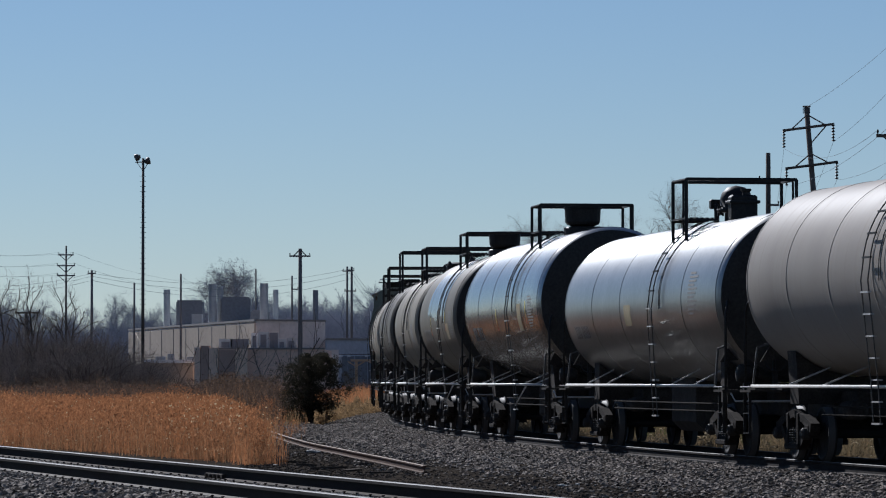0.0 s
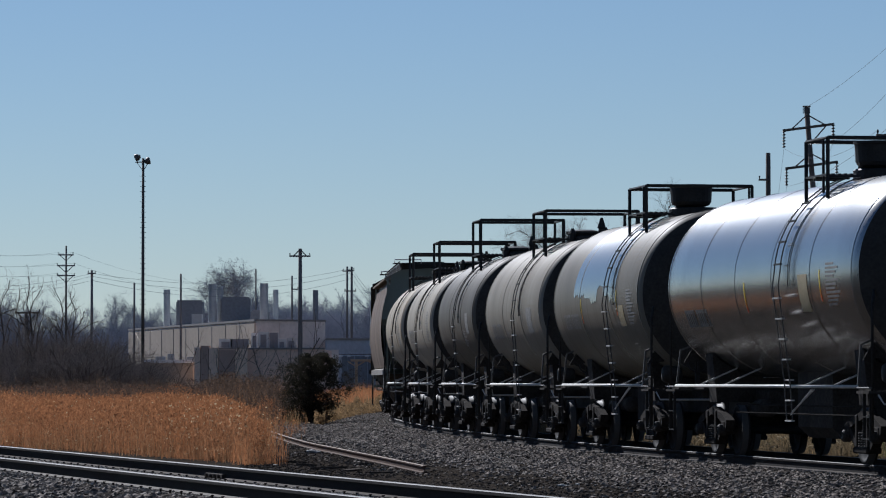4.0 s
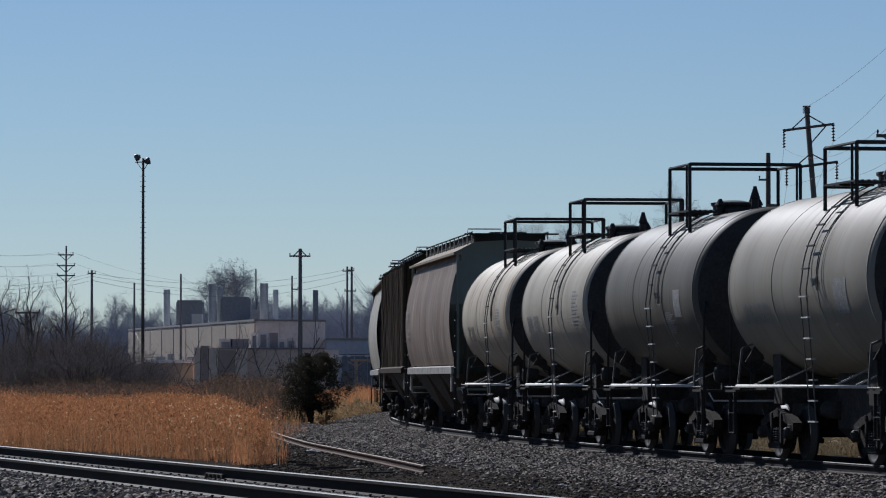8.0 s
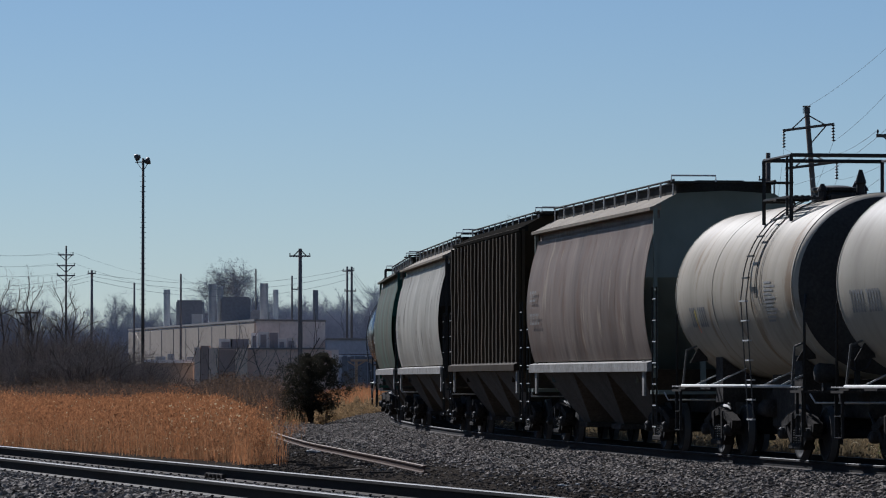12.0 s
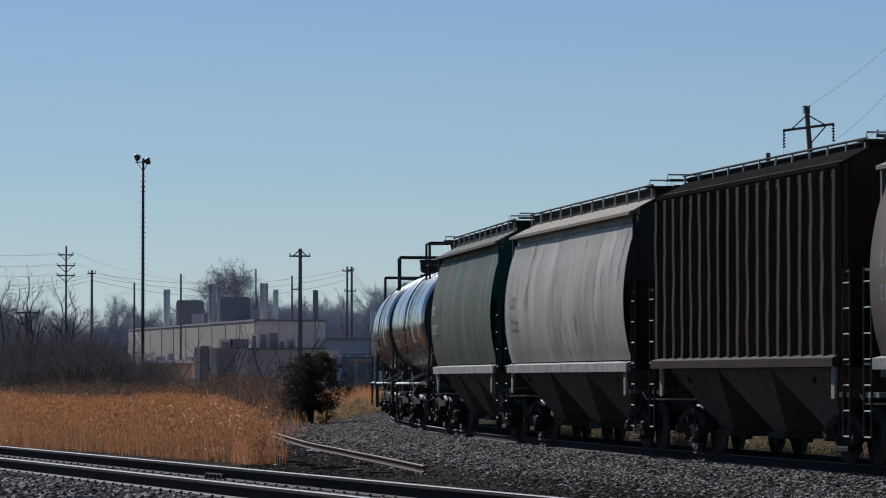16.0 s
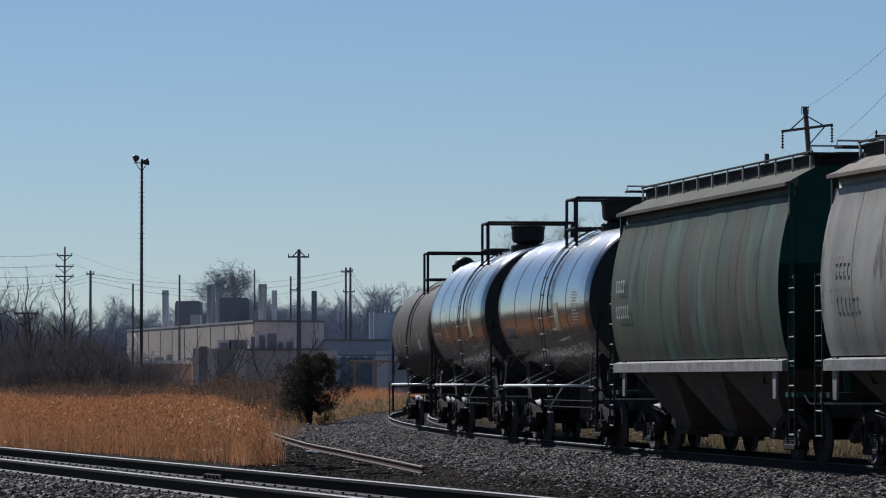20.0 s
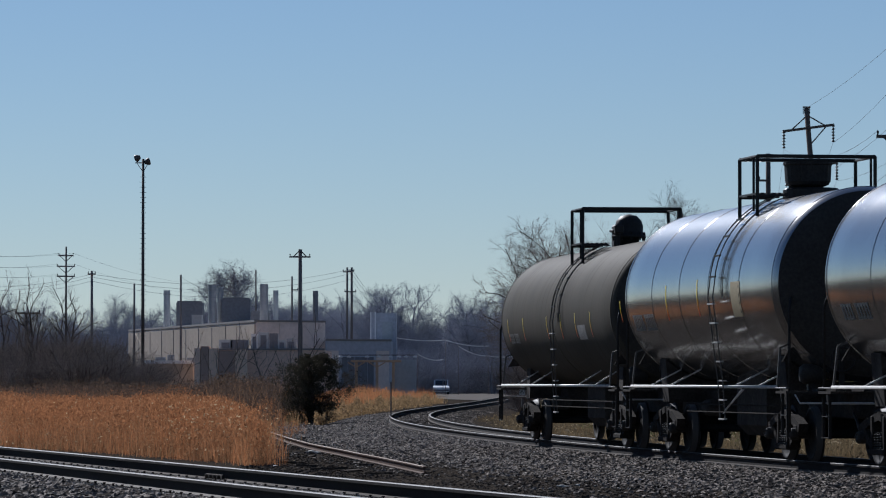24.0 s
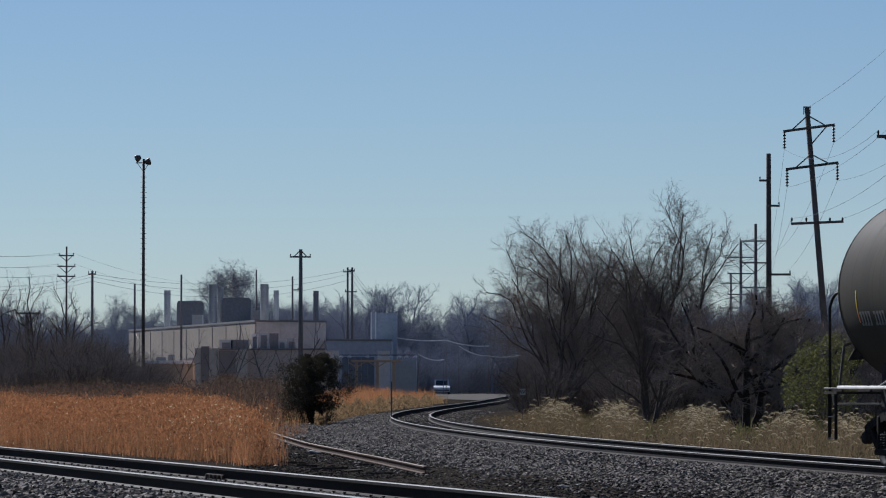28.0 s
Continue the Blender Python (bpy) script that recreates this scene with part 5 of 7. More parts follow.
def power_pole(b, d, e_top, arms, wood=True, r=0.15, lean=0.0, label="", insul=0.0, name="utility_pole", steps=0, braced=True, tilt=0.0):
    """arms: (elevation, from, to) in thousandths off the pole; insul: length of hanging insulator strings."""
    x, y = spot(b, d)
    z = lift(e_top, d)
    top = Vector((x, y, z))
    foot = Vector((x + lean * (z - GROUND), y, GROUND - 0.3))
    p = empty(name, pose(0, 0, 0), label=label or "weathered wooden utility pole with crossarms", category="utility pole")
    bm = tube(nb(), [foot, foot.lerp(top, 0.5), top], r * 1.0, 10, r * 0.72)
    # beyond 360 m the timber takes the haze-lightened colour
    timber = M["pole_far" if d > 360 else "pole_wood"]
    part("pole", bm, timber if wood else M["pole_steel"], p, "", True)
    ends = []
    for e, a0, a1 in arms:
        zz = lift(e, d)
        px = foot.x + (top.x - foot.x) * (zz - foot.z) / (top.z - foot.z)
        xa, xb = px + a0 * d / 1000, px + a1 * d / 1000
        bm = beam(nb(), (xa, y - r - 0.08, zz + tilt * (xa - px)), (xb, y - r - 0.08, zz + tilt * (xb - px)), 0.12, 0.14)
        arm = part("crossarm", bm, timber, p)
        if braced and abs(a0) > 1.5 and abs(a1) > 1.5:
            bm = nb()
            for xe in (xa * 0.85 + px * 0.15, xb * 0.85 + px * 0.15):
                beam(bm, (xe, y - r - 0.1, zz), (px, y - r, zz - abs(xe - px) * 0.9), 0.05, 0.06)
            part("arm_brace", bm, M["pole_steel"], arm)
        level = zz
        for xe in (xa + 0.06, xb - 0.06):
            zz = level + tilt * (xe - px)
            if insul:
                n = 6
                prof = []
                for i in range(n):
                    s = zz - insul * i / n
                    prof += [(s, 0.03), (s - insul / n * 0.4, 0.11), (s - insul / n * 0.75, 0.03)]
                bm = lathe(nb(), prof, 8, "z", (xe, y - r - 0.08, 0))
                ends.append((xe, y - r - 0.08, zz - insul))
            else:
                bm = lathe(nb(), [(zz + 0.06, 0.02), (zz + 0.16, 0.05), (zz + 0.22, 0.05), (zz + 0.27, 0.01)], 7, "z", (xe, y - r - 0.08, 0))
                ends.append((xe, y - r - 0.08, zz + 0.24))
            part("insulator", bm, M["insulator"], arm)
    if steps:
        for k in range(steps):
            zz = 4 + (z - 5) * k / steps
            bm = beam(nb(), (x - 0.24, y, zz), (x + 0.24, y, zz), 0.025, 0.025)
            part("climbing_step", bm, M["pole_steel"], p)
    return p, ends, top


def wire(p, q, sag, r=0.012, label="thin dark overhead power line", n=10):
    r, sag = r * 0.7, sag * 0.6
    p, q = Vector(p), Vector(q)
    pts = [p.lerp(q, i / n) - Vector((0, 0, sag * 4 * (i / n) * (1 - i / n))) for i in range(n + 1)]
    w = link("overhead_wire", tube(nb(), pts, r, 4), M["wire"])
    return tagged(w, label, "wire", group="overhead wires")


def build_poles():
    # floodlight mast
    m, _, top = power_pole(-66.4, 350, 49.0, (), False, 0.14, 0.0, "tall slim floodlight mast with climbing pegs", 0, "floodlight_mast", 34)
    tagged(m, category="light mast")
    part("bracket", beam(nb(), (top.x - 0.6, top.y, top.z - 0.3), (top.x + 0.5, top.y, top.z - 0.3), 0.08, 0.08), M["pole_steel"], m)
    bm = nb()
    for a in (-0.5, 0.42):
        beam(bm, (top.x + a, top.y, top.z - 0.3), (top.x, top.y, top.z - 1.0), 0.05, 0.05)
    part("bracket_strut", bm, M["pole_steel"], m)
    for a, dz, tilt in ((-0.42, 0.08, 20), (0.32, -0.22, -15)):
        bm = lathe(nb(), [(-0.22, 0.001), (-0.2, 0.14), (0.0, 0.26), (0.16, 0.3), (0.18, 0.27), (0.18, 0.001)], 14, "x", (0, 0, 0))
        part("floodlight", bm, M["pole_steel"], m, "round black floodlight", True, pose(top.x + a, top.y, top.z + dz, 0, tilt, 160 if a < 0 else 20))
    # left-hand lines
    pa = power_pole(-83.4, 450, 29.6, ((27.6, -1.7, 1.7), (25.2, -2.0, 2.0), (23.0, -2.0, 2.0)), False, 0.12, label="slim pole with three tiers of upswept arms")
    pb = power_pole(-77.7, 430, 24.2, ((23.5, -0.9, 0.9),), True, 0.16)
    pc = power_pole(-68.3, 460, 21.4, (), True, 0.13, label="plain wooden pole behind the field")
    pd = power_pole(-58.0, 440, 23.4, (), True, 0.13, label="plain wooden pole beside the factory")
    pe = power_pole(-31.6, 380, 29.0, ((27.3, -2.4, 2.3),), True, 0.21, braced=False)
    power_pole(-33.4, 520, 23.0, ((20, -0.2, 1.4),), True, 0.14)
    power_pole(-21.2, 500, 25.0, ((24.0, -1.0, 1.0), (19.6, -0.6, 2.0)), True, 0.15, label="one of a pair of close-set poles")
    ph = power_pole(-20.2, 502, 25.0, ((24.2, -1.0, 0.6),), True, 0.17, label="one of a pair of close-set poles")
    power_pole(-92.2, 330, 15.0, ((14.8, -2.4, 3.2),), True, 0.16, label="short pole with a broad crossarm among trees")
    power_pole(-41.4, 520, 24.5, (), True, 0.12, label="plain wooden pole behind the factory")
    for i, (dz, sag) in enumerate(((0.0, 2.2), (-0.45, 2.6), (-1.1, 3.0))):
        wire((ph[2].x, ph[2].y, ph[2].z + dz - 0.2), (pb[2].x, pb[2].y, pb[2].z + dz * 0.6 - 0.3), sag, 0.026)
        wire((pb[2].x, pb[2].y, pb[2].z + dz * 0.6 - 0.3), (spot(-112, 420)[0], 420, lift(21.5 - i, 420)), 1.2, 0.022)
        wire((ph[2].x, ph[2].y, ph[2].z + dz - 0.2), (spot(-9, 640)[0], 640, lift(15 - i, 640)), 2.0, 0.026)
    wire((pc[2].x, pc[2].y, pc[2].z - 0.6), (pb[2].x, pb[2].y, pb[2].z - 6.0), 0.2, 0.018)
    for a0, a1 in ((-2.4, -0.2), (2.3, 0.2)):
        for e0, e1 in ((27.3, 28.6),):
            x_, y_ = spot(-31.6, 380)
            brace = beam(nb(), (x_ + a0 * 0.24, y_ - 0.27, lift(e0, 380)), (x_ + a1 * 0.38, y_ - 0.24, lift(e1, 380)), 0.07, 0.09)
            part("arm_brace", brace, M["pole_wood"], pe[0])
    wire((pb[2].x, pb[2].y, pb[2].z - 4), (spot(-66, 470)[0], 470, lift(12, 470)), 0.3, 0.018)
    wire((pd[2].x, pd[2].y, pd[2].z - 0.2), (spot(-50, 440)[0], 440, lift(20, 440)), 0.6, 0.018)
    for k, e in enumerate(pa[1]):
        wire(e, (spot(-115, 440)[0], 440, e[2] + 0.3), 1.0, 0.014)
        if k in (1, 3):
            wire(e, (spot(-30, 520)[0] - 6, 520, e[2] - 1.5), 2.0, 0.012)
    # transmission line on the right
    q0 = power_pole(80.5, 250, 60.3, ((55.8, -5.7, 5.7), (47.4, -5.8, 5.8)), True, 0.2, 0.082, "tall leaning wooden transmission pole with hanging insulators", 1.0, "transmission_pole", braced=False, tilt=0.13)
    bm = nb()
    x, y, z = q0[2]
    for a in (-1, 1):
        beam(bm, (x + 0.08 + a * 0.95, y - 0.36, lift(55.8, 250) + a * 0.12), (x + 0.02, y - 0.3, lift(58.6, 250)), 0.05, 0.07)
        beam(bm, (x + a * 0.95 + 0.26, y - 0.36, lift(47.4, 250) + a * 0.12), (x + 0.2, y - 0.3, lift(50.0, 250)), 0.05, 0.07)
    beam(bm, (x + 1.1, y - 0.36, lift(55.8, 250) + 0.13), (x + 0.15, y - 0.3, lift(51.9, 250)), 0.05, 0.07)
    box(bm, x - 0.2, x + 0.22, y - 0.2, y + 0.2, z + 0.02, z + 0.08)
    beam(bm, (x - 0.18, y, z), (x - 0.18, y, z - 0.35), 0.04, 0.04)
    beam(bm, (x + 0.18, y, z), (x + 0.18, y, z - 0.35), 0.04, 0.04)
    part("arm_strut", bm, M["pole_wood"], q0[0], "diagonal wooden struts and top bracket")
    zz = lift(34.6, 250)
    xm = x + 0.082 * (z - zz)
    arm = part("crossarm", beam(nb(), (xm - 1.45, y - 0.36, zz), (xm + 1.45, y - 0.36, zz + 0.12), 0.12, 0.14), M["pole_wood"], q0[0])
    for a in (-1.4, -0.6, 0.7, 1.4):
        part("insulator", lathe(nb(), [(zz + 0.1, 0.02), (zz + 0.2, 0.06), (zz + 0.3, 0.06), (zz + 0.36, 0.01)], 7, "z", (xm + a, y - 0.36, 0)), M["insulator"], arm)
    power_pole(72.0, 300, 50.2, ((44.2, -2.2, 0.2), (38.6, -0.2, 2.4), (23.4, -0.4, 4.8)), True, 0.22, label="tall wooden pole with short side brackets", name="transmission_pole")
    q2 = power_pole(69.1, 430, 34.6, ((30.8, -3.6, 3.0), (26.0, -3.2, 2.8), (20.5, -3.0, 3.0)), True, 0.2, name="transmission_pole", label="distant transmission pole with three crossarms")
    q3 = power_pole(65.8, 490, 30.8, ((27.2, -3.6, 3.0), (23.6, -3.0, 3.0), (19.0, -3.0, 3.0)), True, 0.2, name="transmission_pole", label="distant transmission pole with three crossarms")
    power_pole(63.6, 600, 23.8, ((21.5, -2.5, 2.5), (16.0, -2.4, 2.4)), True, 0.2, name="transmission_pole", label="distant transmission pole with two crossarms")
    q5 = power_pole(105, 190, 62, ((53.9, -9.2, 6),), True, 0.26, label="tall wooden transmission pole at the roadside", name="transmission_pole")
    for a, b, s in ((q0[1][1], (21.5, 190, 16.9), 0.8), (q0[1][0], q5[1][0], 1.4), (q0[1][2], (20.2, 190, 13.4), 1.2), (q0[1][3], (21.3, 190, 12.6), 1.0),
                    ((x, y, z), (22, 190, 18.6), 0.8), ((xm + 1.4, y - 0.36, zz + 0.3), (21.2, 190, 11.2), 0.8), ((xm - 1.4, y - 0.36, zz + 0.3), (20.4, 190, 11.6), 1.3)):
        wire(a, b, s, 0.012)
    for e in q0[1]:
        wire(e, (q2[2].x + 0.6, q2[2].y, e[2] - 0.5), 4.0, 0.012)
    for k in range(4):
        wire(q2[1][k], q3[1][k], 0.8, 0.014)
    # slack lines behind the factory, on short posts, whitened for the sun's glint
    for b0, e0, d0 in ((-10.2, 9.6, 500), (0.6, 9.1, 505), (10, 7.8, 510), (17, 5.8, 510), (3.4, 7.8, 500), (-5.6, 6.0, 500), (0.0, 4.8, 510)):
        power_pole(b0, d0, e0, (), True, 0.035, label="short plain pole at the wood's edge")
    for b0, e0, b1, e1, sg in ((-10.2, 9.4, 0.6, 8.9, 0.3), (0.6, 8.9, 10, 7.6, 0.4), (3.4, 7.6, 10, 5.4, 0.5), (10, 5.4, 17, 5.6, 0.3), (-5.6, 5.8, 0, 4.6, 0.5)):
        w = wire((spot(b0, 500)[0], 500, lift(e0, 500)), (spot(b1, 510)[0], 510, lift(e1, 510)), sg, 0.10, "slack cable strung behind the factory, sun glint in its white")
        w.name = "hanging_cable"
        # white replaces the wire grey: the glint is in the colour
        w.data.materials[0] = M["white_steel"]
    wire((xm - 1.4, y - 0.36, zz + 0.3), (q3[2].x, q3[2].y, q3[2].z - 4), 3.0, 0.012)


build_factory()
build_poles()

# ---------------------------------------------------------------- trees, brush and grass
M["bark"] = material("bark_grey", (0.135, 0.113, 0.097), 0.9, spec=0.03, var=0.3, scale=2, grain=14, bump=0.3, stretch=(1, 1, 0.3), rnd=0.25)
M["bark_dark"] = material("bark_blackish", (0.055, 0.046, 0.04), 0.9, spec=0.02, var=0.3, scale=2, grain=14, bump=0.3, stretch=(1, 1, 0.3), rnd=0.2)
# far bark: distance haze is put into the pale blue-grey
M["bark_hazy"] = material("bark_hazy_grey", (0.30, 0.30, 0.335), 0.9, spec=0.05, var=0.25, scale=1, grain=8, bump=0.1, rnd=0.2)
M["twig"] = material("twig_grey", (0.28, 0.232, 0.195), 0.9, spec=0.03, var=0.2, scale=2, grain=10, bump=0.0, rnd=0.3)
# far twigs: lightened and blued in colour for haze over the distance
M["twig_far"] = material("twig_hazy_blue", (0.35, 0.36, 0.41), 0.9, spec=0.05, var=0.2, scale=1, grain=6, bump=0.0, rnd=0.2)
M["straw"] = islands(material("dry_straw", (0.195, 0.148, 0.085), 0.8, spec=0.1, var=0.25, scale=0.5, grain=3, bump=0.0, trans=0.35), 0.55, 1.3)
M["plume"] = islands(material("seed_plume", (0.52, 0.42, 0.26), 0.8, spec=0.05, var=0.2, scale=0.8, grain=4, bump=0.0, trans=0.45), 0.7, 1.3)
M["broom"] = islands(material("orange_broomsedge", (0.275, 0.118, 0.052), 0.85, var=0.3, scale=0.35, grain=2, bump=0.0, second=(0.215, 0.108, 0.054), trans=0.68, spec=0.03), 0.6, 1.35)
M["broom_tan"] = islands(material("tan_broomsedge", (0.24, 0.132, 0.068), 0.85, var=0.3, scale=0.35, grain=2, bump=0.0, second=(0.18, 0.105, 0.06), trans=0.65, spec=0.03), 0.6, 1.35)
M["weed"] = islands(material("dead_weed_brown", (0.115, 0.082, 0.062), 0.9, var=0.3, scale=0.5, grain=3, bump=0.0, trans=0.35, spec=0.03), 0.6, 1.4)
M["broom_pale"] = islands(material("pale_broomsedge", (0.32, 0.215, 0.11), 0.8, spec=0.1, var=0.25, scale=0.4, grain=2, bump=0.0, trans=0.4), 0.6, 1.3)
M["lawn"] = islands(material("green_grass", (0.10, 0.11, 0.038), 0.8, spec=0.05, var=0.25, scale=0.5, grain=3, bump=0.0, trans=0.4), 0.6, 1.3)
M["needle"] = islands(material("cedar_green", (0.06, 0.054, 0.038), 0.9, spec=0.03, var=0.3, scale=2, grain=8, bump=0.0, trans=0.25), 0.5, 1.5)
M["leaf"] = islands(material("leaf_yellow_green", (0.15, 0.15, 0.048), 0.7, spec=0.1, var=0.25, scale=2, grain=8, bump=0.0, trans=0.4), 0.4, 1.6)
M["leaf_dry"] = islands(material("leaf_dry", (0.19, 0.17, 0.165), 0.8, spec=0.05, var=0.25, scale=2, grain=8, bump=0.0, trans=0.3), 0.5, 1.4)
RNG = random.Random(7)


class Twigs:
    """Gathers tapered branches as one mesh."""

    def __init__(self):
        self.v, self.f = [], []

    def branch(self, pts, r0, r1, n):
        base = len(self.v)
        k = len(pts)
        for i, p in enumerate(pts):
            d = (pts[min(i + 1, k - 1)] - pts[max(i - 1, 0)]).normalized()
            a = d.orthogonal().normalized()
            b = d.cross(a)
            r = r0 + (r1 - r0) * i / (k - 1)
            for j in range(n):
                t = j * math.tau / n
                self.v.append(p + (a * math.cos(t) + b * math.sin(t)) * r)
        for i in range(k - 1):
            for j in range(n):
                j2 = (j + 1) % n
                self.f.append((base + i * n + j, base + i * n + j2, base + (i + 1) * n + j2, base + (i + 1) * n + j))


def grow(tw, p, d, length, r, level, plan, rng):
    """plan: per level (children, length ratio, spread, first place, rise)."""
    kids, ratio, spread, first, rise = plan[level]
    n = 4 if level < 2 else 3
    pts = [p.copy()]
    q, dd = p.copy(), d.copy()
    for i in range(n):
        dd = (dd + Vector((rng.gauss(0, 1), rng.gauss(0, 1), rng.gauss(0, 0.7))) * (0.13 if level == 0 else 0.24) + Vector((0, 0, rise * 0.08))).normalized()
        q = q + dd * length / n
        pts.append(q.copy())
    tw[min(level // 2, 1)].branch(pts, r, r * (0.5 if level < 3 else 0.35), 6 if level < 2 else (4 if level == 2 else 3))
    if level + 1 >= len(plan):
        return
    for k in range(kids):
        t = first + (1 - first) * (k + rng.random()) / kids
        i = min(int(t * n), n - 1)
        at = pts[i].lerp(pts[i + 1], t * n - i)
        axis = (pts[i + 1] - pts[i]).normalized()
        side = axis.orthogonal().normalized()
        side.rotate(Euler((0, 0, 0)))
        ang = rng.random() * math.tau
        o = (side * math.cos(ang) + axis.cross(side) * math.sin(ang)).normalized()
        sp = spread * rng.uniform(0.7, 1.25)
        nd = (axis * math.cos(sp) + o * math.sin(sp) + Vector((0, 0, rise * 0.25))).normalized()
        grow(tw, at, nd, length * ratio * (1.15 - 0.5 * t) * rng.uniform(0.8, 1.2), r * (0.47 if level else 0.55) * (1.1 - 0.45 * t), level + 1, plan, rng)


def bare_tree(name, height, seed, stems=1, plan=None, label="", twig="twig", lean=0.15, r0=None, group="", category="tree", bark=""):
    rng = random.Random(seed)
    tw = (Twigs(), Twigs())
    plan = plan or ((9, 0.55, 0.75, 0.25, 0.5), (7, 0.5, 0.7, 0.2, 0.5), (6, 0.5, 0.65, 0.2, 0.3), (6, 0.5, 0.6, 0.15, 0.2), (0, 0, 0, 0, 0.1))
    for s in range(stems):
        a = s * math.tau / max(stems, 1) + rng.random()
        ln = lean * (1 if stems > 1 else 0.3)
        d = Vector((math.cos(a) * ln, math.sin(a) * ln, 1)).normalized()
        hgt = height * rng.uniform(0.5, 0.62)
        grow(tw, Vector((math.cos(a) * 0.12 * (stems > 1), math.sin(a) * 0.12 * (stems > 1), -0.3)), d, hgt, r0 or height * 0.014, 0, plan, rng)
    t = empty(name, label=label, category=category, group=group)
    raw("trunk", tw[0].v, tw[0].f, M[bark or ("bark" if twig == "twig" else "bark_hazy")], t, "dark bark of trunk and limbs", True)
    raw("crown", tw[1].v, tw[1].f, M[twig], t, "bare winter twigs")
    return t


def leaf_cloud(name, parent, mat, count, shape, size, rng, up=0.3):
    """Many small leaves or needle sprays placed by shape(rng)."""
    v, f = [], []
    for i in range(count):
        p = shape(rng)
        a = Vector((rng.gauss(0, 1), rng.gauss(0, 1), rng.gauss(0, 1) + up)).normalized()
        b = a.orthogonal().normalized()
        b.rotate(Matrix.Rotation(rng.random() * 6.28, 3, a))
        s = size * rng.uniform(0.5, 1.3)
        k = len(v)
        v += [p - b * s * 0.35, p + a * s, p + b * s * 0.35, p - a * s * 0.3]
        f.append((k, k + 1, k + 2, k + 3))
    return raw(name, v, f, mat, parent)


def build_trees():
    sm = ((11, 0.58, 0.62, 0.12, 0.55), (9, 0.5, 0.75, 0.12, 0.3), (9, 0.5, 0.8, 0.1, 0.1), (9, 0.55, 0.85, 0.1, 0.0), (0, 0, 0, 0, 0.0))
    thin = ((8, 0.55, 0.6, 0.2, 0.6), (7, 0.5, 0.6, 0.2, 0.4), (5, 0.5, 0.6, 0.2, 0.3), (0, 0, 0, 0, 0.1))
    # two spreading trees by the bend, on the far side of the track
    a = bare_tree("bare_tree", 11.6, 11, 5, sm, "many-stemmed bare tree beyond the track", lean=0.18, r0=0.08)
    a.matrix_basis = pose(*spot(26.5, 190), GROUND) @ Matrix.Scale(0.97, 4)
    b = bare_tree("bare_tree", 11.9, 23, 4, sm, "tall bare tree with dense upright branches", lean=0.26, r0=0.085)
    b.matrix_basis = pose(*spot(45.8, 165), GROUND) @ Matrix.Scale(0.88, 4)
    copy_thing(b, pose(*spot(47, 205), GROUND - 0.2, 0, 0, 120) @ Matrix.Scale(0.88, 4))
    copy_thing(a, pose(*spot(41.5, 212), GROUND - 1.2, 0, 0, 70) @ Matrix.Scale(1.04, 4))
    copy_thing(a, pose(*spot(36, 225), GROUND - 0.3, 0, 0, 190) @ Matrix.Scale(0.62, 4))
    copy_thing(a, pose(*spot(62, 225), GROUND - 4.4, 0, 0, 160))
    copy_thing(a, pose(*spot(25, 235), GROUND - 3.6, 0, 0, 250))
    # dark crooked tree lower down
    c = bare_tree("bare_tree", 6.2, 5, 3, ((9, 0.75, 0.95, 0.3, 0.2), (9, 0.55, 0.8, 0.15, 0.2), (9, 0.5, 0.8, 0.12, 0.0), (7, 0.5, 0.8, 0.12, -0.1), (0, 0, 0, 0, 0)), "crooked dark bare tree with low limbs", lean=0.35, r0=0.15, bark="bark_dark")
    c.matrix_basis = pose(*spot(67, 150), GROUND)
    copy_thing(c, pose(*spot(83, 175), GROUND, 0, 0, 200))
    # brushy thicket under the trees
    br = bare_tree("bare_shrub", 4.2, 31, 9, ((7, 0.6, 0.5, 0.1, 0.6), (6, 0.55, 0.55, 0.1, 0.4), (5, 0.5, 0.6, 0.1, 0.2), (0, 0, 0, 0, 0)), "dense thicket of bare grey brush", lean=0.55, r0=0.03, group="bare brush", category="shrub")
    br.matrix_basis = pose(*spot(20, 205), GROUND)
    rng = random.Random(3)
    for k in range(70):
        bb = rng.uniform(17, 102)
        copy_thing(br, pose(*spot(bb, rng.uniform(172, 260)), GROUND - 0.4 * rng.random(), 0, 0, rng.uniform(0, 360)))
    for k in range(84):
        bb = rng.uniform(-104, -64) if k % 4 else rng.uniform(-64, -36)
        big = rng.uniform(0.9, 1.45) if bb < -64 else rng.uniform(0.5, 0.75)
        copy_thing(br, pose(*spot(bb, rng.uniform(250, 340)), GROUND - 0.2, 0, 0, rng.uniform(0, 360)) @ Matrix.Scale(big, 4))
    for k in range(34):
        bb = rng.uniform(-104, -76)
        copy_thing(br, pose(*spot(bb, rng.uniform(300, 360)), GROUND - 0.2, 0, 0, rng.uniform(0, 360)) @ Matrix.Scale(rng.uniform(1.5, 2.0), 4))
    for k in range(36):
        bb = rng.uniform(58, 104)
        copy_thing(br, pose(*spot(bb, rng.uniform(185, 270)), GROUND - 0.2, 0, 0, rng.uniform(0, 360)) @ Matrix.Scale(rng.uniform(1.2, 1.9), 4))
    for bb, d, big in ((-36.5, 178, 0.55), (-34.2, 180, 0.6), (-38.5, 185, 0.45), (-32.5, 176, 0.4), (-28.0, 174, 0.4)):
        copy_thing(br, pose(*spot(bb, d), GROUND - 0.1, 0, 0, bb * 40) @ Matrix.Scale(big, 4))
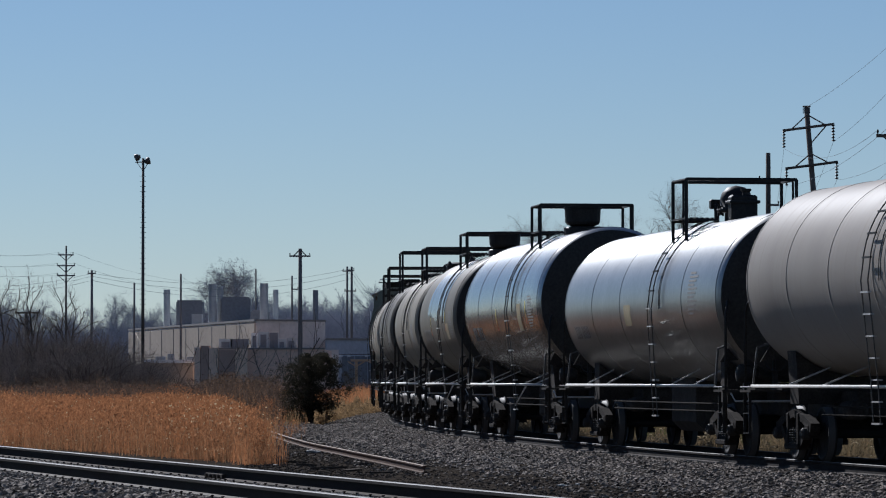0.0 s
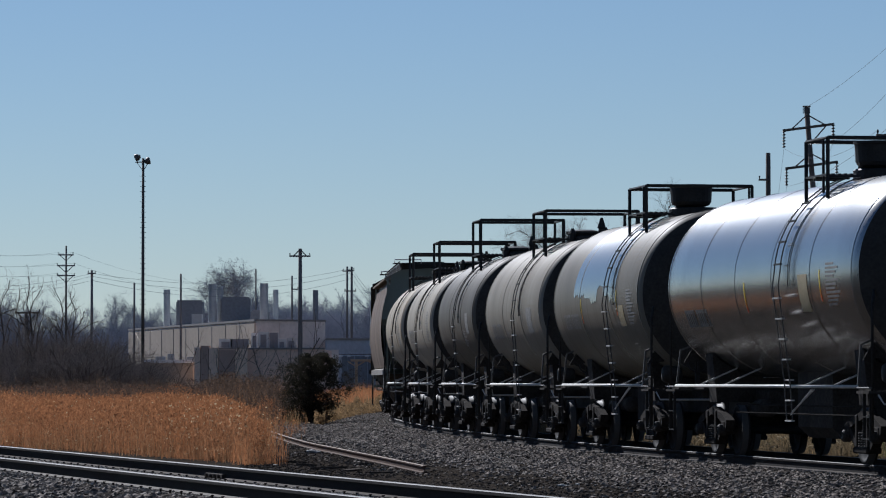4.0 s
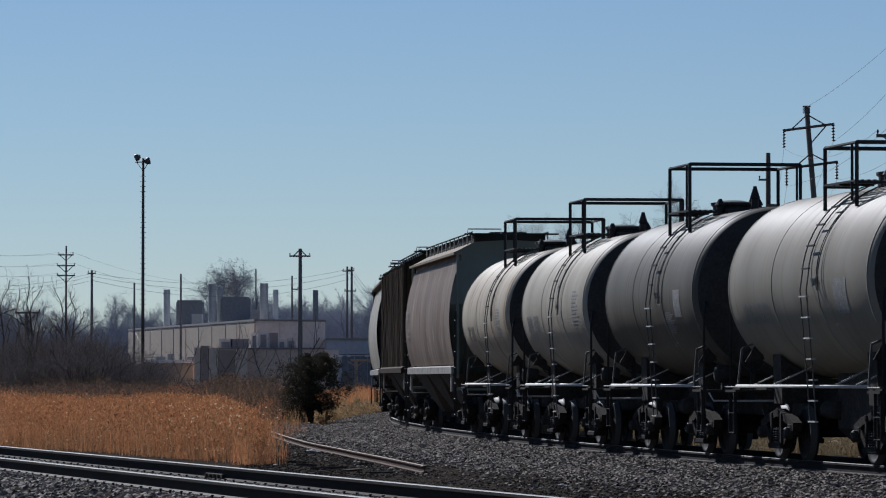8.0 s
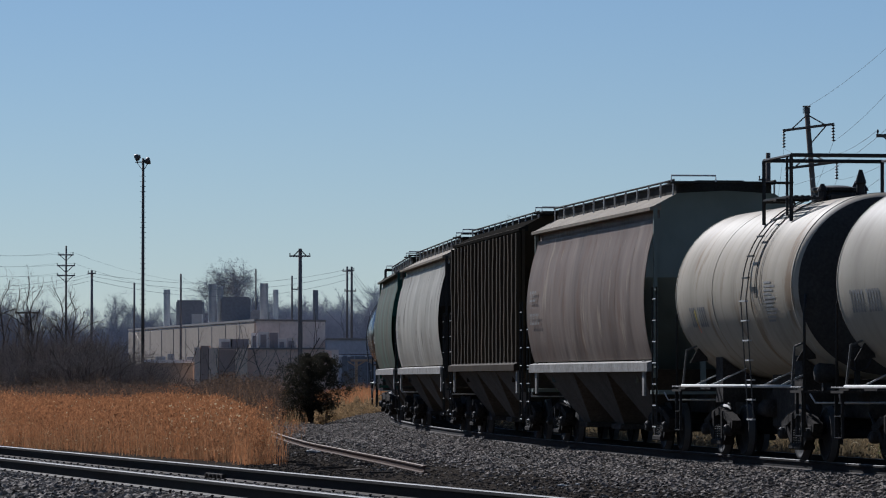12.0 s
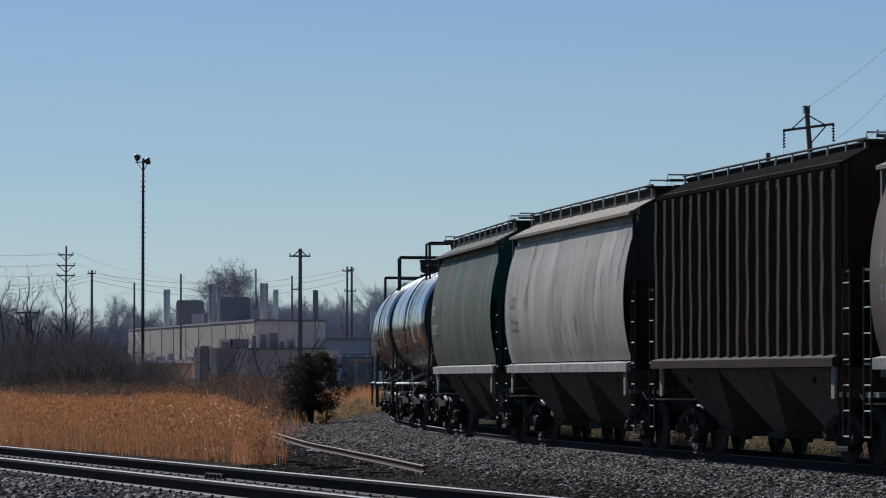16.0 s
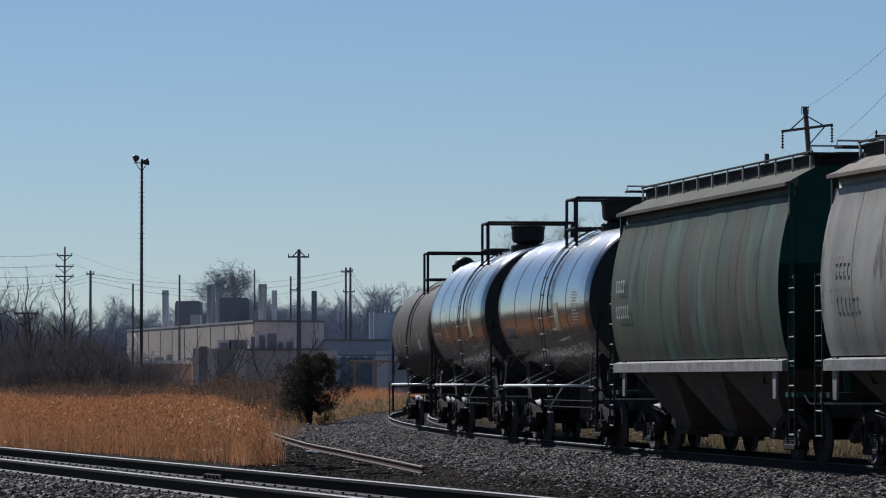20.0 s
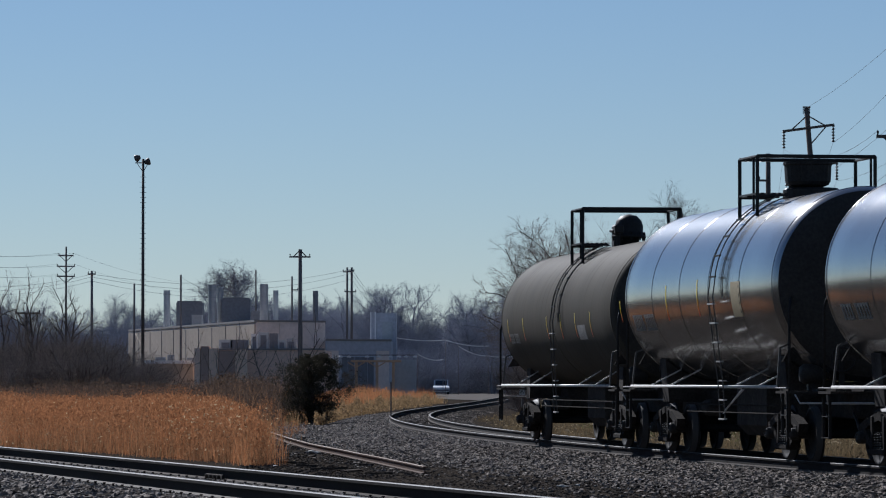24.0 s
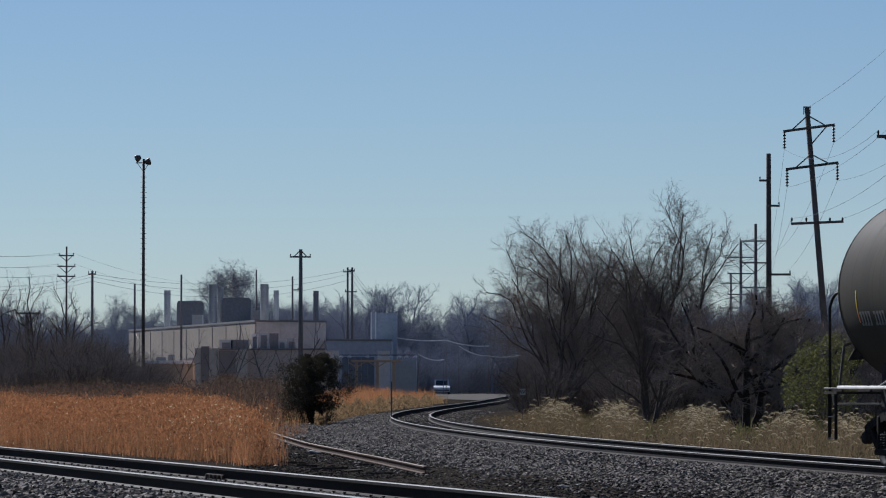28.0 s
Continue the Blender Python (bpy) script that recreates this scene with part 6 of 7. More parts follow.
    # bare trees at the field's edge on the far left
    e = bare_tree("bare_tree", 12.5, 41, 1, thin, "slender bare tree at the field's edge", r0=0.1)
    e.matrix_basis = pose(*spot(-93, 300), GROUND)
    for bb, d, r in ((-97.5, 310, 40), (-89.5, 330, 100), (-100, 290, 180), (-83, 370, 70), (-81, 350, 200), (-95, 340, 10), (-86, 330, 300)):
        copy_thing(e, pose(*spot(bb, d), GROUND, 0, 0, r))
    sap = bare_tree("sapling", 7.5, 51, 1, thin[1:], "thin bare sapling in the grass", r0=0.04)
    sap.matrix_basis = pose(*spot(-35.5, 190), GROUND)
    for bb, d in ((-51.5, 240), (-46.5, 230), (-38, 260), (-80, 260), (-73, 265), (-69, 300), (-60, 290)):
        copy_thing(sap, pose(*spot(bb, d), GROUND, 0, 0, bb * 7))
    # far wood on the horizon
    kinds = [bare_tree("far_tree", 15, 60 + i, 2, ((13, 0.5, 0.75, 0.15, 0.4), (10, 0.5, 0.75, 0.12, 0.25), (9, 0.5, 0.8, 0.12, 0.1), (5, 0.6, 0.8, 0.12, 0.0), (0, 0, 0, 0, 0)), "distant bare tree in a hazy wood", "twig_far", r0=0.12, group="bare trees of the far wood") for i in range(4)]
    for i, t in enumerate(kinds):
        t.matrix_basis = pose(*spot(-2 + 4 * i, 640), GROUND)
    for k in range(262):
        bb = -105 + 212 * (k + rng.random()) / 262
        d = rng.uniform(560, 760)
        big = -1.5 if bb < -52 or -18 < bb < 20 else 0.5
        copy_thing(kinds[k % 4], pose(*spot(bb, d), GROUND + (big if k % 3 else 0), 0, 0, rng.uniform(0, 360)) @ Matrix.Scale(rng.uniform(1.08, 1.3) if -52 < bb < -17 else rng.uniform(0.9, 1.25), 4))
    for bb, d, z in ((-14.5, 560, 1.45), (-10.5, 570, 1.5), (-25, 600, 1.3), (7.5, 560, 1.35), (10.5, 600, 1.4), (3, 620, 1.2), (11, 540, 1.1), (78, 400, 1.0), (90, 380, 1.0), (84, 420, 1.1), (95, 420, 1.1), (72, 320, 0.8), (80, 310, 0.85), (92, 300, 0.8), (66, 340, 0.85), (87, 330, 0.75), (60, 360, 0.8), (99, 320, 0.85)):
        copy_thing(kinds[int(bb * 10) % 4], pose(*spot(bb, d), GROUND, 0, 0, bb * 31) @ Matrix.Scale(z, 4))
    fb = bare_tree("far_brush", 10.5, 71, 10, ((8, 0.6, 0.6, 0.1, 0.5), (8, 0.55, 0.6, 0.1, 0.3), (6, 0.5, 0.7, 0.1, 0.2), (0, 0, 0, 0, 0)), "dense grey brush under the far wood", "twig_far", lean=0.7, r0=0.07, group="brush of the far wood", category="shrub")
    fb.matrix_basis = pose(*spot(-104, 560), GROUND)
    for k in range(220):
        copy_thing(fb, pose(*spot(-105 + 212 * (k + rng.random()) / 220, rng.uniform(530, 600)), GROUND - rng.uniform(0, 1.2), 0, 0, rng.uniform(0, 360)))
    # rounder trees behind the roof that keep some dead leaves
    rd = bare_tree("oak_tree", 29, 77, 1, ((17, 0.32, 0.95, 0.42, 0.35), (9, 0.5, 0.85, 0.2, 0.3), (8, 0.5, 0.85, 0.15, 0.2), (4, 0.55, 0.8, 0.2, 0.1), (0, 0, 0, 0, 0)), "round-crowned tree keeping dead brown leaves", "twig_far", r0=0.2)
    tips = [v.co.copy() for v in rd.children[-1].data.vertices]
    def crown(rng):
        return tips[rng.randrange(len(tips))] + Vector((rng.gauss(0, 0.45), rng.gauss(0, 0.45), rng.gauss(0, 0.45)))
    leaf_cloud("dead_leaves", rd, M["leaf_dry"], 11000, crown, 0.085, random.Random(9))
    rd.matrix_basis = pose(*spot(-53.2, 600), GROUND)
    copy_thing(rd, pose(*spot(-43.8, 590), GROUND, 0, 0, 200) @ Matrix.Scale(1.08, 4))
    copy_thing(rd, pose(*spot(-49.5, 640), GROUND - 4.0, 0, 0, 210))
    # cedar bush standing at the edge of the gravel
    cd = empty("cedar_bush", label="dark green dense cedar bush at the gravel's edge", category="bush")
    tw = Twigs()
    rg = random.Random(12)
    for k in range(60):
        a, el = rg.random() * 6.28, rg.uniform(0.2, 1.4)
        z0 = rg.uniform(0.1, 1.6)
        d = Vector((math.cos(a) * math.cos(el), math.sin(a) * math.cos(el), math.sin(el)))
        tw.branch([Vector((0, 0, z0)), Vector((0, 0, z0)) + d * 0.5, Vector((0, 0, z0)) + d * rg.uniform(0.7, 1.0)], 0.03, 0.008, 4)
    tw.branch([Vector((0, 0, -0.2)), Vector((0.03, 0, 1.2)), Vector((0, 0.03, 2.3))], 0.09, 0.03, 6)
    raw("trunk", tw.v, tw.f, M["bark"], cd)
    def bush(rng):
        while True:
            z = rng.random()
            w = 1.15 * (math.sin(math.pi * min(1, 0.22 + z * 0.70)) ** 0.6)
            a = rng.random() * 6.28
            w *= 1 + 0.85 * noise.noise(Vector((math.cos(a) * 1.4, math.sin(a) * 1.4, z * 3.2)))
            w *= 1 + 0.5 * noise.noise(Vector((math.cos(a) * 4.5, math.sin(a) * 4.5, z * 9.0)))
            r = w * math.sqrt(rng.random())
            p = Vector((math.cos(a) * r * (1.25 - 0.3 * z) - 0.15 + 0.4 * z, math.sin(a) * r, 0.05 + 2.65 * z + 0.25 * r * rng.random()))
            if noise.noise(p * 3.4) > 0.0 or r < w * 0.3:
                return p
    leaf_cloud("foliage", cd, M["needle"], 40000, bush, 0.045, random.Random(4), 0.8)
    cd.matrix_basis = pose(*spot(-29.4, 170), GROUND) @ Matrix.Diagonal((1.13, 1.1, 0.95, 1))
    # yellow-green bush near the right-hand line
    gb = bare_tree("green_bush", 3.4, 88, 5, ((7, 0.6, 0.6, 0.15, 0.5), (6, 0.5, 0.6, 0.1, 0.3), (0, 0, 0, 0, 0)), "loose yellow-green leafy bush beyond the track", lean=0.5, r0=0.03, category="bush")
    def loose(rng):
        while True:
            p = Vector((rng.uniform(-1, 1), rng.uniform(-1, 1), rng.uniform(-1, 1)))
            if p.length < 1 and noise.noise(p * 3.0 + Vector((5, 0, 0))) > 0.02:
                return Vector((p.x * 1.3 + 0.25 * p.z, p.y * 1.3, 1.6 + p.z * 1.45))
    leaf_cloud("leaves", gb, M["leaf"], 9500, loose, 0.05, random.Random(6))
    gb.matrix_basis = pose(*spot(84.0, 140), GROUND + 0.1)


def grass(name, mats, places, label, low, high, width, rng, blades=7, spread=0.16, bend=0.25, plume=0.0, category="grass"):
    """Tufts of bent blades; some carry a drooping plume."""
    v, f, mi = [], [], []
    for x, y, z, s in places:
        for b in range(blades):
            a = rng.random() * math.tau
            h = rng.uniform(low, high) * s
            ox, oy = rng.gauss(0, spread * 0.4), rng.gauss(0, spread * 0.4)
            lx, ly = math.cos(a) * bend * h * rng.random(), math.sin(a) * bend * h * rng.random()
            wx = width * rng.uniform(0.6, 1.3)
            k = len(v)
            px, py = x + ox, y + oy
            v += [(px - wx, py, z - 0.05), (px + wx, py, z - 0.05), (px + lx * 0.35 + wx * 0.8, py + ly * 0.35, z + h * 0.55), (px + lx * 0.35 - wx * 0.8, py + ly * 0.35, z + h * 0.55), (px + lx, py + ly, z + h)]
            f += [(k, k + 1, k + 2, k + 3), (k + 3, k + 2, k + 4)]
            q = 1 if rng.random() < 0.12 else 0
            mi += [q, q]
            if plume and rng.random() < plume * (2.4 if s > 0.6 else 0.15):
                dx = rng.choice((-1, 1)) * rng.uniform(0.5, 1)
                k = len(v)
                tx, ty, tz = px + lx, py + ly, z + h
                pts = [(0, 0), (0.06, 0.055), (0.14, 0.06), (0.21, 0.02)]
                for i, (u, w) in enumerate(pts):
                    hw = (0.004, 0.011, 0.010, 0.003)[i]
                    v += [(tx + dx * u, ty, tz + w - hw - 0.03), (tx + dx * u, ty + 0.01, tz + w + hw - 0.03)]
                for i in range(3):
                    f.append((k + 2 * i, k + 2 * i + 1, k + 2 * i + 3, k + 2 * i + 2))
                    mi.append(2 if len(mats) > 2 else 1)
    ob = raw(name, v, f, mats)
    ob.data.polygons.foreach_set("material_index", mi)
    return tagged(ob, label, category, kind="stuff")


def specks(name, mat, pts, size, seed, label, lean=0.8, thin=0.22):
    """Very many small slivers of leaf and seed, mostly upright, as one loose mass."""
    g = np.random.RandomState(seed)
    P = np.array(pts, float)
    n = len(P)
    a = g.normal(0, 1, (n, 3)) + np.array((0, 0, lean * 2.0))
    a /= np.linalg.norm(a, axis=1)[:, None]
    t = g.uniform(0, math.tau, n)
    b = np.cross(a, np.stack([np.cos(t), np.sin(t), np.zeros(n)], 1))
    b /= np.linalg.norm(b, axis=1)[:, None] + 1e-6
    k = (size * g.uniform(0.5, 1.4, n))[:, None]
    V = np.stack([P - b * k * thin, P + a * k, P + b * k * thin, P - a * k * 0.5], 1).reshape(-1, 3)
    ob = raw(name, V.tolist(), np.arange(n * 4).reshape(-1, 4).tolist(), mat)
    return tagged(ob, label, "grass", kind="stuff")


def stand_height(b, d):
    """Height of the orange stand, in metres, by bearing and distance: it rises and sinks in drifts."""
    h = 0.92 + 0.34 * noise.noise(Vector((b * 0.17, d * 0.012, 3))) + 0.24 * noise.noise(Vector((b * 0.6, d * 0.05, 8)))
    h += 0.22 * math.exp(-((b + 60) / 5) ** 2)
    if b > -50:
        h *= 0.9
    return max(0.3, h)


def build_grass():
    rng = random.Random(21)
    # orange field: near edge runs along the front track, its end breaks up into loose clumps
    pl = []
    while len(pl) < 12500:
        d = 88 + 170 * rng.random() ** 2.0
        b = rng.uniform(-101, -31)
        x, y = spot(b, d)
        edge = 87 + (-b - 38) * 0.42 + 3.0 * noise.noise(Vector((b * 0.5, 0, 0)))
        if y < edge:
            continue
        if b > -46.5:
            keep = 0.10 if b < -42.6 else 0.0
            if -42.6 < b < -39.8 and d < 100:
                keep = 0.42
            elif -36.8 < b < -34.8 and 117 < d < 136:
                keep = 0.22
            elif -33.2 < b < -31.8 and 133 < d < 145:
                keep = 0.2
            elif b < -37.5 and d > 150:
                keep = 0.45
            if rng.random() > keep:
                continue
        pl.append((x, y, GROUND, stand_height(b, d) * (1.0 if b < -37.5 else (0.7 if b < -34 else 0.4)), b))
    field = [(p[0], p[1], p[2], p[3]) for p in pl]
    grass("orange_grass", [M["broom"], M["broom_tan"], M["plume"]], field, "tall dry orange broomsedge grass covering the field", 0.45, 1.15, 0.003, rng, 4, 0.6, 0.6, 0.0)
    fv = random.Random(77)
    top, low, pale = [], [], []
    for k in range(400000):
        p = pl[fv.randrange(len(pl))]
        f = fv.random() ** 0.75
        j = 0.3 if p[4] < -47 else 0.12
        q = (p[0] + fv.gauss(0, j), p[1] + fv.gauss(0, j), GROUND + 1.12 * p[3] * f)
        (top if f > 0.25 + 0.5 * fv.random() else low).append(q)
    for k in range(16000):
        p = pl[fv.randrange(len(pl))]
        if p[1] > 150 or fv.random() > (1.0 if -57 < p[4] < -43 else 0.4):
            continue
        pale.append((p[0] + fv.gauss(0, 0.3), p[1] + fv.gauss(0, 0.3), GROUND + 1.1 * p[3] * fv.random() ** (0.5 if p[4] > -57 else 1.0)))
    specks("orange_grass", M["broom"], top, 0.04, 1, "fine orange leaf and seed in the upper stand")
    specks("tan_grass", M["broom_tan"], low, 0.04, 2, "duller tan leaf low in the stand")
    specks("pale_fleck", M["plume"], pale, 0.036, 3, "tiny pale seed tufts in the orange grass", 0.2, 0.4)
    foot = [(p[0], p[1], p[2], 1.0) for p in pl if p[1] < 125][::5]
    grass("low_grass", [M["broom_tan"], M["broom_pale"]], foot, "short dull grass at the foot of the stand", 0.12, 0.4, 0.005, rng, 7, 0.6, 0.7)
    # dead brown weeds rising behind the stand
    wd, ws = [], []
    while len(wd) < 3000:
        b = rng.uniform(-60, -32) if rng.random() < 0.4 else rng.uniform(-101, -60)
        d = rng.uniform(150, 235)
        if b > -38 and d < 178:
            continue
        h = 1.2 + 0.9 * noise.noise(Vector((b * 0.35, d * 0.03, 17))) + (0.45 if -52 < b < -36 else 0.1)
        if h > 0.9:
            wd.append((*spot(b, d), GROUND, h))
    grass("dead_weeds", [M["weed"], M["broom_tan"]], wd, "tall dead brown weeds behind the orange grass", 0.5, 1.1, 0.006, rng, 6, 0.7, 0.5, category="weeds")
    for k in range(50000):
        p = wd[fv.randrange(len(wd))]
        ws.append((p[0] + fv.gauss(0, 0.35), p[1] + fv.gauss(0, 0.3), GROUND + p[3] * fv.random() ** 0.8))
    specks("dead_weeds", M["weed"], ws, 0.075, 4, "loose brown seed and leaf of dead weeds", 0.5)
    pl = []
    while len(pl) < 5200:
        d = 178 + 300 * rng.random() ** 1.6
        b = rng.uniform(-100, 3)
        x, y = spot(b, d)
        if b > min(-26 + (d - 190) * 0.18, -2.6):
            continue
        pl.append((x, y, GROUND, 0.95 + 0.7 * noise.noise(Vector((x * 0.25, y * 0.03, 9)))))
    grass("orange_grass", [M["broom"], M["broom_pale"]], pl, "farther stand of dry orange grass", 0.4, 1.1, 0.014, rng, 8, 0.7, 0.4)
    pl = []
    while len(pl) < 900:
        d = rng.uniform(186, 330)
        b = -26 + (d - 190) * 0.18 + rng.uniform(-4, 1.0)
        pl.append((*spot(b, d), GROUND, rng.uniform(0.5, 1)))
    grass("pale_grass", [M["broom_pale"], M["straw"]], pl, "pale fringe of dry grass along the gravel", 0.3, 0.8, 0.012, rng, 9, 0.6, 0.4)
    ed = []
    for k in range(16000):
        d = 165 + 130 * fv.random() ** 1.5
        b = min(-26.5 + (d - 165) * 0.19, -2.5) - 11 * fv.random() ** 1.8
        if b < -28.5 + (d - 165) * 0.05:
            continue
        lump = 0.5 + 0.6 * noise.noise(Vector((b * 0.6, d * 0.05, 2)))
        ed.append((*spot(b, d), GROUND + max(0.12, lump) * fv.random()))
    specks("pale_grass", M["broom_pale"], ed, 0.085, 5, "pale feathery dry grass where the field meets the gravel", 0.5, 0.3)
    # pale tufts where the field meets the gravel
    pl = []
    while len(pl) < 170:
        b = rng.uniform(-48, -23)
        d = rng.uniform(98, 200)
        if b > -38 and d < 150 + (b + 38) * 2.2:
            continue
        pl.append((*spot(b, d), GROUND, rng.uniform(0.5, 1)))
    grass("pale_grass", [M["broom_pale"], M["broom"]], pl, "pale dry grass at the edge of the gravel", 0.3, 0.9, 0.006, rng, 7, 0.35, 0.4)
    # straw with drooping plumes behind the main track, in separate clumps with low growth between
    pl, fluff = [], []
    clumps = ((24, 6.0), (38.5, 4.6), (56.5, 6.5), (77, 6.0), (90, 5.0))
    for k in range(15000):
        s = -45 + 175 * rng.random()
        w = -2.9 - 7.0 * rng.random() ** 1.3
        x, y, h = on_track(s, w)
        b = x / y * 1000
        full = max(math.exp(-((b - c) / q) ** 2) for c, q in clumps)
        full *= 0.75 + 0.5 * noise.noise(Vector((b * 0.5, w * 0.5, 4)))
        if rng.random() < 0.15 + 0.95 * full:
            tall = (0.20 + 0.85 * full) * (0.5 + 0.5 * min(1, (-w - 2.6) / 2.2)) * (0.85 + 0.3 * noise.noise(Vector((x, y, 7)) * 0.4))
            pl.append((x, y, GROUND - 0.05, tall))
            for i in range(6):
                fluff.append((x + rng.gauss(0, 0.2), y + rng.gauss(0, 0.2), GROUND + tall * 1.1 * rng.random()))
    specks("straw_grass", M["straw"], fluff, 0.05, 6, "loose straw-coloured leaf among the tall grass", 0.6, 0.25)
    grass("straw_grass", [M["straw"], M["broom_pale"], M["plume"]], pl, "tall straw-coloured grass with drooping pale plumes", 0.45, 1.2, 0.005, rng, 6, 0.35, 0.6, 0.10)
    pl = []
    for k in range(3500):
        s = -45 + 190 * rng.random()
        x, y, h = on_track(s, -5 - 26 * rng.random())
        pl.append((x, y, GROUND, rng.uniform(0.6, 1.2)))
    grass("green_grass", [M["lawn"], M["straw"]], pl, "short green grass behind the straw", 0.12, 0.3, 0.02, rng, 6, 0.4, 0.5)


def stones(name, places, mat, parent, label, low, high, rng, flat=0.7):
    """Angular stones, each a squashed irregular octahedron."""
    n = len(places)
    g = np.random.RandomState(rng.randrange(9999))
    base = np.array([(1, 0, 0), (0, 1, 0), (-1, 0, 0), (0, -1, 0), (0, 0, 1), (0, 0, -1)], float)
    tri = np.array([(0, 1, 4), (1, 2, 4), (2, 3, 4), (3, 0, 4), (1, 0, 5), (2, 1, 5), (3, 2, 5), (0, 3, 5)])
    P = np.array(places)
    sz = g.uniform(low, high, (n, 1, 1))
    V = base[None] * g.uniform(0.6, 1.25, (n, 6, 1)) + g.normal(0, 0.16, (n, 6, 3))
    a = g.uniform(0, math.tau, n)
    b = g.uniform(-0.8, 0.8, n)
    c, s = np.cos(a)[:, None], np.sin(a)[:, None]
    cb, sb = np.cos(b)[:, None], np.sin(b)[:, None]
    y1, z1 = V[:, :, 1] * cb - V[:, :, 2] * sb, V[:, :, 1] * sb + V[:, :, 2] * cb
    V = np.stack([V[:, :, 0] * c - y1 * s, V[:, :, 0] * s + y1 * c, z1 * flat], 2) * sz + P[:, None, :]
    F = (tri[None] + (np.arange(n) * 6)[:, None, None]).reshape(-1, 3)
    ob = raw(name, V.reshape(-1, 3).tolist(), F.tolist(), mat, parent, label)
    if not parent:
        tagged(ob, category="stones")
    return tagged(ob, kind="stuff")


def bed_z(w):
    return float(np.interp(w, (-3.4, -1.8, -0.9, 0, 0.9, 1.9, 3.0, 4.2), (-0.45, -0.2, -0.185, -0.19, -0.185, -0.20, -0.30, -0.42)))


def build_stones():
    rng = random.Random(33)
    pl = []
    while len(pl) < 50000:
        s = -22 + 175 * rng.random() ** 1.25
        w = rng.uniform(0.9, 7.0)
        if w > 3.4 and rng.random() < min(0.93, (w - 3.4) * 0.42):
            continue
        x, y, h = on_track(s, w)
        pl.append((x, y, max(bed_z(w) if w < 4.2 else -9, GROUND) + 0.01))
    for k in range(9000):
        s = -22 + 190 * rng.random()
        w = rng.uniform(-2.6, 0.9)
        if abs(abs(w) - 0.755) < 0.12:
            continue
        x, y, h = on_track(s, w)
        pl.append((x, y, bed_z(w) - 0.005))
    stones("ballast_stone", pl, M["stone"], MAIN, "grey crushed ballast stones", 0.018, 0.062, rng, 0.55)
    pl = []
    for k in range(26000):
        u = -10 + 42 * rng.random()
        w = rng.uniform(-2.6, 4.2)
        if abs(abs(w) - 0.755) < 0.12:
            continue
        x, y = front_line(u, w)
        z = FT + float(np.interp(w, (-3.4, -1.9, -1.2, 0, 1.2, 2.2, 4.5), (-0.55, -0.2, -0.165, -0.17, -0.165, -0.2, -0.5)))
        pl.append((x, y, max(z, ground_z(x, y)) + 0.0))
    stones("ballast_stone", pl, M["stone"], FRONT, "grey crushed ballast stones", 0.018, 0.055, rng, 0.6)
    pl = []
    for k in range(26000):
        d = 58 + 60 * rng.random() ** 1.3
        x, y = spot(rng.uniform(-45, 60), d)
        pl.append((x, y, GROUND))
    stones("loose_clod", pl, M["clod"], None, "dark clods and lumps on bare soil", 0.012, 0.045, rng, 0.5)


def build_edge_stones():
    """Pale broken stone lying along the rail feet."""
    rng = random.Random(44)
    pl = []
    for k in range(5200):
        s = -22 + 150 * rng.random()
        w = 0.755 + 0.115 + abs(rng.gauss(0, 0.03))
        x, y, h = on_track(s, w)
        pl.append((x, y, bed_z(w) + 0.02))
    stones("pale_stone", pl, M["stone_pale"], MAIN, "pale broken stones along the rail foot", 0.012, 0.032, rng)
    pl = []
    for k in range(2600):
        u = -10 + 34 * rng.random()
        w = rng.choice((0.60, 0.60, 0.9, -0.62, -0.9)) + rng.gauss(0, 0.05)
        x, y = front_line(u, w)
        pl.append((x, y, FT - 0.15))
    stones("pale_stone", pl, M["stone_pale"], FRONT, "pale broken stones between the rails", 0.012, 0.034, rng)


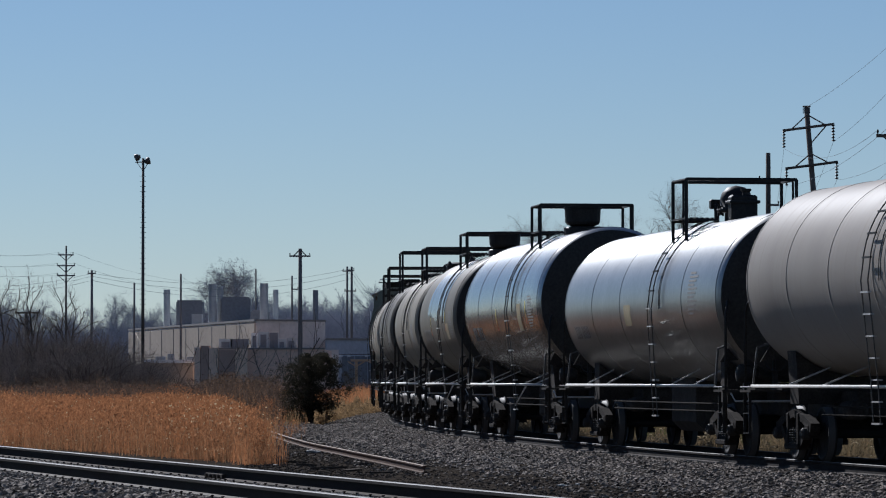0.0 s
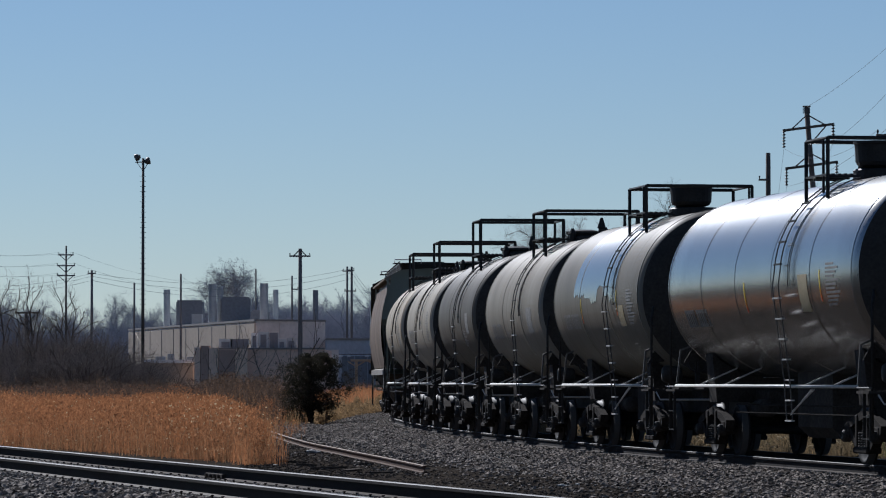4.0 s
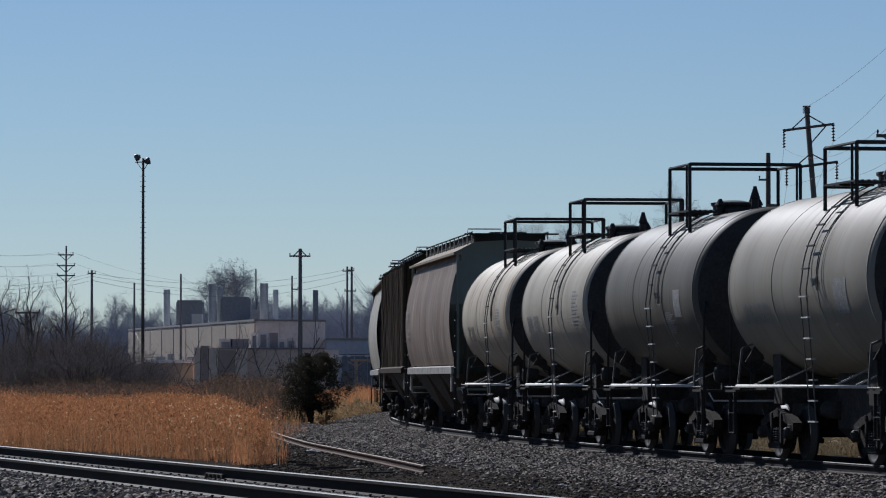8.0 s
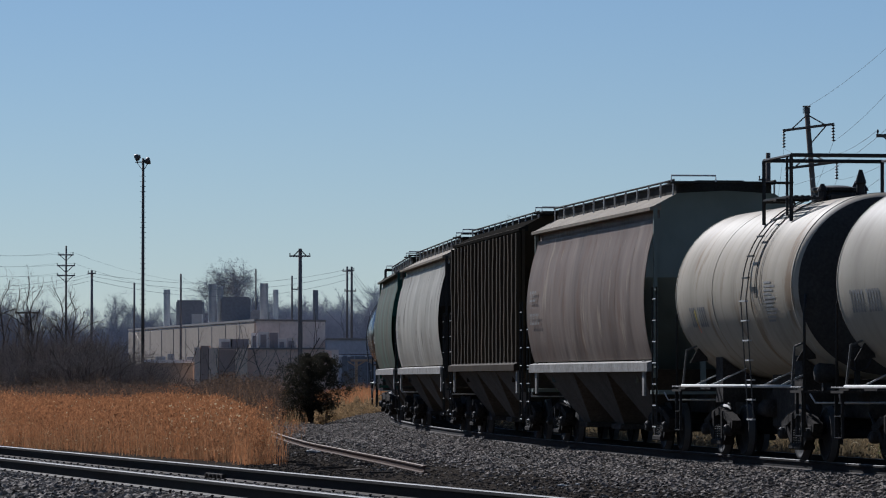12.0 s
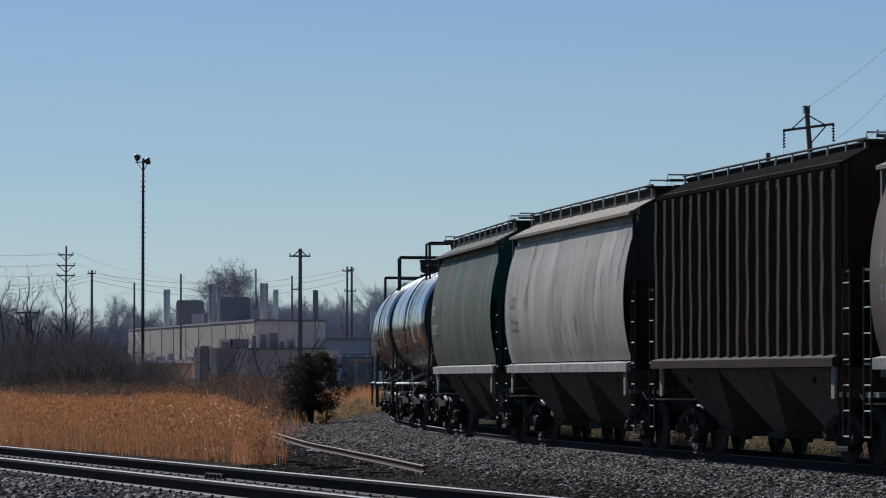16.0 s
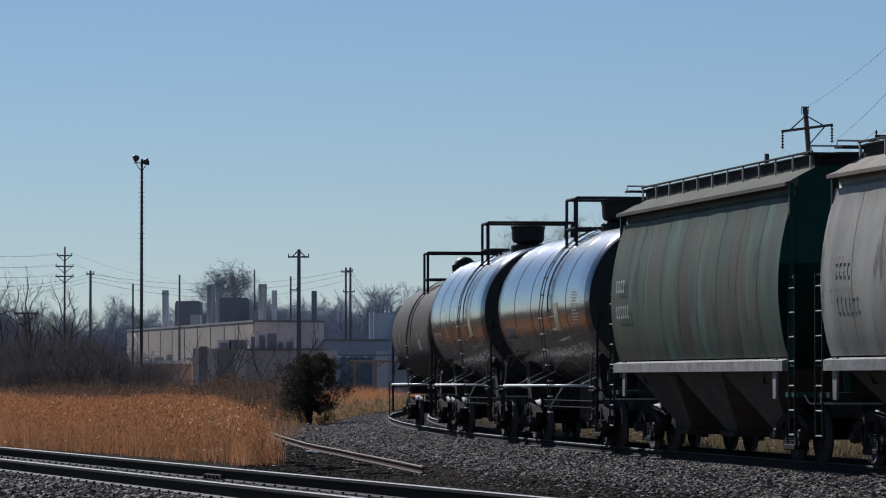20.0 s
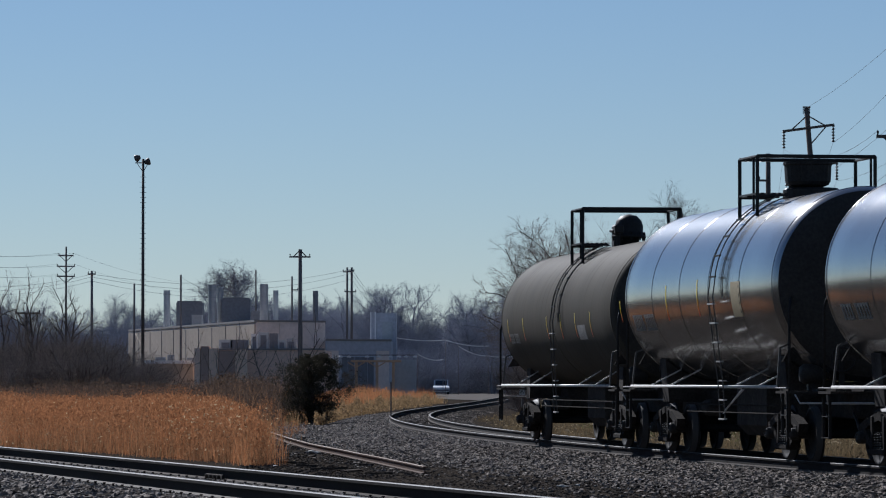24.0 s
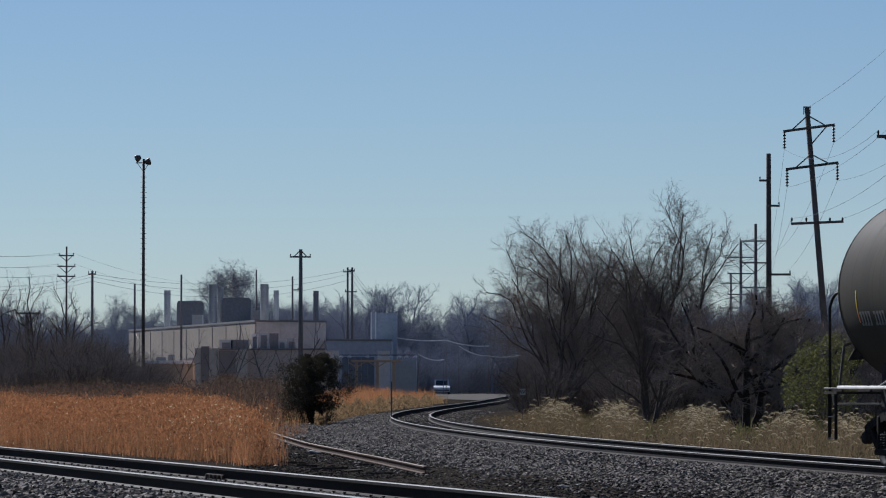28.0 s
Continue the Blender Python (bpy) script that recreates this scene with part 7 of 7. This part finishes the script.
def build_sleepers():
    """Wooden sleepers with plates and spikes, the rails' fastenings."""
    bm = box(nb(), -1.3, 1.3, -0.11, 0.11, -0.17, 0.0, 0.012)
    me = bpy.data.meshes.new("sleeper")
    bm.to_mesh(me)
    bm.free()
    me.materials.append(M["tie_wood"])
    bm = box(nb(), -0.19, 0.19, -0.09, 0.09, 0.0, 0.018)
    plate = bpy.data.meshes.new("tie_plate")
    bm.to_mesh(bm and plate)
    bm.free()
    plate.materials.append(M["rail_foot"])
    bm = nb()
    box(bm, -0.008, 0.008, -0.008, 0.008, 0.0, 0.02)
    box(bm, -0.012, 0.016, -0.012, 0.012, 0.02, 0.03)
    spike = bpy.data.meshes.new("spike")
    bm.to_mesh(spike)
    bm.free()
    spike.materials.append(M["rail_steel"])
    for k in range(140):
        x, y, h = on_track(-14 + 0.56 * k * (1 + 0.004 * k))
        share("sleeper", me, MAIN, pose(x, y, -0.178, 0, 0, math.degrees(h) + 90 + RNG.uniform(-1.5, 1.5)))
    ang = math.degrees(math.atan2(FDIR.y, FDIR.x))
    for k in range(74):
        u = -7 + 0.52 * k
        x, y = front_line(u)
        share("sleeper", me, FRONT, pose(x, y, FT - 0.158, 0, 0, ang + 90 + RNG.uniform(-1.5, 1.5)))
        for w in (0.755, -0.755):
            x, y = front_line(u, w)
            pl = share("tie_plate", plate, FRONT, pose(x, y, FT - 0.170, 0, 0, ang + 90))
            for dx in (-0.1, 0.1):
                share("spike", spike, pl, pose(dx, RNG.uniform(-0.05, 0.05), 0.018, 0, 0, 0 if dx < 0 else 180))


def build_small():
    # pale gravel lane beyond the bend
    M["gravel"] = material("pale_gravel", (0.145, 0.13, 0.115), 0.95, var=0.2, scale=0.3, grain=3, bump=0.2, second=(0.095, 0.086, 0.077), spec=0.02)
    c4 = [spot(-3, 400), spot(9, 360), spot(19, 560), spot(-1, 640)]
    road = raw("gravel_road", [(*c4[0], GROUND + 0.05), (*c4[1], GROUND + 0.05), (*c4[2], GROUND + 0.06), (*c4[3], GROUND + 0.06)], [(0, 1, 2, 3)], M["gravel"])
    tagged(road, "pale gravel lane beyond the bend of the track", "road", kind="structure")
    # old rail lying in a curve on the ground
    pts = [(-6.15, 145.5), (-5.45, 138.0), (-4.23, 121.4), (-3.38, 110.7), (-2.85, 105.0), (-2.30, 99.8), (-1.78, 94.4), (-1.27, 89.5), (-0.32, 79.6)]
    def lying(u, w=0.0):
        k = min(int(u), len(pts) - 2)
        a, b = Vector(pts[k]), Vector(pts[k + 1])
        p = a.lerp(b, u - k)
        d = (b - a).normalized()
        return p.x - d.y * w, p.y + d.x * w
    r = empty("loose_rail", label="rusty old rail lying bent on the dirt", category="rail")
    st = [i / 4 for i in range(0, 33)]
    vs, fs = [], []
    for u in st:
        for w, z in RAILP:
            p = lying(min(u, 7.999), w * 0.9)
            vs.append((p[0], p[1], GROUND + 0.01 + (0.172 + z) * 0.78))
    k = len(RAILP)
    for i in range(len(st) - 1):
        for j in range(k - 1):
            fs.append((i * k + j, i * k + j + 1, (i + 1) * k + j + 1, (i + 1) * k + j))
    fs.append(tuple(range((len(st) - 1) * k, len(st) * k)))
    bar = raw("rail_bar", vs, fs, [M["rust_rail"], M["rust_top"]], r)
    # top faces get the sunlit rust colour, the sides the dark one
    bar.data.polygons.foreach_set("material_index", [1 if i < len(fs) - 1 and i % (k - 1) in (6, 7, 8) else 0 for i in range(len(fs))])
    # bolted joint on the far rail of the front track
    j = empty("rail_joint", label="bolted grey steel joint bar on the rail's side", category="rail joint")
    ang = math.degrees(math.atan2(FDIR.y, FDIR.x))
    bx_, by_ = front_line(9.9, -0.71)
    j.matrix_basis = pose(bx_, by_, FT - 0.10, 0, 0, ang)
    part("joint_bar", box(nb(), -0.45, 0.45, -0.014, 0.018, -0.03, 0.02, 0.006), M["foot_brown"], j)
    for k in range(4):
        part("bolt", lathe(nb(), [(0.014, 0.02), (0.05, 0.02), (0.05, 0.001)], 6, "y", (-0.33 + 0.22 * k, 0, -0.005)), M["foot_brown"], j)
    # scraps of timber and white litter
    rng = random.Random(8)
    for b, d, L, a in ((-33, 90, 0.9, 10), (-30, 87, 0.7, -20), (-25, 84, 1.1, 5), (-20, 82, 0.6, 30), (-14, 80, 0.8, -10), (-17, 88, 0.5, 20)):
        x, y = spot(b, d)
        bm = prism(nb(), [(-L * 0.32, -0.02), (-L * 0.1, -0.06), (L * 0.3, -0.04), (L * 0.26, 0.05), (0.0, 0.07), (-L * 0.3, 0.04)], 0, 0.035, "z")
        t = link("timber_scrap", bm, M["tie_wood"], m=pose(x, y, GROUND + 0.0, rng.uniform(-6, 6), rng.uniform(-5, 5), a))
        tagged(t, "short dark scrap of old sleeper wood", "wood scrap", group="timber scraps")
    for b, d, s in ((-29.2, 102, 0.13), (-27.8, 102, 0.10), (25.8, 70, 0.07), (27.2, 70, 0.05), (43.6, 75, 0.05), (-37, 87, 0.045), (29.6, 71, 0.05)):
        x, y = spot(b, d)
        bm = nb()
        bmesh.ops.create_icosphere(bm, subdivisions=1, radius=s)
        for v in bm.verts:
            v.co.z *= 0.35
            v.co += Vector((rng.gauss(0, s * 0.2), rng.gauss(0, s * 0.2), rng.gauss(0, s * 0.08)))
        t = link("litter", bm, M["decal"], m=pose(x, y, GROUND + s * 0.25))
        tagged(t, "crumpled white scrap of litter on the ground", "litter", group="litter")
    # marker post by the bend
    x, y = spot(-11.5, 168)
    p = empty("marker_post", label="thin dark steel marker post beside the bend", category="post")
    part("post", tube(nb(), [(x, y, GROUND - 0.2), (x, y, lift(-0.3, 168))], 0.028, 6), M["pole_steel"], p)
    # whistle sign
    x, y = spot(17.5, 178)
    s = empty("whistle_sign", pose(x, y, GROUND), label="small white whistle board lettered W on a post", category="sign")
    part("post", tube(nb(), [(0, 0.03, -0.2), (0, 0.03, 0.95)], 0.03, 6), M["pole_steel"], s)
    z0 = lift(-3.2, 178) - GROUND
    part("board", box(nb(), -0.11, 0.11, -0.005, 0.005, z0, z0 + 0.24), M["decal"], s, "white board")
    cu = bpy.data.curves.new("letter", "FONT")
    cu.body, cu.size, cu.align_x, cu.extrude = "W", 0.22, "CENTER", 0.002
    cu.materials.append(M["black"])
    t = new("letter", cu)
    t.parent = s
    t.matrix_basis = pose(0, -0.009, z0 + 0.04, 90, 0, 0)
    # parked car far down the track
    x, y = spot(-0.4, 520)
    c = empty("parked_car", pose(x, y, GROUND), label="pale silver estate car parked facing the tracks", category="car")
    M["car"] = material("car_white", (0.8, 0.82, 0.85), 0.4, 0.0, var=0.05, scale=2, bump=0.0)
    part("body", prism(nb(), [(-2.2, 0.35), (2.2, 0.35), (2.2, 1.05), (-1.2, 1.05), (-2.15, 0.85)], -0.92, 0.92, "x"), M["car"], c)
    part("cabin", prism(nb(), [(-1.2, 1.04), (2.1, 1.04), (1.9, 1.7), (-0.3, 1.72)], -0.8, 0.8, "x"), M["car"], c)
    part("windscreen", prism(nb(), [(-1.14, 1.1), (-0.42, 1.64), (-0.46, 1.66), (-1.18, 1.12)], -0.68, 0.68, "x"), M["glass_dark"], c, "sloping windscreen reflecting the sky")
    for sg in (-1, 1):
        part("headlamp", box(nb(), sg * 0.72 - 0.16, sg * 0.72 + 0.16, -2.24, -2.16, 0.66, 0.82, 0.01), M["white_steel"], c)
        for yy_ in (-1.4, 1.4):
            part("wheel", lathe(nb(), [(-0.11, 0.2), (-0.11, 0.33), (0.11, 0.33), (0.11, 0.2)], 14, "x", (sg * 0.8, yy_, 0.33)), M["black"], c)
    part("bumper", box(nb(), -0.9, 0.9, -2.32, -2.18, 0.42, 0.62, 0.03), M["unit_dark"], c)
    # farther van half hidden on the right
    x, y = spot(63.5, 330)
    c = empty("parked_van", pose(x, y, GROUND), label="dark van parked behind brush", category="van")
    part("body", prism(nb(), [(-2.2, 0.3), (2.2, 0.3), (2.2, 1.0), (1.3, 1.15), (0.8, 1.9), (-2.15, 1.95)], -0.95, 0.95, "x"), M["unit_dark"], c)
    part("roof_bar", box(nb(), -0.85, 0.85, -2.0, -1.9, 1.96, 2.02), M["white_steel"], c)
    part("rear_window", box(nb(), -0.7, 0.7, -2.2, -2.19, 1.15, 1.75), M["glass_dark"], c)
    for sg in (-1, 1):
        for yy_ in (-1.4, 1.4):
            part("wheel", lathe(nb(), [(-0.11, 0.2), (-0.11, 0.34), (0.11, 0.34), (0.11, 0.2)], 14, "x", (sg * 0.82, yy_, 0.34)), M["black"], c)


build_trees()
build_grass()
build_small()
build_stones()
build_edge_stones()
build_sleepers()


def motions():
    """The train rolls towards the camera's right; the wheels turn with it."""
    for car, ref, base in CARS:
        walk(car, [(k * 0.5, car_pose(ref, base, k * 0.5)) for k in range(57)])
    turns = [(k / 15, -math.degrees(travelled(k / 15) / WHEEL_R)) for k in range(421)]
    for w, dx in WHEELS:
        walk(w, [(t, pose(dx, 0, WHEEL_R, 0, a, 0)) for t, a in turns])


motions()
